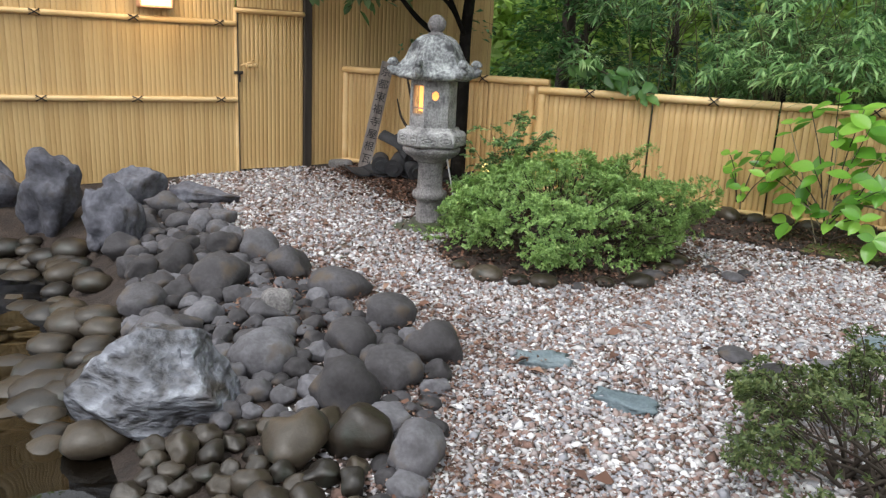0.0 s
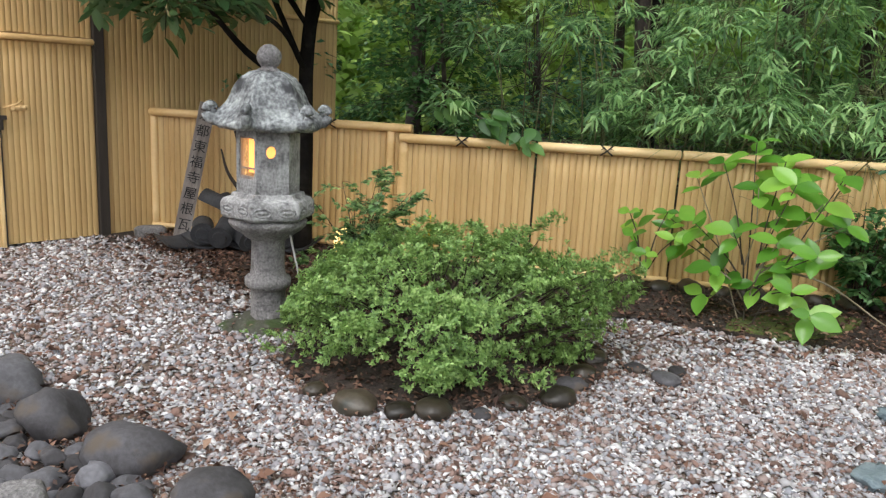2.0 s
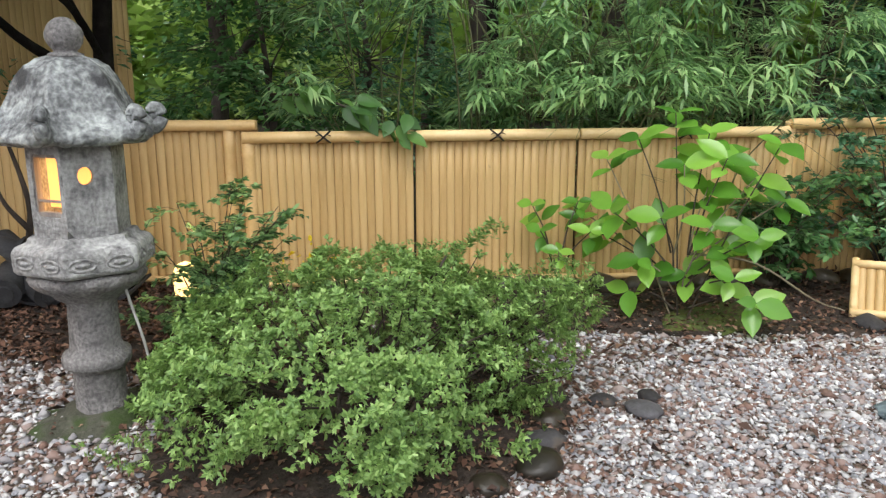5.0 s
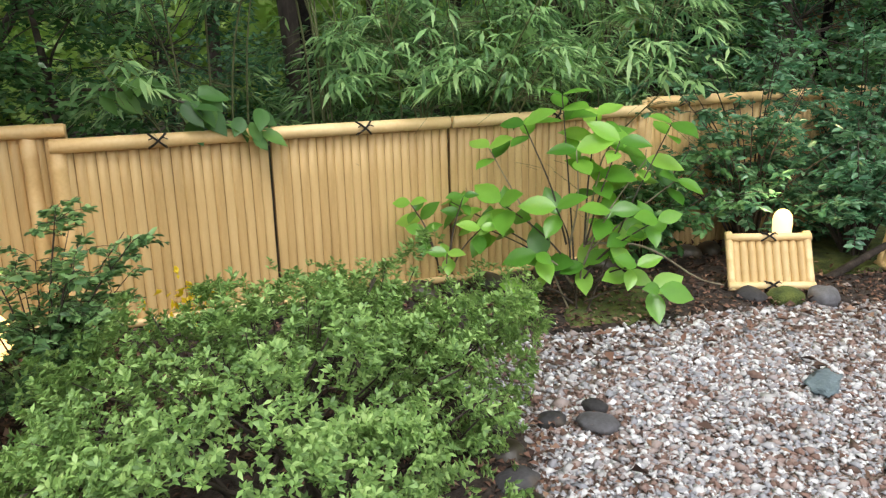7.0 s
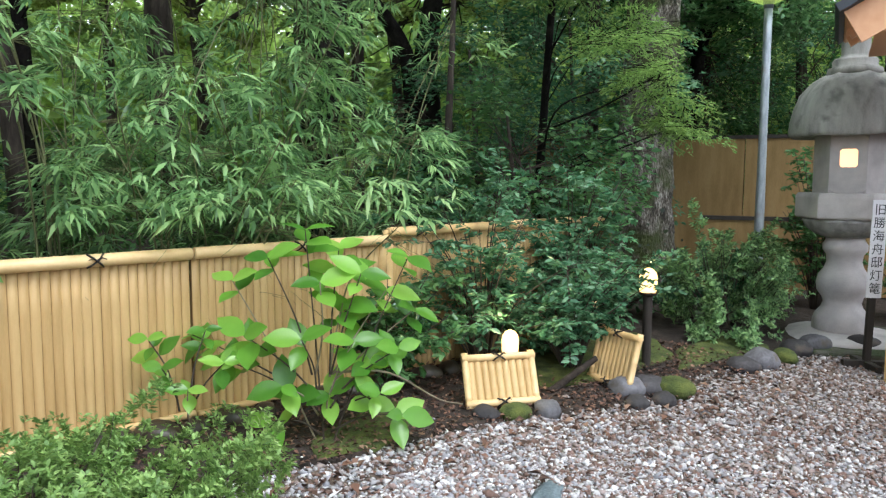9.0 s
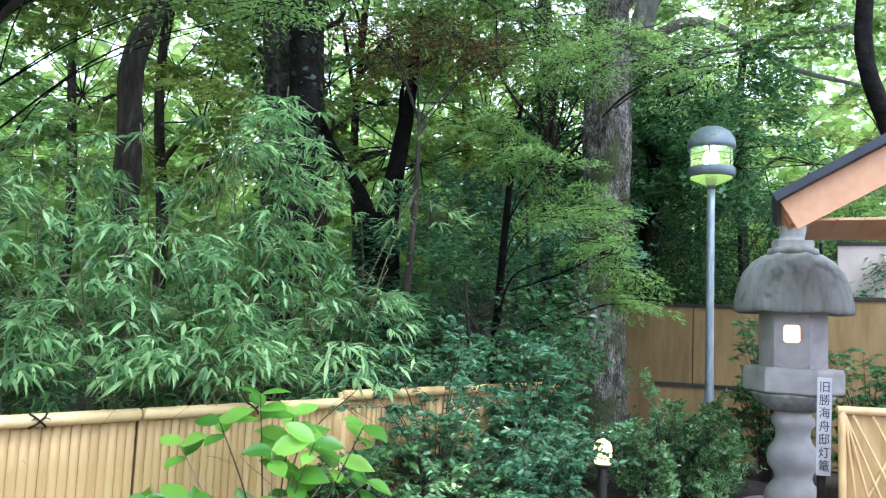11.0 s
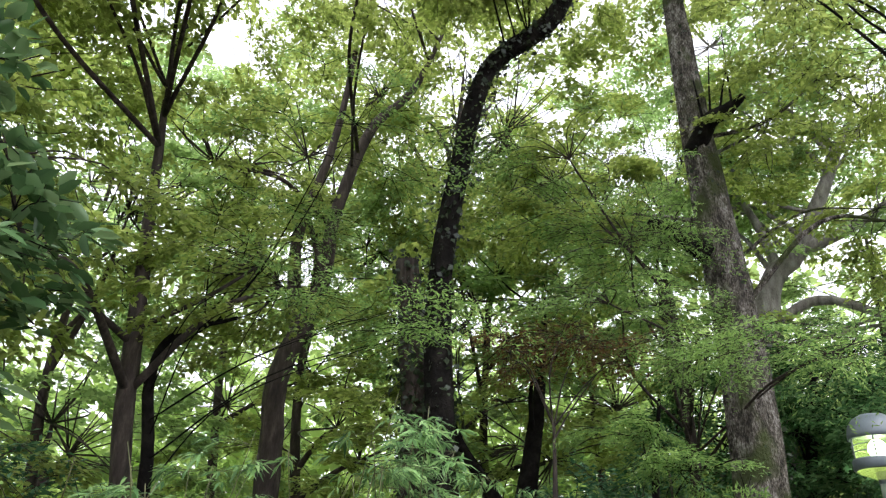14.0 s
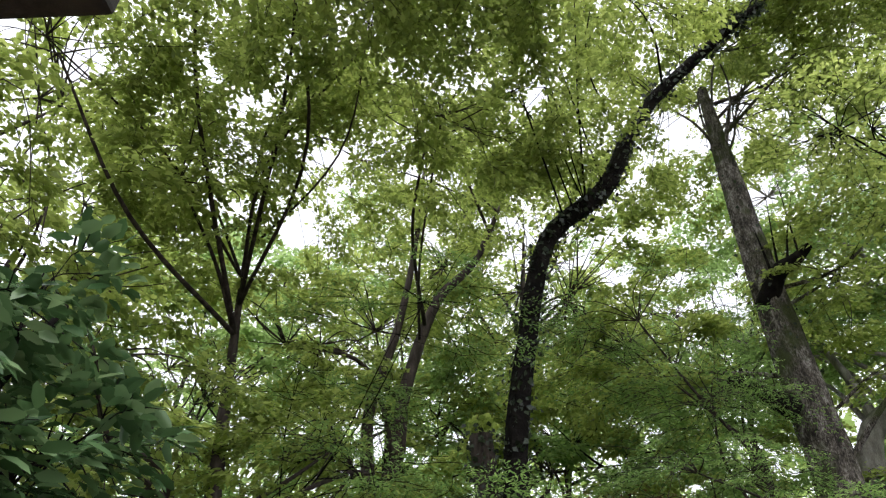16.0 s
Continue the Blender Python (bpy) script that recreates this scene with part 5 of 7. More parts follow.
# ---- small white notice post ----
np_ = thing("notice_post", pose(6.87, 3.0, gz(6.87, 3.0), 0, 1.2, -66), "white notice board with black characters on a dark post and foot", "sign")
bm = bmesh.new()
box(bm, -0.028, 0.028, -0.02, 0.02, 0, 0.95)
part("post", bm, M_DARKWOOD, np_)
bm = bmesh.new()
box(bm, -0.2, 0.2, -0.03, 0.03, 0.0, 0.06), box(bm, -0.03, 0.03, -0.22, 0.22, 0.0, 0.055)
bevel(bm, 0.005)
part("foot", bm, M_DARKWOOD, np_, "dark crossed foot")
bm = bmesh.new()
box(bm, -0.062, 0.062, -0.034, -0.022, 0.60, 1.42)
bevel(bm, 0.003)
white = part("board", bm, M_WHITEBOARD, np_, "white board")
for i, ch in enumerate("旧勝海舟邸灯篭"):
    text_part(ch, 0.10, M_INK, white, pose(0, -0.036, 1.305 - i * 0.11, 90, 0, 0))

# ---- roofed gate beside the large lantern ----
gr = thing("roofed_notice_gate", pose(5.98, 3.28, 0.03, 0, 0, 0), "small gabled timber roof with cedar bargeboards and dark sheet covering", "roof structure")
rise = 0.56
ang = math.atan(rise)
for side in (1, -1):
    run = 1.5
    bm = bmesh.new()
    box(bm, -0.06, 1.5, 0, run / math.cos(ang) + 0.05, 0.0, 0.07)
    bevel(bm, 0.006)
    m = Matrix.Translation((0, 0.06 if side == 1 else -2 * run - 0.06, 2.94)) @ (Matrix.Rotation(math.pi + 0, 4, "Z") @ Matrix.Translation((-1.44, 0, 0)) if side == 1 else Matrix.Identity(4)) @ Matrix.Rotation(ang, 4, "X")
    part("roof_sheet", bm, M_ROOF, gr, "dark blue-grey sheet roof", m=m)
    bm = bmesh.new()
    box(bm, 0.0 if side == -1 else 1.38, 0.045 if side == -1 else 1.425, 0.03, run / math.cos(ang), -0.26, -0.004)
    part("bargeboard", bm, M_CEDAR, gr, "new cedar bargeboard", m=m)
    for k in range(9):
        bm = bmesh.new()
        box(bm, 0.05, 1.375, 0.04 + k * 0.185, 0.04 + k * 0.185 + 0.18, -0.03, -0.006)
        part("soffit_board", bm, M_CEDAR, gr, m=m)
    for k in range(3):
        bm = bmesh.new()
        box(bm, 0.25 + k * 0.42, 0.31 + k * 0.42, 0.05, run / math.cos(ang), -0.11, -0.031)
        part("rafter", bm, M_CEDAR, gr, m=m)
for y in (-1.0, -2.3):
    bm = bmesh.new()
    box(bm, 0.72, 0.84, y - 0.06, y + 0.06, 0.1, 3.05)
    bevel(bm, 0.008)
    part("post", bm, M_CEDAR, gr)
bm = bmesh.new()
box(bm, 0.71, 0.85, -2.5, -0.85, 3.0, 3.14)
part("beam", bm, M_CEDAR, gr)

for k in range(14):
    bm = bmesh.new()
    box(bm, 0.05, 1.36, -0.18 - k * 0.19 - 0.185, -0.18 - k * 0.19, 2.80, 2.82)
    part("ceiling_board", bm, M_CEDAR, gr)

# bamboo lattice wing beside the roofed gate
lat = thing("bamboo_lattice", pose(6.45, 2.86, gz(6.4, 2.6) + 0.12, 0, 0, -72), "framed bamboo lattice panel beside the roofed gate", "fence")
pole("stile", (0, 0, -0.1), (0, 0, 1.1), 0.03, lat), pole("stile", (1.2, 0, -0.1), (1.2, 0, 1.1), 0.03, lat)
pole("rail", (-0.04, 0, 1.1), (1.24, 0, 1.1), 0.032, lat), pole("rail", (-0.02, 0, 0.03), (1.22, 0, 0.03), 0.028, lat)
for k in range(8):
    pole("lattice_strip", (0.02 + 0.15 * k, 0.012, 0.08), (min(0.02 + 0.15 * k + 0.5, 1.18), 0.012, 1.06), 0.010, lat), pole("lattice_strip", (1.18 - 0.15 * k, -0.012, 0.08), (max(1.18 - 0.15 * k - 0.5, 0.02), -0.012, 1.06), 0.010, lat)
bm = bmesh.new()
box(bm, 0.02, 1.18, 0.025, 0.035, 0.05, 1.08)
part("backing_board", bm, M_BAMBOO, lat)

# ---- street lamp ----
px, py = 8.94, 4.05
sl = thing("street_lamp", pose(px, py, gz(px, py) - 0.1, 0, -0.8, 0), "galvanised garden lamp post with a domed cap and lit bulb", "lamp post")
tube_ob("pole", [(0, 0, 0), (0, 0, 2.0), (0, 0, 3.48)], [0.06, 0.045, 0.045], M_STEEL, sl, "mottled galvanised pole", 14)
bm = bmesh.new()
lathe(bm, [(0.05, 3.46), (0.06, 3.60), (0.07, 3.61), (0.25, 3.60), (0.27, 3.61), (0.27, 3.70), (0.26, 3.715), (0.06, 3.72)], 28)
part("lower_ring", bm, M_CAP, sl, "grey lower collar", True)
bm = bmesh.new()
lathe(bm, [(0.255, 3.93), (0.275, 3.935), (0.275, 3.98), (0.26, 4.06), (0.21, 4.14), (0.13, 4.19), (0.02, 4.205)], 28)
part("cap", bm, M_CAP, sl, "grey domed cap", True)
m_gl, nd, ln, b = nodes_of("frosted_lamp_glass")
b.inputs["Base Color"].default_value = (0.75, 0.95, 0.45, 1)
b.inputs["Transmission Weight"].default_value, b.inputs["Roughness"].default_value, b.inputs["IOR"].default_value = 0.9, 0.15, 1.1
b.inputs["Emission Color"].default_value, b.inputs["Emission Strength"].default_value = (0.75, 0.95, 0.25, 1), 0.14
bm = bmesh.new()
lathe(bm, [(0.235, 3.72), (0.24, 3.93)], 28)
glass = part("lamp_glass", bm, m_gl, sl, "yellow-green lit glass", True)
glass.visible_shadow = False
bm = bmesh.new()
bmesh.ops.create_uvsphere(bm, u_segments=16, v_segments=10, radius=0.085, matrix=Matrix.Translation((0, 0, 3.83)))
part("bulb", bm, G_STREET, glass, "glowing bulb", True)
for k in range(6):
    a = k * math.pi / 3
    tube_ob("cage_bar", [(0.255 * math.cos(a), 0.255 * math.sin(a), 3.71), (0.255 * math.cos(a), 0.255 * math.sin(a), 3.94)], [0.008, 0.008], M_CAP, glass, "", 6, 1)
for z in (3.79, 3.86):
    tube_ob("cage_ring", [(0.25 * math.cos(a), 0.25 * math.sin(a), z) for a in np.arange(0, 6.4, 0.4)], [0.006, 0.006], M_CAP, glass, "", 5, 1)
bm = bmesh.new()
lathe(bm, [(0.05, 3.50), (0.22, 3.575), (0.24, 3.598)], 24)
part("reflector", bm, m_gl, sl, "yellow-green underside", True)


# ---- planting ----
rng = np.random.RandomState(21)


def rosettes(P, O, count, length, width, spread=0.9, rng=rng):
    """Whorls of leaves at shoot tips P that point along O."""
    n = len(P)
    O = unit(O)
    A = unit(np.cross(O, rng.randn(n, 3)))
    B = np.cross(O, A)
    k = rng.uniform(0, 2 * math.pi, (n, count))
    up = rng.uniform(0.1, 1.0, (n, count))[..., None]
    R = A[:, None] * np.cos(k)[..., None] + B[:, None] * np.sin(k)[..., None]
    D = R * spread + O[:, None] * up
    base = P[:, None] - O[:, None] * (rng.rand(n, count)[..., None] * length * 1.2)
    N = O[:, None] + 0.3 * rng.randn(n, count, 3)
    L = (length * rng.uniform(0.65, 1.25, (n, count))).ravel()
    return leaves(base.reshape(-1, 3), D.reshape(-1, 3), N.reshape(-1, 3), L, L * width, 0.12, 0.2)


def bush(name, x, y, rx, ry, h, tips, leaf, width, material, label, seed, lumps=0.16, skirt=0.12, inner=0.35, per=9, category="shrub", group="", profile=None):
    """A rounded bush: stems, leaf whorls on a lumpy shell and a sparser layer within."""
    r2 = np.random.RandomState(seed)
    z0 = gz(x, y)
    t = thing(name, pose(x, y, z0), label, category, group)
    tuft = r2.randn(max(40, tips // 26), 3)
    tuft[:, 2] = np.abs(tuft[:, 2]) * 0.9 - 0.12
    tuft = unit(tuft)
    own = r2.randint(0, len(tuft), tips * 2)
    d = unit(tuft[own] + 0.075 * r2.randn(tips * 2, 3))
    crest = (0.05 + 0.06 * r2.rand(len(tuft)))[own] * (1 - np.minimum(np.linalg.norm(d - tuft[own], axis=1) / 0.14, 1.6) ** 2)
    o = seed * 3.7
    f = np.array([1 + lumps * 1.7 * noise.noise(Vector(v * 2.3) + Vector((o, 0, 0))) + lumps * 1.1 * noise.noise(Vector(v * 6.0) + Vector((0, o, 0))) for v in d]) + crest
    hole = np.array([noise.noise(Vector(v * 4.2) + Vector((0, 0, o))) for v in d])
    keep = hole > -0.32
    d, f = d[keep][:tips], f[keep][:tips]
    depth = np.where(r2.rand(len(d)) < inner, r2.uniform(0.62, 0.97, len(d)), 1.0)[:, None]
    S = np.array([rx, ry, h - skirt])
    dome = d.copy()
    dome[:, 2] = np.sign(d[:, 2]) * np.abs(d[:, 2]) ** 0.72
    P = dome * S * f[:, None] * depth
    if profile is not None:
        P[:, 2] *= profile(P[:, 0], P[:, 1])
    P[:, 2] = np.maximum(P[:, 2] + skirt, skirt * 0.4 + 0.1 * r2.rand(len(P)))
    O = unit(d * np.array([1, 1, 1.3]) + np.array([0, 0, 0.45]) + 0.35 * r2.randn(len(d), 3))
    s = Soup()
    s.add(*rosettes(P, O, per, leaf, width, rng=r2))
    link("foliage", s.mesh("foliage"), material, t)
    s = Soup()
    for k in range(26):
        a = r2.uniform(0, 6.28)
        e = P[r2.randint(len(P))] * np.array([0.9, 0.9, 0.93])
        b0 = np.array([math.cos(a) * rx * 0.22, math.sin(a) * ry * 0.22, -0.02])
        s.add(*tube([b0, b0 * 0.6 + e * 0.35 + np.array([0, 0, 0.05]), e], [0.011, 0.007, 0.003], 6, 4))
    pick = r2.choice(len(P), min(220, len(P)), False)
    for k in pick:
        e = P[k]
        s.add(*tube([e * np.array([0.72, 0.72, 0.7]) + 0.02 * r2.randn(3), e * 0.88 + 0.01 * r2.randn(3), e], [0.004, 0.003, 0.002], 4, 2))
    tagged(link("branchwork", s.mesh("branchwork", True), M_TWIG, t, "brown woody stems"), kind="stuff")
    return t


bush("azalea_bush", 0.87, 5.45, 0.84, 0.66, 0.78, 5600, 0.027, 0.42, L_AZALEA, "rounded clipped azalea bush with small fresh green leaves", 5, lumps=0.19, per=10, group="azalea bushes", profile=lambda x, y: 0.86 + 0.2 * np.clip(x + 0.1, -0.5, 0.6))
bush("azalea_bush", 1.72, 2.66, 0.58, 0.48, 0.52, 1900, 0.026, 0.38, L_AZALEA_DIM, "low rounded dull green bush at the gravel's edge", 8, per=9, group="azalea bushes")
bush("azalea_bush", 7.35, 4.28, 0.72, 0.62, 1.02, 1500, 0.05, 0.40, L_BAMBOO, "loose azalea bush beside the granite lantern", 12, lumps=0.3, per=10, group="azalea bushes", inner=0.5)
bush("azalea_bush", 8.4, 4.5, 0.7, 0.6, 0.75, 700, 0.06, 0.40, L_HOLLY, "low dark evergreen bush by the lamp post", 14, lumps=0.3, per=9, group="azalea bushes", inner=0.5)


def spray_shrub(name, x, y, branches, leaf, width, material, label, seed, spread, h, per=14, stem=0.008, category="shrub", group="", side=1.0, bark=None):
    """An open shrub: arching stems with leaves set along their outer twigs."""
    r2 = np.random.RandomState(seed)
    t = thing(name, pose(x, y, gz(x, y)), label, category, group)
    st, lf = Soup(), Soup()
    for k in range(branches):
        a = r2.uniform(0, 6.28)
        reach, top = spread * r2.uniform(0.25, 1.0), h * r2.uniform(0.28, 1.0)
        e = np.array([math.cos(a) * reach, math.sin(a) * reach * side, top])
        b0 = np.array([0.04 * math.cos(a), 0.04 * math.sin(a), -0.02])
        m = b0 * 0.5 + e * np.array([0.35, 0.35, 0.6])
        path = smooth_path([b0, m, e], 6)
        st.add(*tube([b0, m, e], [stem, stem * 0.7, stem * 0.3], 6, 5))
        for q in range(7):
            i = r2.randint(5, len(path))
            p = path[i]
            d = unit((e - m) * np.array([1, 1, 0.25]) + 0.6 * r2.randn(3) * np.array([1, 1, 0.4]))
            L = spread * r2.uniform(0.15, 0.4)
            tip = p + d * L
            st.add(*tube([p, p * 0.5 + tip * 0.5 + [0, 0, 0.02], tip], [stem * 0.3, stem * 0.15], 4, 2))
            u = r2.uniform(0.15, 1.05, per)[:, None]
            P = p + d * L * u
            side_v = unit(np.cross(d, [0, 0, 1.0])[None])[0]
            sg = np.where(np.arange(per) % 2, 1, -1)[:, None]
            D = d * 0.6 + side_v * sg + 0.35 * r2.randn(per, 3)
            N = np.array([0, 0, 1.0]) + 0.4 * r2.randn(per, 3)
            LL = leaf * r2.uniform(0.6, 1.2, per)
            lf.add(*round_leaves(P, D, N, LL, LL * width, 0.15, 0.12))
    tagged(link("branchwork", st.mesh("branchwork", True), bark or M_TWIG, t, "thin branching stems"), kind="stuff")
    link("foliage", lf.mesh("foliage"), material, t)
    return t


spray_shrub("rose_shrub", 0.45, 6.52, 38, 0.046, 0.5, L_BAMBOO, "thin open shrub with dull green leaves behind the azalea", 31, 0.40, 0.85, 18, 0.005)
spray_shrub("holly_shrub", 4.75, 5.62, 40, 0.065, 0.5, L_HOLLY, "dark glossy evergreen shrub behind the bamboo screens", 33, 0.85, 1.50, 22)
spray_shrub("holly_shrub", 5.18, 5.06, 46, 0.06, 0.5, L_HOLLY, "low spreading dark evergreen shrub behind the bamboo screens", 34, 0.68, 0.98, 24)
spray_shrub("holly_shrub", 5.9, 5.3, 38, 0.075, 0.5, L_HOLLY, "taller dark evergreen shrub with larger leaves", 35, 0.7, 1.62, 17)
spray_shrub("holly_shrub", 3.9, 5.95, 24, 0.07, 0.45, L_CAMELLIA, "dark leafy shrub at the fence foot", 36, 0.5, 0.85, 16)
spray_shrub("holly_shrub", 9.5, 3.45, 34, 0.085, 0.45, L_CAMELLIA, "dark evergreen shrub in front of the ochre wall", 37, 0.6, 1.9, 14)
spray_shrub("holly_shrub", 9.4, 2.4, 28, 0.085, 0.45, L_CAMELLIA, "dark evergreen shrub behind the granite lantern", 38, 0.8, 1.7, 14)
spray_shrub("holly_shrub", 7.3, 5.3, 26, 0.08, 0.4, L_HOLLY, "low dark shrub under the large tree", 39, 0.8, 0.7, 14)

# big-leaved hydrangea: every leaf its own piece
def big_leaf_mesh(name, L, W, seed, curl=0.1):
    r2 = np.random.RandomState(seed)
    us, V, F = [0.0, 0.12, 0.3, 0.5, 0.7, 0.87, 1.0], [], []
    ws = [0.02, 0.55, 0.93, 1.0, 0.78, 0.36, 0.02]
    for u, w in zip(us, ws):
        for k, s in enumerate((-1, -0.5, 0, 0.5, 1)):
            V.append((s * w * W / 2, u * L, -curl * L * u * u + 0.10 * W * abs(s) ** 1.5 * w + (0.006 * L * r2.randn() if k in (0, 4) else 0)))
    for i in range(len(us) - 1):
        for j in range(4):
            F.append((i * 5 + j, i * 5 + j + 1, (i + 1) * 5 + j + 1, (i + 1) * 5 + j))
    me = np_mesh(name, V, F, True)
    return me


def leaf_matrix(p, d, n, roll=0.0):
    d = Vector(d).normalized()
    n = Vector(n)
    x = d.cross(n).normalized()
    z = x.cross(d)
    return Matrix.Translation(p) @ Matrix((x, d, z)).transposed().to_4x4()


HYX, HYY = 2.92, 5.74
hyd = thing("hydrangea", pose(HYX, HYY, gz(HYX, HYY)), "young hydrangea with broad bright green leaves on pale stems", "shrub")
HL = [big_leaf_mesh("leaf", 0.165, 0.105, 1), big_leaf_mesh("leaf", 0.14, 0.085, 2, 0.2), big_leaf_mesh("leaf", 0.18, 0.10, 3, 0.05)]
for me in HL:
    me.materials.append(L_HYDRANGEA)
r2 = np.random.RandomState(44)
# stem tips: offset across the view, depth, height
RIGHT, DEPTH = np.array([0.55, -0.83, 0]), np.array([0.83, 0.55, 0])
tips = [(-0.50, 0.10, 0.86), (-0.42, -0.05, 0.60), (-0.30, 0.05, 0.98), (-0.22, -0.10, 0.35), (-0.28, -0.08, 0.16), (-0.10, 0.05, 1.12), (-0.02, -0.02, 0.86), (0.08, 0.10, 1.02), (0.20, 0.0, 0.90), (0.34, 0.10, 0.80),
        (0.46, 0.05, 0.98), (0.40, -0.05, 0.52), (0.50, 0.08, 0.70), (0.30, -0.10, 0.30), (0.42, -0.08, 0.18), (0.16, -0.05, 0.56), (-0.12, -0.08, 0.58), (-0.55, 0.05, 0.46), (0.02, 0.0, 0.28), (-0.75, 0.25, 0.55), (0.24, 0.02, 0.42), (0.1, 0.06, 0.74)]
low_tips = [(-0.12, 0.0, 0.42), (-0.2, 0.05, 0.56), (0.02, -0.04, 0.32), (0.1, 0.05, 0.60), (0.2, 0.0, 0.44)]
small = thing("hydrangea", pose(2.46, 6.30, gz(2.46, 6.30)), "small low hydrangea seedling between azalea and fence", "shrub")
for k, (rr, dd, hh) in enumerate(tips + low_tips):
    hyd = small if k >= len(tips) else hyd
    e = RIGHT * rr + DEPTH * dd + np.array([0, 0, hh * 1.06])
    fork = 0.0 if k in (0, 5, 10) else min(0.55 * hh, 0.42)
    b0 = RIGHT * (rr * 0.06 + (0.05 if rr > 0 else -0.12) * fork) + np.array([0, 0, fork - 0.02])
    mid = RIGHT * rr * 0.5 + DEPTH * dd * 0.4 + np.array([0, 0, fork * 0.4 + hh * 0.5 + 0.04])
    s = Soup()
    s.add(*tube([b0, mid, e], [0.006, 0.0045, 0.003], 7, 6))
    link("stem", s.mesh("stem", True), M_TWIG if k % 3 else M_TWIG_PALE, hyd, "")
    O = unit((e - mid + np.array([0, 0, 0.15]) - 0.25 * DEPTH)[None])[0]
    A = unit(np.cross(O, [0.3, 0.2, 1.0])[None])[0]
    B = np.cross(O, A)
    for pair in range(2 + k % 2):
        p = e - O * 0.07 * pair
        for sgn in (1, -1):
            ang = pair * 1.57 + 0.5 * r2.randn()
            d = (A * math.cos(ang) + B * math.sin(ang)) * sgn + O * 0.35 + np.array([0, 0, -0.12])
            n = O + np.array([-0.5, -0.35, 0.8]) + 0.25 * r2.randn(3)
            m = leaf_matrix(p, d, n) @ Matrix.Scale(r2.uniform(0.78, 1.28) * (0.72 if k >= len(tips) else 1.0), 4)
            link("leaf", HL[r2.randint(3)], L_HYDRANGEA, hyd, "", m)

# broad vine leaves hanging over the fence
vx, vy = fence_at(0.72)
vine = thing("vine", pose(vx, vy - 0.02, 1.29), "broad dark green leaves of a vine hanging over the fence rail", "climbing plant")
VL = [big_leaf_mesh("leaf", 0.17, 0.10, 5, 0.25), big_leaf_mesh("leaf", 0.14, 0.09, 6, 0.2)]
for me in VL:
    me.materials.append(L_VINE)
tube_ob("stem", [(-0.5, 0.3, 0.3), (-0.25, 0.1, 0.28), (0.0, -0.05, 0.16), (0.25, -0.13, -0.02)], [0.008, 0.004], M_TWIG, vine)
for k in range(38):
    u = r2.rand()
    p = np.array([-0.5 + 0.75 * u, 0.25 - 0.4 * u, 0.32 - 0.26 * u * u]) + 0.05 * r2.randn(3) * np.array([1, 0.4, 1])
    d = np.array([0.5 + 0.5 * r2.randn(), -0.5, -0.45 + 0.3 * r2.randn()])
    link("leaf", VL[k % 2], L_VINE, vine, "", leaf_matrix(p, d, np.array([-0.2, -0.5, 0.8]) + 0.3 * r2.randn(3)) @ Matrix.Scale(r2.uniform(0.65, 1.05), 4))


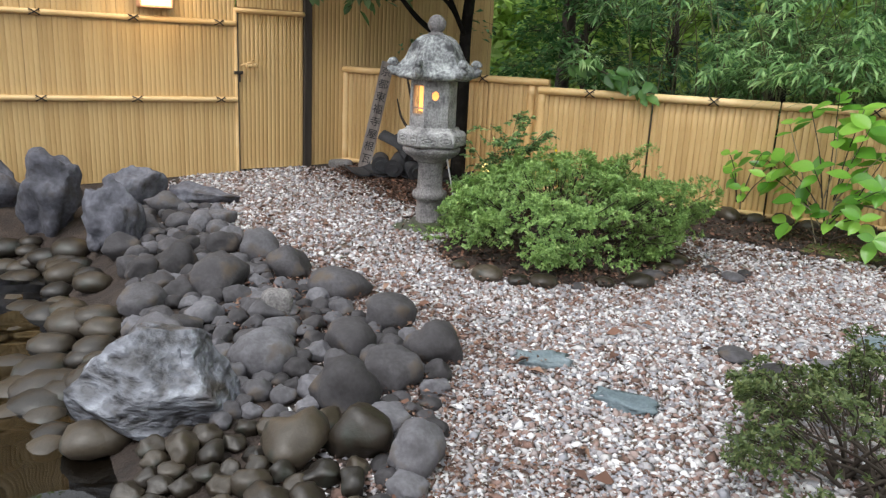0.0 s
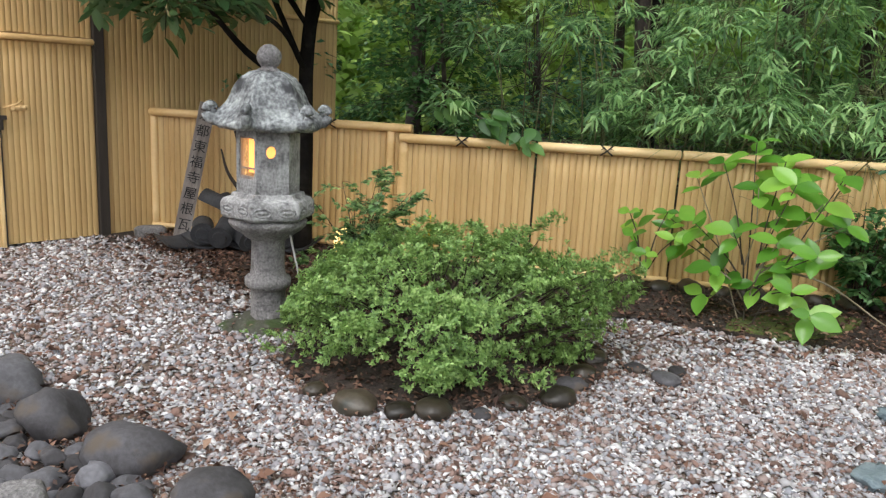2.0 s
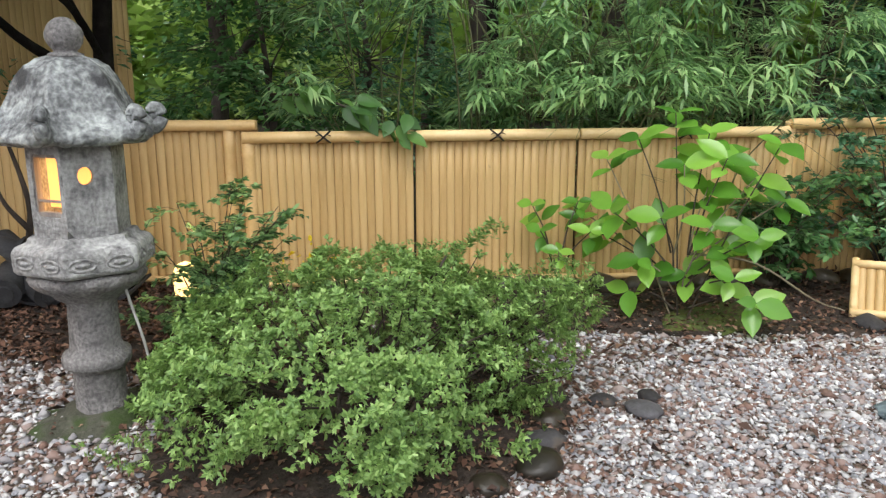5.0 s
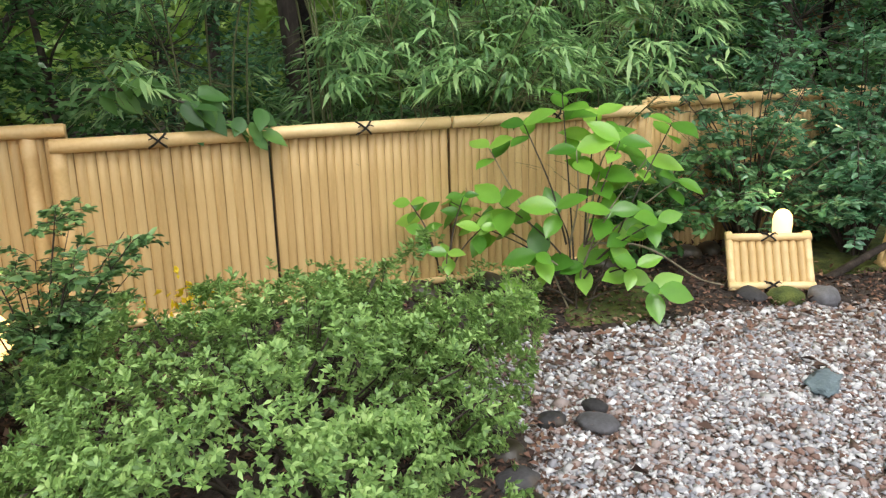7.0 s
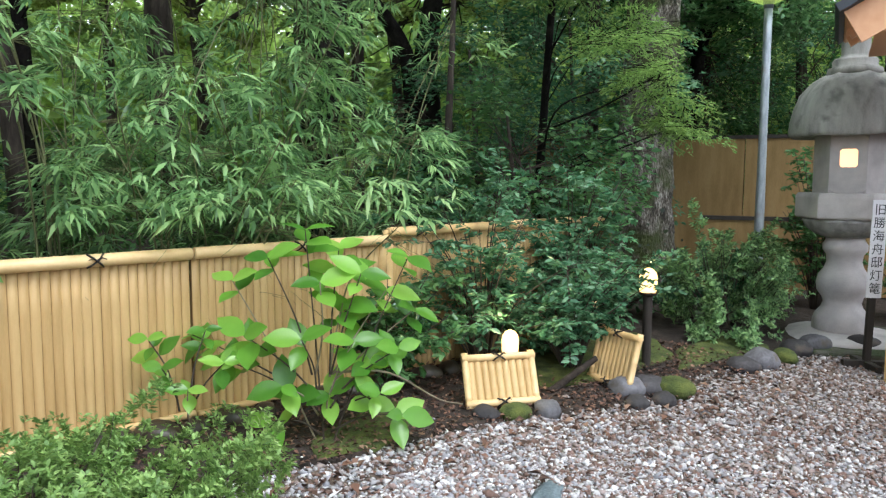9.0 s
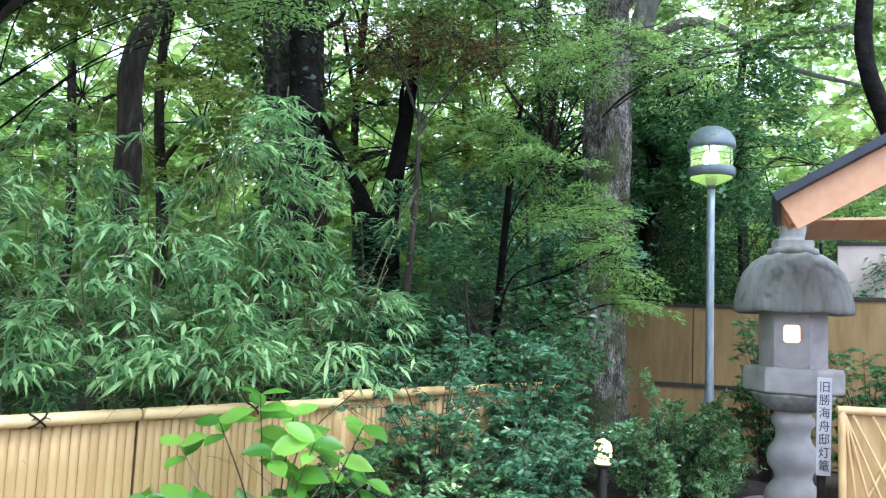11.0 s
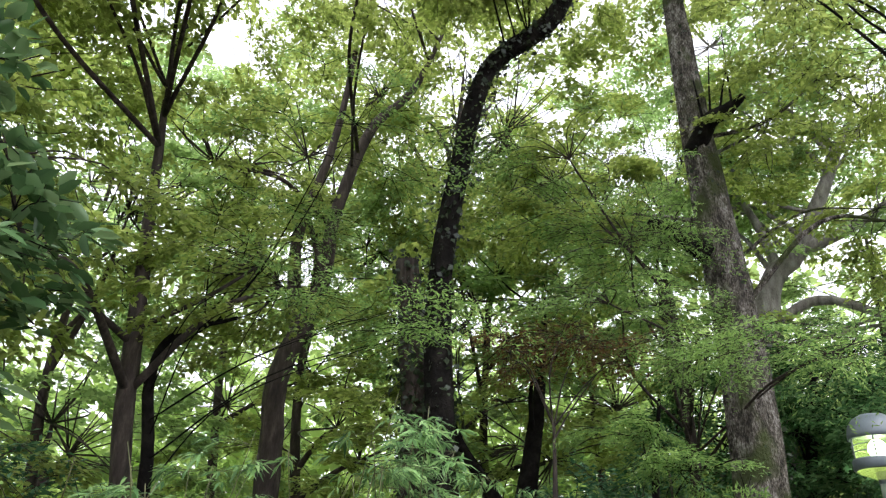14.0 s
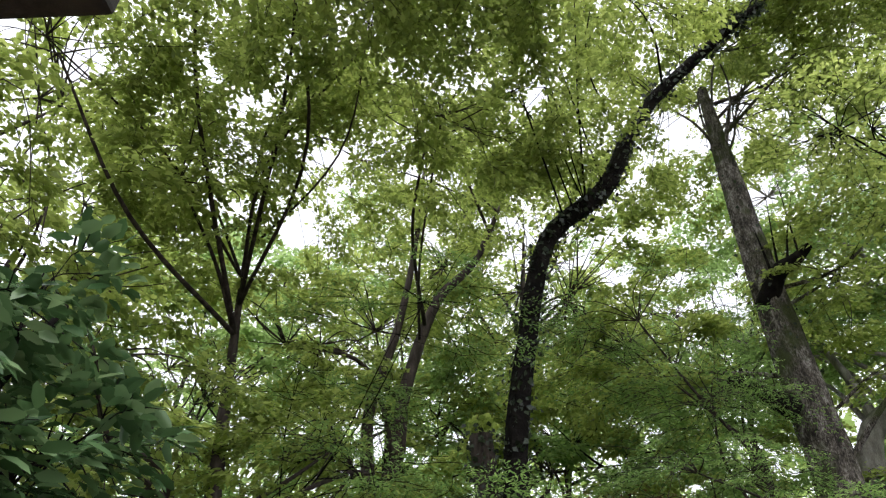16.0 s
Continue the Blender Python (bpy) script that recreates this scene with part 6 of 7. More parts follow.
# ---- dwarf bamboo behind the fence ----
def bamboo_clump(d0, back, h, fans, seed, culms=7, wide=0.6, leaf=0.15):
    r2 = np.random.RandomState(seed)
    x, y = fence_at(d0)
    x, y = x - FD.y * back, y + FD.x * back
    t = thing("bamboo_clump", pose(x, y, gz(x, y)), "dense drooping bamboo with narrow green leaves behind the fence", "bamboo", "bamboo behind the fence")
    st, P, D = Soup(), [], []
    for k in range(culms):
        a = r2.uniform(0, 6.28)
        b0 = np.array([math.cos(a), math.sin(a), 0]) * wide * 0.5 * r2.rand()
        hh = h * r2.uniform(0.6, 1.18)
        e = b0 + np.array([math.cos(a) * wide * r2.uniform(0.3, 1.1), math.sin(a) * wide * r2.uniform(0.3, 0.9) - 0.12, hh])
        mid = b0 + np.array([(e - b0)[0] * 0.2, (e - b0)[1] * 0.2, hh * 0.6])
        path = smooth_path([b0, mid, e], 10)
        st.add(*tube([b0, mid, e], [0.009, 0.006, 0.003], 6, 6))
        n, m = fans // culms, max(3, fans // culms // 7)
        i = r2.randint(6, len(path), m)
        az = r2.uniform(0, 6.28, m)
        reach = r2.uniform(0.2, 0.62, m)
        pick = r2.randint(0, m, n)
        base = path[i][pick]
        az = az[pick] + 0.28 * r2.randn(n)
        L = reach[pick] * r2.uniform(0.35, 1.1, n)
        dirs = np.stack([np.cos(az), np.sin(az), 0.25 + 0.15 * r2.randn(n)], 1)
        tip = base + dirs * L[:, None] - np.array([0, 0, 1.0]) * (L ** 2 * 0.95)[:, None] + 0.025 * r2.randn(n, 3)
        P.append(tip), D.append(unit(dirs * np.array([1, 1, 0.2]) - np.array([0, 0, 0.4])))
        for q in r2.choice(n, min(n, 18), False):
            st.add(*tube([base[q], (base[q] + tip[q]) / 2 + [0, 0, 0.02], tip[q]], [0.0018, 0.0012], 4, 2))
    P, D = np.concatenate(P), np.concatenate(D)
    behind = (P[:, 0] + x - F0.x) * -FD.y + (P[:, 1] + y - F0.y) * FD.x
    low = (behind < 0.16) & (P[:, 2] + gz(x, y) < 1.52)
    P[low, 2] = 1.52 - gz(x, y) + 0.25 * r2.rand(low.sum())
    lf, n = Soup(), len(P)
    A = unit(np.cross(D, [0, 0, 1.0]))
    for k in range(6):
        f = (k - 2.5) / 2.5
        dd = D + A * (f * 1.1) + 0.32 * r2.randn(n, 3)
        LL = leaf * r2.uniform(0.6, 1.25, n)
        lf.add(*leaves(P - D * 0.03 * abs(f), dd, np.array([0, 0, 1.0]) + 0.3 * r2.randn(n, 3), LL, LL * 0.155, 0.18, 0.1))
    tagged(link("culm_growth", st.mesh("culm_growth", True), M_CULM, t, "thin green-brown culms"), kind="stuff")
    link("foliage", lf.mesh("foliage"), L_BAMBOO, t)
    return t


for d0, back, h, fans, seed in [(0.9, 0.9, 2.4, 420, 1), (1.6, 0.55, 2.3, 560, 2), (2.2, 0.65, 2.4, 620, 3), (2.8, 0.45, 2.5, 640, 4), (3.3, 0.75, 2.75, 640, 5), (1.9, 1.4, 2.7, 520, 6), (2.9, 1.4, 2.9, 520, 7), (3.9, 0.7, 2.4, 420, 8), (2.4, 0.30, 1.6, 300, 9), (3.1, 0.30, 1.6, 260, 10), (4.2, 1.5, 2.6, 320, 12)]:
    bamboo_clump(d0, back, h * (0.85 if d0 < 1.0 else 1.0), int(fans * (0.4 if d0 < 2.0 else 0.6)), seed)


# ---- trees ----
def fan(tip, ax, r2, per, size, thick, leaf, width, shape):
    """A flat fan of leaves: a leading twig with side twigs, leaves two-ranked along each, the whole drooping at its end."""
    up = unit((np.array([0, 0, 1.0]) + 0.22 * r2.randn(3))[None])[0]
    S = unit(np.cross(ax, up)[None])[0]
    k = r2.randint(0, 7, per)
    sg = np.where(r2.rand(per) < 0.5, -1.0, 1.0)[:, None]
    u = ((k + 0.5) / 7 - 0.2)[:, None]
    lead = (r2.rand(per) < 0.22)[:, None]
    v = r2.rand(per)[:, None] * (0.85 - 0.55 * np.abs(u))
    side = unit(ax * 0.75 + S * sg)
    Q = tip + np.where(lead, ax * (r2.rand(per)[:, None] * 1.15 - 0.15), ax * u + side * v) * size
    out = np.linalg.norm(Q - tip, axis=1)
    Q = Q + up * (thick * 0.45 * r2.randn(per))[:, None] - np.array([0, 0, 1.0]) * (0.28 * out * out / size)[:, None]
    way = np.where(lead, ax + 0 * side, side)
    rank = np.where(r2.rand(per) < 0.5, -1.0, 1.0)[:, None]
    D = way * 0.75 + unit(np.cross(way, up)) * rank * 0.8 + 0.28 * r2.randn(per, 3) - [0, 0, 0.12]
    L = leaf * r2.uniform(0.6, 1.25, per)
    return shape(Q, D, up + 0.33 * r2.randn(per, 3), L, L * width, 0.15, 0.08)


def tree(name, label, path, radii, bark, leaf_material, blobs, leaf=0.085, width=0.6, per=105, clump=(0.55, 0.16), seed=0, limb=0.05, ivy=0, sides=12, full=False, group="garden trees", arms=()):
    """A trunk along its path, limbs that reach into each part of the crown, and leaf sprays on twigs.
    blobs: (x, y, z, rx, ry, rz, sprays)."""
    r2 = np.random.RandomState(seed)
    x, y = path[0][:2]
    o = np.array([x, y, 0.0])
    t = thing(name, pose(x, y, 0), label, "tree", group)
    P0 = [np.array(p, float) - o for p in path]
    s = Soup()
    s.add(*tube(P0, radii, sides, 6, 0.06, r2))
    link("trunk", s.mesh("trunk", True), bark, t)
    for pts, ra, rb in arms:
        s = Soup()
        s.add(*tube([np.array(p, float) - o for p in pts], [ra, (ra + rb) / 2, rb], 9, 6, 0.05, r2))
        link("limb", s.mesh("limb", True), bark, t)
    sm = smooth_path(P0, 6)
    rad = np.interp(np.linspace(0, 1, len(sm)), np.linspace(0, 1, len(radii)), radii)
    st, lf = Soup(), Soup()
    for bx, by, bz_, rx, ry, rz, n in blobs:
        n = int(n * 1.35)
        c = np.array([bx, by, bz_]) - o
        hubs = []
        for h in range(max(2, n // 13)):
            hub = c + unit(r2.randn(1, 3))[0] * np.array([rx, ry, rz]) * r2.uniform(0.15, 0.6)
            lower = np.where(sm[:, 2] < hub[2] - 0.3)[0]
            cand = lower if len(lower) else np.arange(len(sm))
            i = cand[np.argmin(np.linalg.norm(sm[cand] - hub, axis=1) + 1.3 * r2.rand(len(cand)) * rx)]
            a0 = sm[i]
            mid = a0 * 0.5 + hub * 0.5 + np.array([0, 0, 0.06 * np.linalg.norm(hub - a0)]) + 0.07 * np.linalg.norm(hub - a0) * r2.randn(3)
            rr = min(limb * r2.uniform(0.6, 1.2), rad[i] * 0.7)
            one = Soup()
            one.add(*tube([a0, mid, hub], [rr, rr * 0.7, rr * 0.35], 7, 6, 0.05, r2))
            link("limb", one.mesh("limb", True), bark, t)
            hubs.append((hub, rr * 0.35, mid))
        for k in range(n):
            d = unit(r2.randn(1, 3))[0]
            tip = c + d * np.array([rx, ry, rz]) * r2.uniform(0.45, 1.0)
            hub, rr, mid = min(hubs, key=lambda q: np.linalg.norm(q[0] - tip) * r2.uniform(0.8, 1.3))
            far = np.linalg.norm(tip - hub)
            bend = hub * 0.5 + tip * 0.5 + np.array([0, 0, 0.1 * far]) + 0.13 * far * r2.randn(3)
            rt = min(rr, 0.007 + 0.006 * far)
            st.add(*tube([hub, bend, tip], [rt, rt * 0.6, 0.003], 5, 4))
            ax = unit(((tip - hub) * np.array([1, 1, 0.2]) + 0.35 * r2.randn(3) * np.array([1, 1, 0.3]))[None])[0]
            lf.add(*fan(tip, ax, r2, per, clump[0] * r2.uniform(0.8, 1.35), clump[1], leaf, width, round_leaves if full else leaves))
            size = clump[0]
            st.add(*tube([tip, tip + ax * size * 0.5 + [0, 0, 0.01], tip + ax * size - [0, 0, 0.12 * size]], [0.005, 0.002], 4, 1))
            sd = np.cross(ax, [0, 0, 1.0])
            for w in (-1, 1):
                p = tip + ax * size * r2.uniform(0.05, 0.4)
                st.add(*tube([p, p + (ax * 0.3 + sd * w * 0.32) * size, p + (ax * 0.55 + sd * w * 0.6) * size - [0, 0, 0.05 * size]], [0.004, 0.002], 4, 1))
    if st.V:
        tagged(link("twigwork", st.mesh("twigwork", True), bark, t, "fine spreading twigs"), kind="stuff")
        link("crown", lf.mesh("crown"), leaf_material, t)
    if ivy:
        i = r2.randint(0, len(sm), ivy)
        az = r2.uniform(0, 6.28, ivy)
        out = np.stack([np.cos(az), np.sin(az), 0 * az], 1)
        Q = sm[i] + out * (rad[i] * r2.uniform(0.9, 1.25, ivy))[:, None] + 0.06 * r2.randn(ivy, 3)
        iv = Soup()
        L = 0.06 * r2.uniform(0.5, 1.5, ivy)
        iv.add(*leaves(Q, out * 0.4 + r2.randn(ivy, 3) * 0.6 - [0, 0, 0.6], out + 0.4 * r2.randn(ivy, 3), L, L * 0.8))
        link("ivy", iv.mesh("ivy"), L_IVY, t, "dark ivy leaves on the trunk")
    return t


# Unseen crown sprays at x < 0, z > 2.8 added to shade the wall.
tree("camellia_tree", "small evergreen tree with broad glossy leaves behind the old lantern, crown extended unseen to shade the wall", [(0.10, 7.42, 0.35), (0.11, 7.45, 1.2), (0.13, 7.46, 2.1), (0.3, 7.3, 3.2), (0.6, 7.1, 4.4)], [0.075, 0.06, 0.05, 0.035, 0.015], M_BARK_DARK, L_GLOSSY,
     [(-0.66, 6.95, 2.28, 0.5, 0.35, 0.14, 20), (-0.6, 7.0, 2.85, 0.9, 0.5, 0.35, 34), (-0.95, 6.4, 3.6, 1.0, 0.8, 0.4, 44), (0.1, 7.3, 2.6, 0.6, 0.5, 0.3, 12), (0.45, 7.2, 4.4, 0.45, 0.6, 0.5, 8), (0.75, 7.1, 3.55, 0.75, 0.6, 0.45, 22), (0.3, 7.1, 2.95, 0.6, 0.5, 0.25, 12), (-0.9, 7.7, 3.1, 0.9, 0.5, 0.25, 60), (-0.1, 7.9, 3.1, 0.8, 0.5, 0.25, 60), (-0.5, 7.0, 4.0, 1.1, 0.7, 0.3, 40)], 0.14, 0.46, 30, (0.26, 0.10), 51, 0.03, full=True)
tree("large_tree", "large old tree with grey mossy bark and stub branches", [(8.86, 5.34, 0.1), (8.85, 5.35, 1.0), (8.82, 5.33, 2.5), (8.74, 5.26, 4.0), (8.72, 5.3, 6.0), (8.66, 5.42, 8.0), (8.55, 5.48, 10.0), (8.5, 5.55, 12.5)], [0.46, 0.35, 0.31, 0.285, 0.26, 0.22, 0.17, 0.08], M_BARK, L_CANOPY,
     [(8.6, 5.3, 12.2, 2.4, 2.6, 1.6, 66), (8.6, 3.6, 12.8, 2.0, 2.0, 0.9, 44), (9.4, 4.2, 8.6, 1.4, 1.6, 0.8, 20), (8.1, 7.4, 7.4, 2.0, 1.4, 0.8, 28), (9.6, 3.4, 7.0, 1.2, 1.5, 0.8, 12)], 0.088, 0.55, 200, (0.52, 0.07), 52, 0.035, 500, 18)
stub = thing("tree_stub_branch", pose(8.47, 5.49, 6.55), "dark broken stub branches on the large tree", "branch")
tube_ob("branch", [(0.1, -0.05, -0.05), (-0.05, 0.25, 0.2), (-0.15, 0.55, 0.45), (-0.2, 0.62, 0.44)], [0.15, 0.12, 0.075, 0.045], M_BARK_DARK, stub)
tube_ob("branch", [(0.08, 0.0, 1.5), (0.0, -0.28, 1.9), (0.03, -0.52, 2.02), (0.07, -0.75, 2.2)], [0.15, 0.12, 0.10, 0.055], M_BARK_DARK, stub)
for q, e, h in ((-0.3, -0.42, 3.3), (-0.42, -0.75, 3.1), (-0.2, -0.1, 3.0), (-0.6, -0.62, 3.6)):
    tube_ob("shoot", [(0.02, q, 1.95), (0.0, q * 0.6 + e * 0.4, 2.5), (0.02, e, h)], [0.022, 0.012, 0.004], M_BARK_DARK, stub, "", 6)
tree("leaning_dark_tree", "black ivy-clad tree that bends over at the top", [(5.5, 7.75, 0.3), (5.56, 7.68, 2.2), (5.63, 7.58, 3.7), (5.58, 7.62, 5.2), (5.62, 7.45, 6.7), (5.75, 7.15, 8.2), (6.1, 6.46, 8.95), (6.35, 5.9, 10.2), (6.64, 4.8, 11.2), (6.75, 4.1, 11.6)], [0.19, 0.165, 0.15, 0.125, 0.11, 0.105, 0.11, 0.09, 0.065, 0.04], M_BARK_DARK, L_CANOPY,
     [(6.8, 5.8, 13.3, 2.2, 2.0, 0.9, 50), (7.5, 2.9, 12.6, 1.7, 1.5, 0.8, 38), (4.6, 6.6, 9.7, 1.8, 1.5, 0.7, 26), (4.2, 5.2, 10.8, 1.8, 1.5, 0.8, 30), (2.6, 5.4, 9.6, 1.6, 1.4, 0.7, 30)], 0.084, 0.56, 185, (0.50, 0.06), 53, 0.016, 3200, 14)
tree("broken_trunk", "broken rotten tree trunk beside the black tree", [(5.95, 8.0, 0.3), (5.9, 8.0, 2.4), (5.87, 8.02, 3.88), (5.82, 8.09, 4.78), (5.74, 8.2, 5.86)], [0.2, 0.18, 0.165, 0.15, 0.12], M_BARK_RED, L_CANOPY, [], seed=54, ivy=1500)
tree("forked_tree", "slender red-brown tree forking into two pale limbs", [(6.35, 10.5, 0.3), (6.34, 10.55, 2.6), (6.31, 10.57, 4.02), (6.28, 10.59, 4.88), (6.43, 10.45, 5.63), (6.6, 10.28, 6.36), (6.64, 10.23, 7.45), (6.91, 9.93, 9.02), (7.29, 9.47, 9.85), (7.6, 9.1, 11.2)], [0.17, 0.15, 0.145, 0.14, 0.135, 0.10, 0.09, 0.08, 0.06, 0.025], M_BARK_RED, L_CANOPY,
     [(6.2, 9.6, 11.6, 2.4, 2.2, 1.4, 46), (4.2, 7.6, 9.4, 1.9, 1.7, 0.9, 24), (4.9, 10.6, 7.6, 1.8, 1.4, 0.6, 22)], 0.084, 0.56, 185, (0.50, 0.06), 55, 0.04,
     arms=[([(6.42, 10.46, 5.5), (6.31, 10.57, 6.49), (6.31, 10.57, 7.21), (6.52, 10.36, 8.52), (6.64, 10.23, 10.1), (6.69, 10.18, 11.9)], 0.11, 0.03)])
tree("slender_tree", "slender grey tree with fine high twigs", [(4.1, 9.9, 0.3), (4.0, 9.95, 2.5), (3.84, 10.05, 3.7), (3.77, 10.1, 4.7), (3.68, 10.14, 5.8), (3.5, 10.2, 8.0)], [0.12, 0.10, 0.095, 0.09, 0.07, 0.025], M_BARK_RED, L_CANOPY,
     [(3.3, 9.6, 8.8, 2.1, 1.8, 1.2, 24), (2.6, 7.6, 9.2, 1.8, 1.8, 0.9, 40), (2.2, 9.4, 5.0, 1.2, 1.2, 1.0, 16), (1.0, 6.8, 8.8, 1.9, 1.6, 0.8, 42), (2.1, 9.4, 8.2, 1.3, 1.2, 0.6, 26), (0.5, 9.0, 8.0, 1.2, 1.2, 0.6, 12), (4.2, 9.2, 5.2, 1.3, 1.1, 0.7, 20)], 0.084, 0.56, 185, (0.50, 0.06), 56, 0.045)
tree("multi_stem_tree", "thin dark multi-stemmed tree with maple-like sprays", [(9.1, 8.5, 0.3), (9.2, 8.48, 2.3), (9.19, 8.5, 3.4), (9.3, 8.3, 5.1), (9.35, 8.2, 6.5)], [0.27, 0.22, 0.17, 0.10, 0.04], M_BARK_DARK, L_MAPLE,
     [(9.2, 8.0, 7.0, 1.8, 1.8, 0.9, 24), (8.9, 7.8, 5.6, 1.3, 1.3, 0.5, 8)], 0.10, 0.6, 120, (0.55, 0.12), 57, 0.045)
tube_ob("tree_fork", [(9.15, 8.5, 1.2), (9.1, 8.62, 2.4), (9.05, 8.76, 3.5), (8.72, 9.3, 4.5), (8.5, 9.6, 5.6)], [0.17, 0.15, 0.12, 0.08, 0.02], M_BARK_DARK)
tagged(bpy.data.objects["tree_fork"], "leaning second stem of the multi-stemmed tree", "branch")
tree("maple_tree", "green maple with flat layered sprays of fine leaves", [(9.6, 6.3, 0.3), (9.5, 6.2, 2.0), (9.2, 6.1, 3.6), (8.7, 6.0, 5.0), (8.2, 5.9, 6.0)], [0.11, 0.09, 0.08, 0.06, 0.03], M_BARK_RED, L_MAPLE,
     [(6.61, 5.2, 4.51, 0.4, 0.4, 0.08, 7), (6.74, 4.56, 4.66, 0.45, 0.4, 0.08, 8), (6.8, 4.04, 4.46, 0.35, 0.4, 0.08, 7), (6.52, 5.52, 4.75, 0.45, 0.4, 0.08, 6), (6.51, 6.15, 5.2, 0.6, 0.5, 0.12, 7), (7.5, 6.2, 6.5, 1.1, 0.9, 0.5, 24), (7.6, 5.75, 5.5, 0.8, 0.5, 0.3, 12), (6.9, 6.6, 7.3, 1.3, 1.2, 0.5, 20)], 0.052, 0.3, 210, (0.62, 0.03), 58, 0.022)
tree("maple_tree", "young maple reaching flat sprays over the bamboo", [(4.15, 9.8, 0.3), (4.09, 9.88, 3.14), (3.97, 9.97, 4.17), (4.08, 9.89, 4.69), (4.56, 9.52, 4.99)], [0.075, 0.065, 0.055, 0.04, 0.02], M_BARK_DARK, L_MAPLE,
     [(3.36, 7.23, 4.36, 0.4, 0.4, 0.05, 3), (3.74, 6.85, 4.31, 0.4, 0.35, 0.05, 4), (4.04, 6.57, 4.17, 0.3, 0.3, 0.05, 3), (4.0, 8.2, 4.9, 0.7, 0.5, 0.1, 6), (4.4, 9.4, 6.0, 1.2, 1.0, 0.4, 16), (4.0, 7.6, 6.3, 1.2, 0.9, 0.3, 12)], 0.05, 0.28, 210, (0.55, 0.03), 158, 0.011)
tree("maple_tree", "slim maple with hanging feathery sprays before the large trunk", [(7.9, 6.4, 0.3), (7.6, 6.2, 2.0), (7.0, 5.9, 3.4), (6.4, 5.6, 4.1)], [0.05, 0.045, 0.035, 0.015], M_BARK_DARK, L_MAPLE,
     [(6.04, 5.69, 3.81, 0.35, 0.35, 0.12, 7), (6.14, 5.39, 3.39, 0.3, 0.3, 0.15, 8), (6.05, 4.94, 2.95, 0.3, 0.28, 0.2, 9), (5.95, 4.6, 2.55, 0.2, 0.22, 0.2, 8), (5.96, 4.42, 2.2, 0.15, 0.15, 0.2, 5)], 0.06, 0.22, 190, (0.36, 0.05), 258, 0.012)
tree("russet_shrub_tree", "small tree with a thin russet dying crown", [(6.7, 6.9, 0.3), (6.6, 6.85, 2.0), (6.6, 6.8, 3.2), (6.62, 6.8, 4.0)], [0.045, 0.04, 0.03, 0.015], M_BARK_RED, L_RUSSET,
     [(6.45, 7.15, 4.85, 0.4, 0.45, 0.22, 18), (6.75, 6.65, 4.95, 0.4, 0.45, 0.22, 20), (6.95, 6.2, 4.72, 0.3, 0.35, 0.25, 12)], 0.05, 0.42, 55, (0.4, 0.1), 59, 0.016)
tree("right_tree", "bare leaning dark trunk beside the roof", [(9.3, 1.5, 0.1), (8.8, 1.95, 3.2), (8.55, 2.25, 4.1), (8.43, 2.5, 5.0), (8.45, 2.45, 6.4), (8.3, 2.7, 8.5)], [0.12, 0.10, 0.09, 0.085, 0.07, 0.03], M_BARK_DARK, L_CANOPY, [(8.6, 2.8, 8.6, 1.7, 1.7, 1.2, 30), (7.3, 3.7, 9.2, 1.3, 1.2, 0.6, 30)], 0.09, 0.5, 80, (0.5, 0.2), 60, 0.04)
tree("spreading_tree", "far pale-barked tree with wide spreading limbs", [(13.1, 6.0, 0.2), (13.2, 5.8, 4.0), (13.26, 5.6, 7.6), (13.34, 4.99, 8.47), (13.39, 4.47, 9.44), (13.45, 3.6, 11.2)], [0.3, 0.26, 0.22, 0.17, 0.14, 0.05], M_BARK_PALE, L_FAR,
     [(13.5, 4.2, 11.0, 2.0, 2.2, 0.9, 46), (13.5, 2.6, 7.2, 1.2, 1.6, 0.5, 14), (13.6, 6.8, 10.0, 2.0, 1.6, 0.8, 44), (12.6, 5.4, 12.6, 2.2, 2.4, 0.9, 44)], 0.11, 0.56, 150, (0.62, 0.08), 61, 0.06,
     arms=[([(13.26, 5.7, 7.0), (13.35, 4.9, 7.5), (13.41, 4.15, 7.27), (13.43, 3.17, 6.54), (13.38, 2.1, 6.1)], 0.11, 0.03), ([(13.35, 4.95, 8.5), (13.5, 3.9, 8.9), (13.6, 2.8, 9.6), (13.7, 1.9, 10.6)], 0.12, 0.03),
           ([(13.3, 5.3, 8.0), (13.4, 5.6, 9.3), (13.5, 6.2, 10.8)], 0.12, 0.03), ([(13.43, 3.6, 6.9), (13.5, 2.9, 7.6), (13.5, 2.2, 8.0)], 0.05, 0.02)])
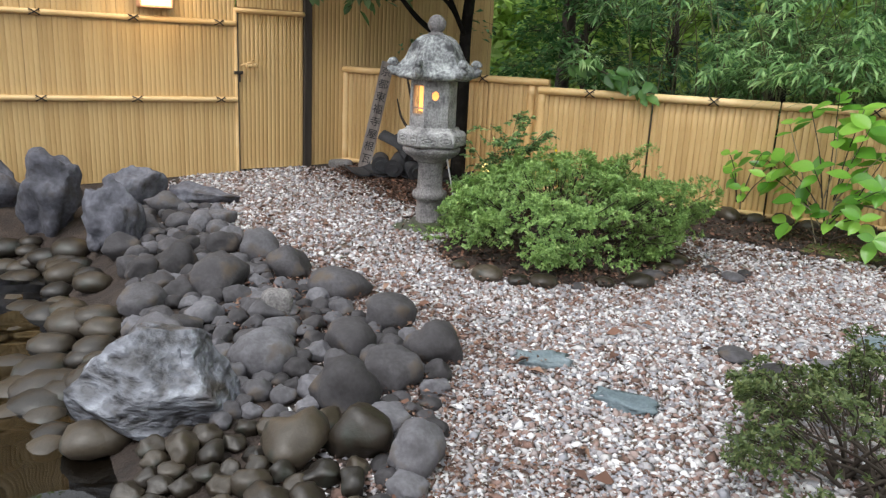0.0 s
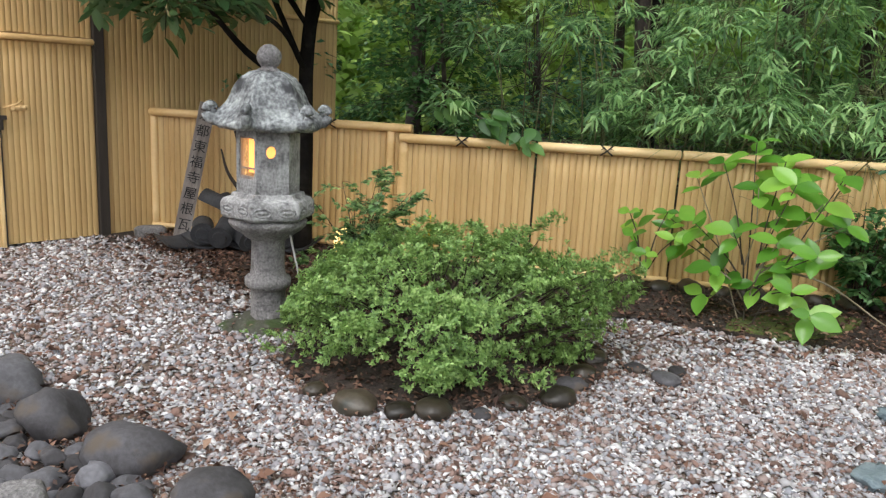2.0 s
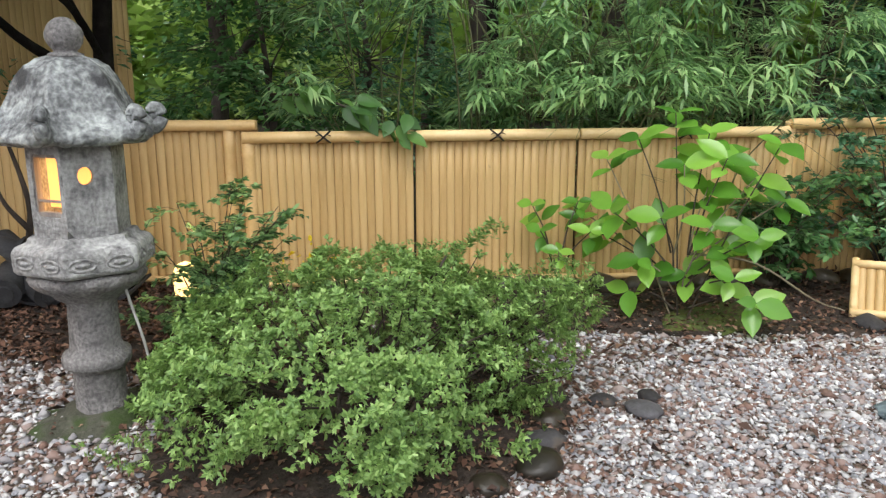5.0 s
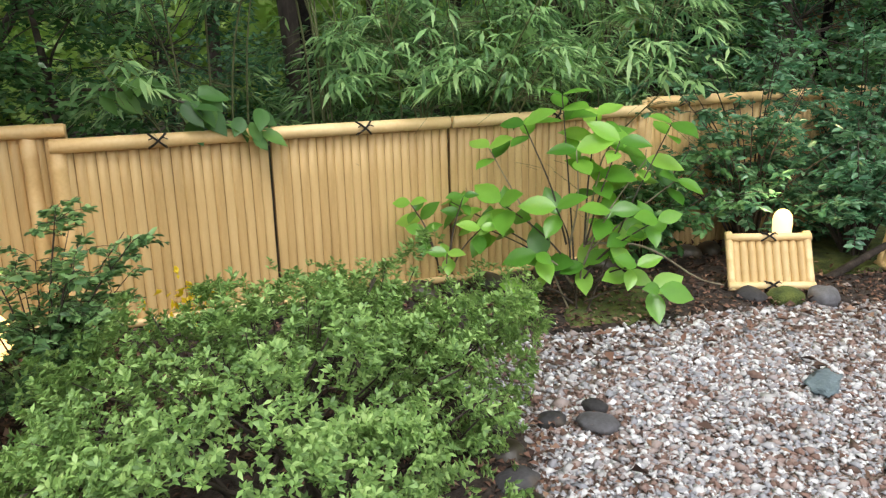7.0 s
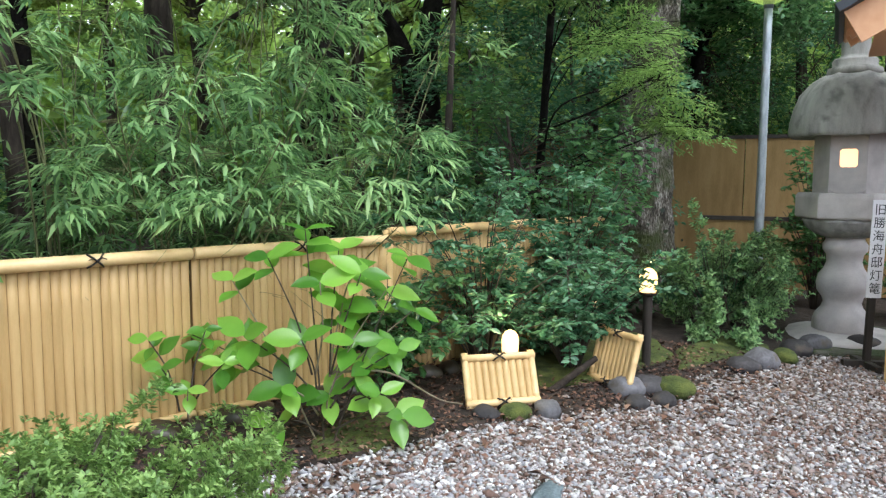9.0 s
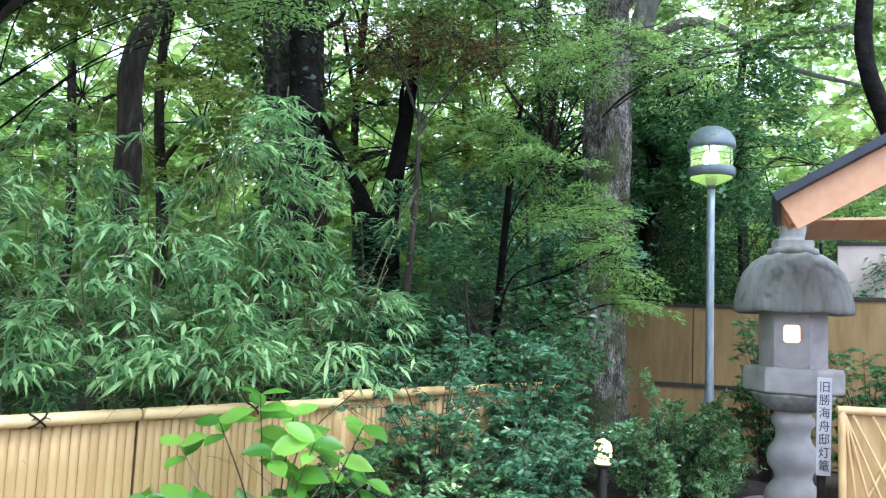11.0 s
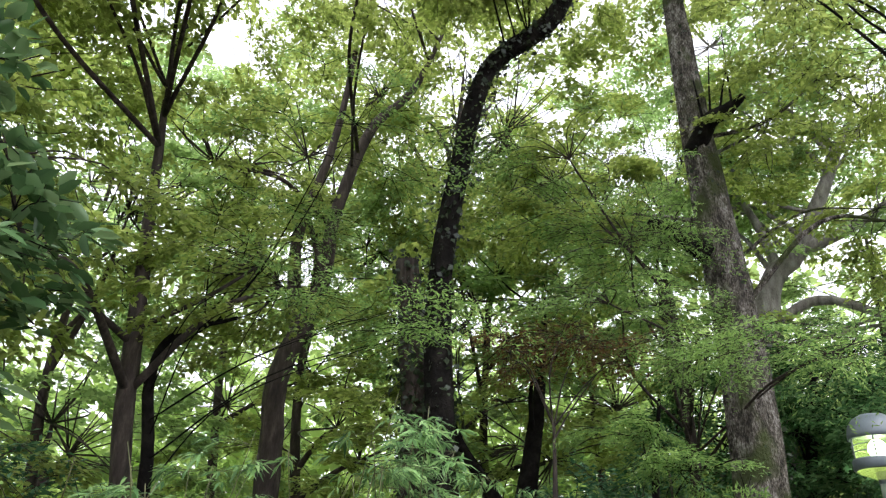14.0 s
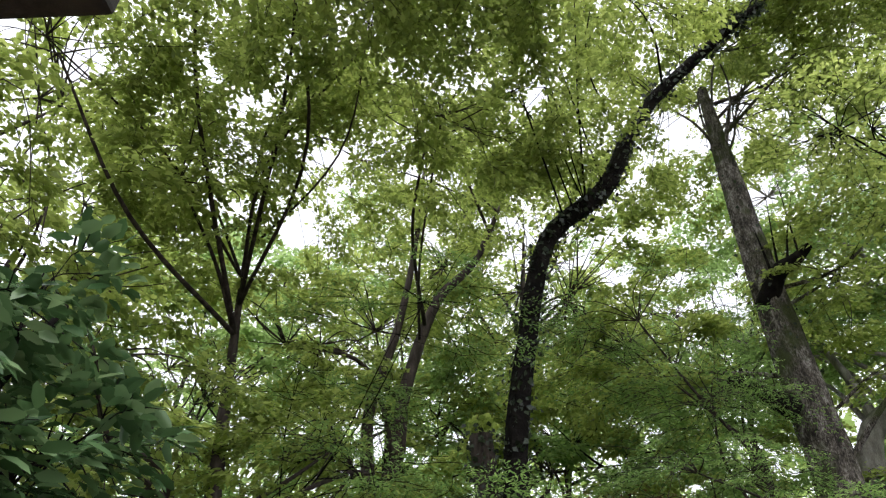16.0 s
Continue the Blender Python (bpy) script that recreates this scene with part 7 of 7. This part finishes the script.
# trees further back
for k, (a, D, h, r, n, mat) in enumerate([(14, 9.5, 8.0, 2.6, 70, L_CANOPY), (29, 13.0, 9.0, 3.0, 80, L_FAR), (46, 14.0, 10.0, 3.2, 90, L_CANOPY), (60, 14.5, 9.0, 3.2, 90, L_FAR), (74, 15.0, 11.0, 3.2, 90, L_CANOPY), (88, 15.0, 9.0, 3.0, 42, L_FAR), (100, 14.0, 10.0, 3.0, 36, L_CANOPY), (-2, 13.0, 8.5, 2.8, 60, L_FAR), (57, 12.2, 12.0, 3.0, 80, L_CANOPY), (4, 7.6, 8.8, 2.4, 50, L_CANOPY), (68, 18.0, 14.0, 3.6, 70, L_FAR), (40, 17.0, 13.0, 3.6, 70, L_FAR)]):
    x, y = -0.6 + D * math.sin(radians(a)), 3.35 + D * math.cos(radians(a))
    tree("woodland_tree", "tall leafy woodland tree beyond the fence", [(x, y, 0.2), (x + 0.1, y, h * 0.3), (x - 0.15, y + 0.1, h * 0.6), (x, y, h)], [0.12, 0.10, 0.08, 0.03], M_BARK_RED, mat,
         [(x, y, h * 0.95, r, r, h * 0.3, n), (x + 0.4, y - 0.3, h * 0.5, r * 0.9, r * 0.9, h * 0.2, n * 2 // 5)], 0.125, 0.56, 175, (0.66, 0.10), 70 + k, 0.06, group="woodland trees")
# evergreen understory
for k, (a, D, h, r, n) in enumerate([(2, 6.6, 2.6, 0.9, 26), (19, 6.6, 2.9, 0.8, 30), (26, 7.9, 3.4, 1.0, 30), (38, 9.0, 2.4, 1.0, 26), (66, 9.8, 3.7, 1.2, 52), (69, 8.2, 2.7, 1.1, 44), (73, 10.5, 4.6, 1.4, 52), (82, 14.2, 4.6, 1.4, 40), (88, 14.0, 5.4, 1.5, 44), (82, 13.6, 6.6, 1.4, 62), (93, 14.5, 4.9, 1.6, 40), (85, 14.8, 7.2, 1.6, 44)]):
    x, y = -0.6 + D * math.sin(radians(a)), 3.35 + D * math.cos(radians(a))
    tree("evergreen_shrub", "tall dark evergreen shrub beyond the fence", [(x, y, 0.2), (x + 0.1, y, h * 0.4), (x, y + 0.1, h * 0.9)], [0.05, 0.04, 0.015], M_TWIG, L_CAMELLIA if k % 2 else L_HOLLY,
         [(x, y, h * 0.62, r, r, h * 0.42, n)], 0.095, 0.48, 110, (0.42, 0.2), 100 + k, 0.02, sides=8, group="evergreen shrubs")

tree("evergreen_tree", "dark evergreen tree leaning over the ochre wall", [(12.3, 5.6, 0.2), (12.2, 5.4, 2.6), (11.6, 5.1, 4.4), (10.9, 4.8, 5.4)], [0.13, 0.11, 0.08, 0.04], M_BARK_DARK, L_CAMELLIA,
     [(10.7, 5.3, 4.6, 1.0, 1.1, 0.9, 40), (10.6, 4.0, 4.4, 0.9, 1.0, 0.9, 40), (11.6, 4.6, 5.6, 1.2, 1.6, 0.9, 50), (11.2, 6.6, 4.8, 1.2, 1.0, 1.2, 40)], 0.10, 0.46, 100, (0.42, 0.14), 62, 0.03)

# far woods: one mass
r2 = np.random.RandomState(5)
n = 190000
A = np.radians(r2.uniform(-40, 125, n))
D = r2.uniform(19, 34, n)
Z = np.abs(r2.randn(n)) * 4.6 + 0.2
dens = np.array([noise.noise(Vector((a * 7, z * 0.45, d * 0.2))) for a, z, d in zip(A, Z, D)])
k = dens > np.where(Z < 5.0, -0.9, -0.32)
P = np.stack([-0.6 + D * np.sin(A), 3.35 + D * np.cos(A), Z + 0.4], 1)[k]
L = r2.uniform(0.22, 0.56, len(P))
s = Soup()
s.add(*leaves(P, r2.randn(len(P), 3) * [1, 1, 0.5], r2.randn(len(P), 3) + [0, 0, 0.8], L, L * 0.6))
tagged(link("far_woods", s.mesh("far_woods"), L_FAR_SUNLIT), "green woodland in the distance beyond the fence, sunlit brightness put into its colour", "woods", kind="stuff")

# yellow leaves and small details
s = Soup()
Q = np.array([(0.84, 6.09, 0.79)] * 30) + r2.randn(30, 3) * 0.055
s.add(*rosettes(Q, r2.randn(30, 3) + [0, 0, 0.5], 3, 0.035, 0.6, rng=r2))
tagged(link("yellow_flowers", s.mesh("yellow_flowers"), L_YELLOW), "small bright yellow leaves behind the azalea", "flowers", kind="stuff")

# dark timber beam overhead, from behind the wall to a post behind the walk's start
beam = thing("overhead_beam", pose(0, 0, 0), "dark weathered timber beam overhead on two posts", "beam")
p0, p1 = Vector((-2.95, 7.78, 3.56)), Vector((2.9, -0.55, 3.56))
run = (p1 - p0)
turn = math.degrees(math.atan2(run.y, run.x))
bm = bmesh.new()
box(bm, 0, 4.12, -0.02, 0.16, -0.06, 0.08)
bevel(bm, 0.012)
part("beam", bm, M_DARKWOOD, beam, m=pose(*p0, 0, 0, turn))
bm = bmesh.new()
box(bm, 4.13, run.length, -0.03, 0.05, -0.04, 0.05)
bevel(bm, 0.012)
part("beam", bm, M_TWIG, beam, "brown splice of the beam", m=pose(*p0, 0, 0, turn))
for q in (p0, p1):
    bm = bmesh.new()
    box(bm, -0.07, 0.07, -0.07, 0.07, gz(q.x, q.y) - 0.1, 3.5)
    part("post", bm, M_DARKWOOD, beam, m=pose(q.x + 0.05, q.y, 0, 0, 0, turn))

# bare sapling beside the sign board
sap = thing("bare_sapling", pose(-0.47, 7.55, gz(-0.47, 7.55)), "thin bare brown sapling beside the sign board", "sapling")
tube_ob("stem", [(0.14, 0, -0.02), (0.10, 0, 0.35), (0.12, 0.02, 0.62), (0.03, 0.02, 1.05)], [0.026, 0.021, 0.016, 0.009], M_BARK_RED, sap)
tube_ob("branch", [(0.115, 0.0, 0.45), (0.0, 0.0, 0.62), (-0.05, 0.01, 0.8)], [0.018, 0.012, 0.006], M_BARK_RED, sap)

# unseen plaster wall added behind the walk: closes the garden, blocks low sky light
far_wall("wall_added_back", (7.5, -4.2), (-7.0, -4.2), -0.4, 3.2, M_PLASTER, "plain plastered wall added unseen behind the walk", 1.8)
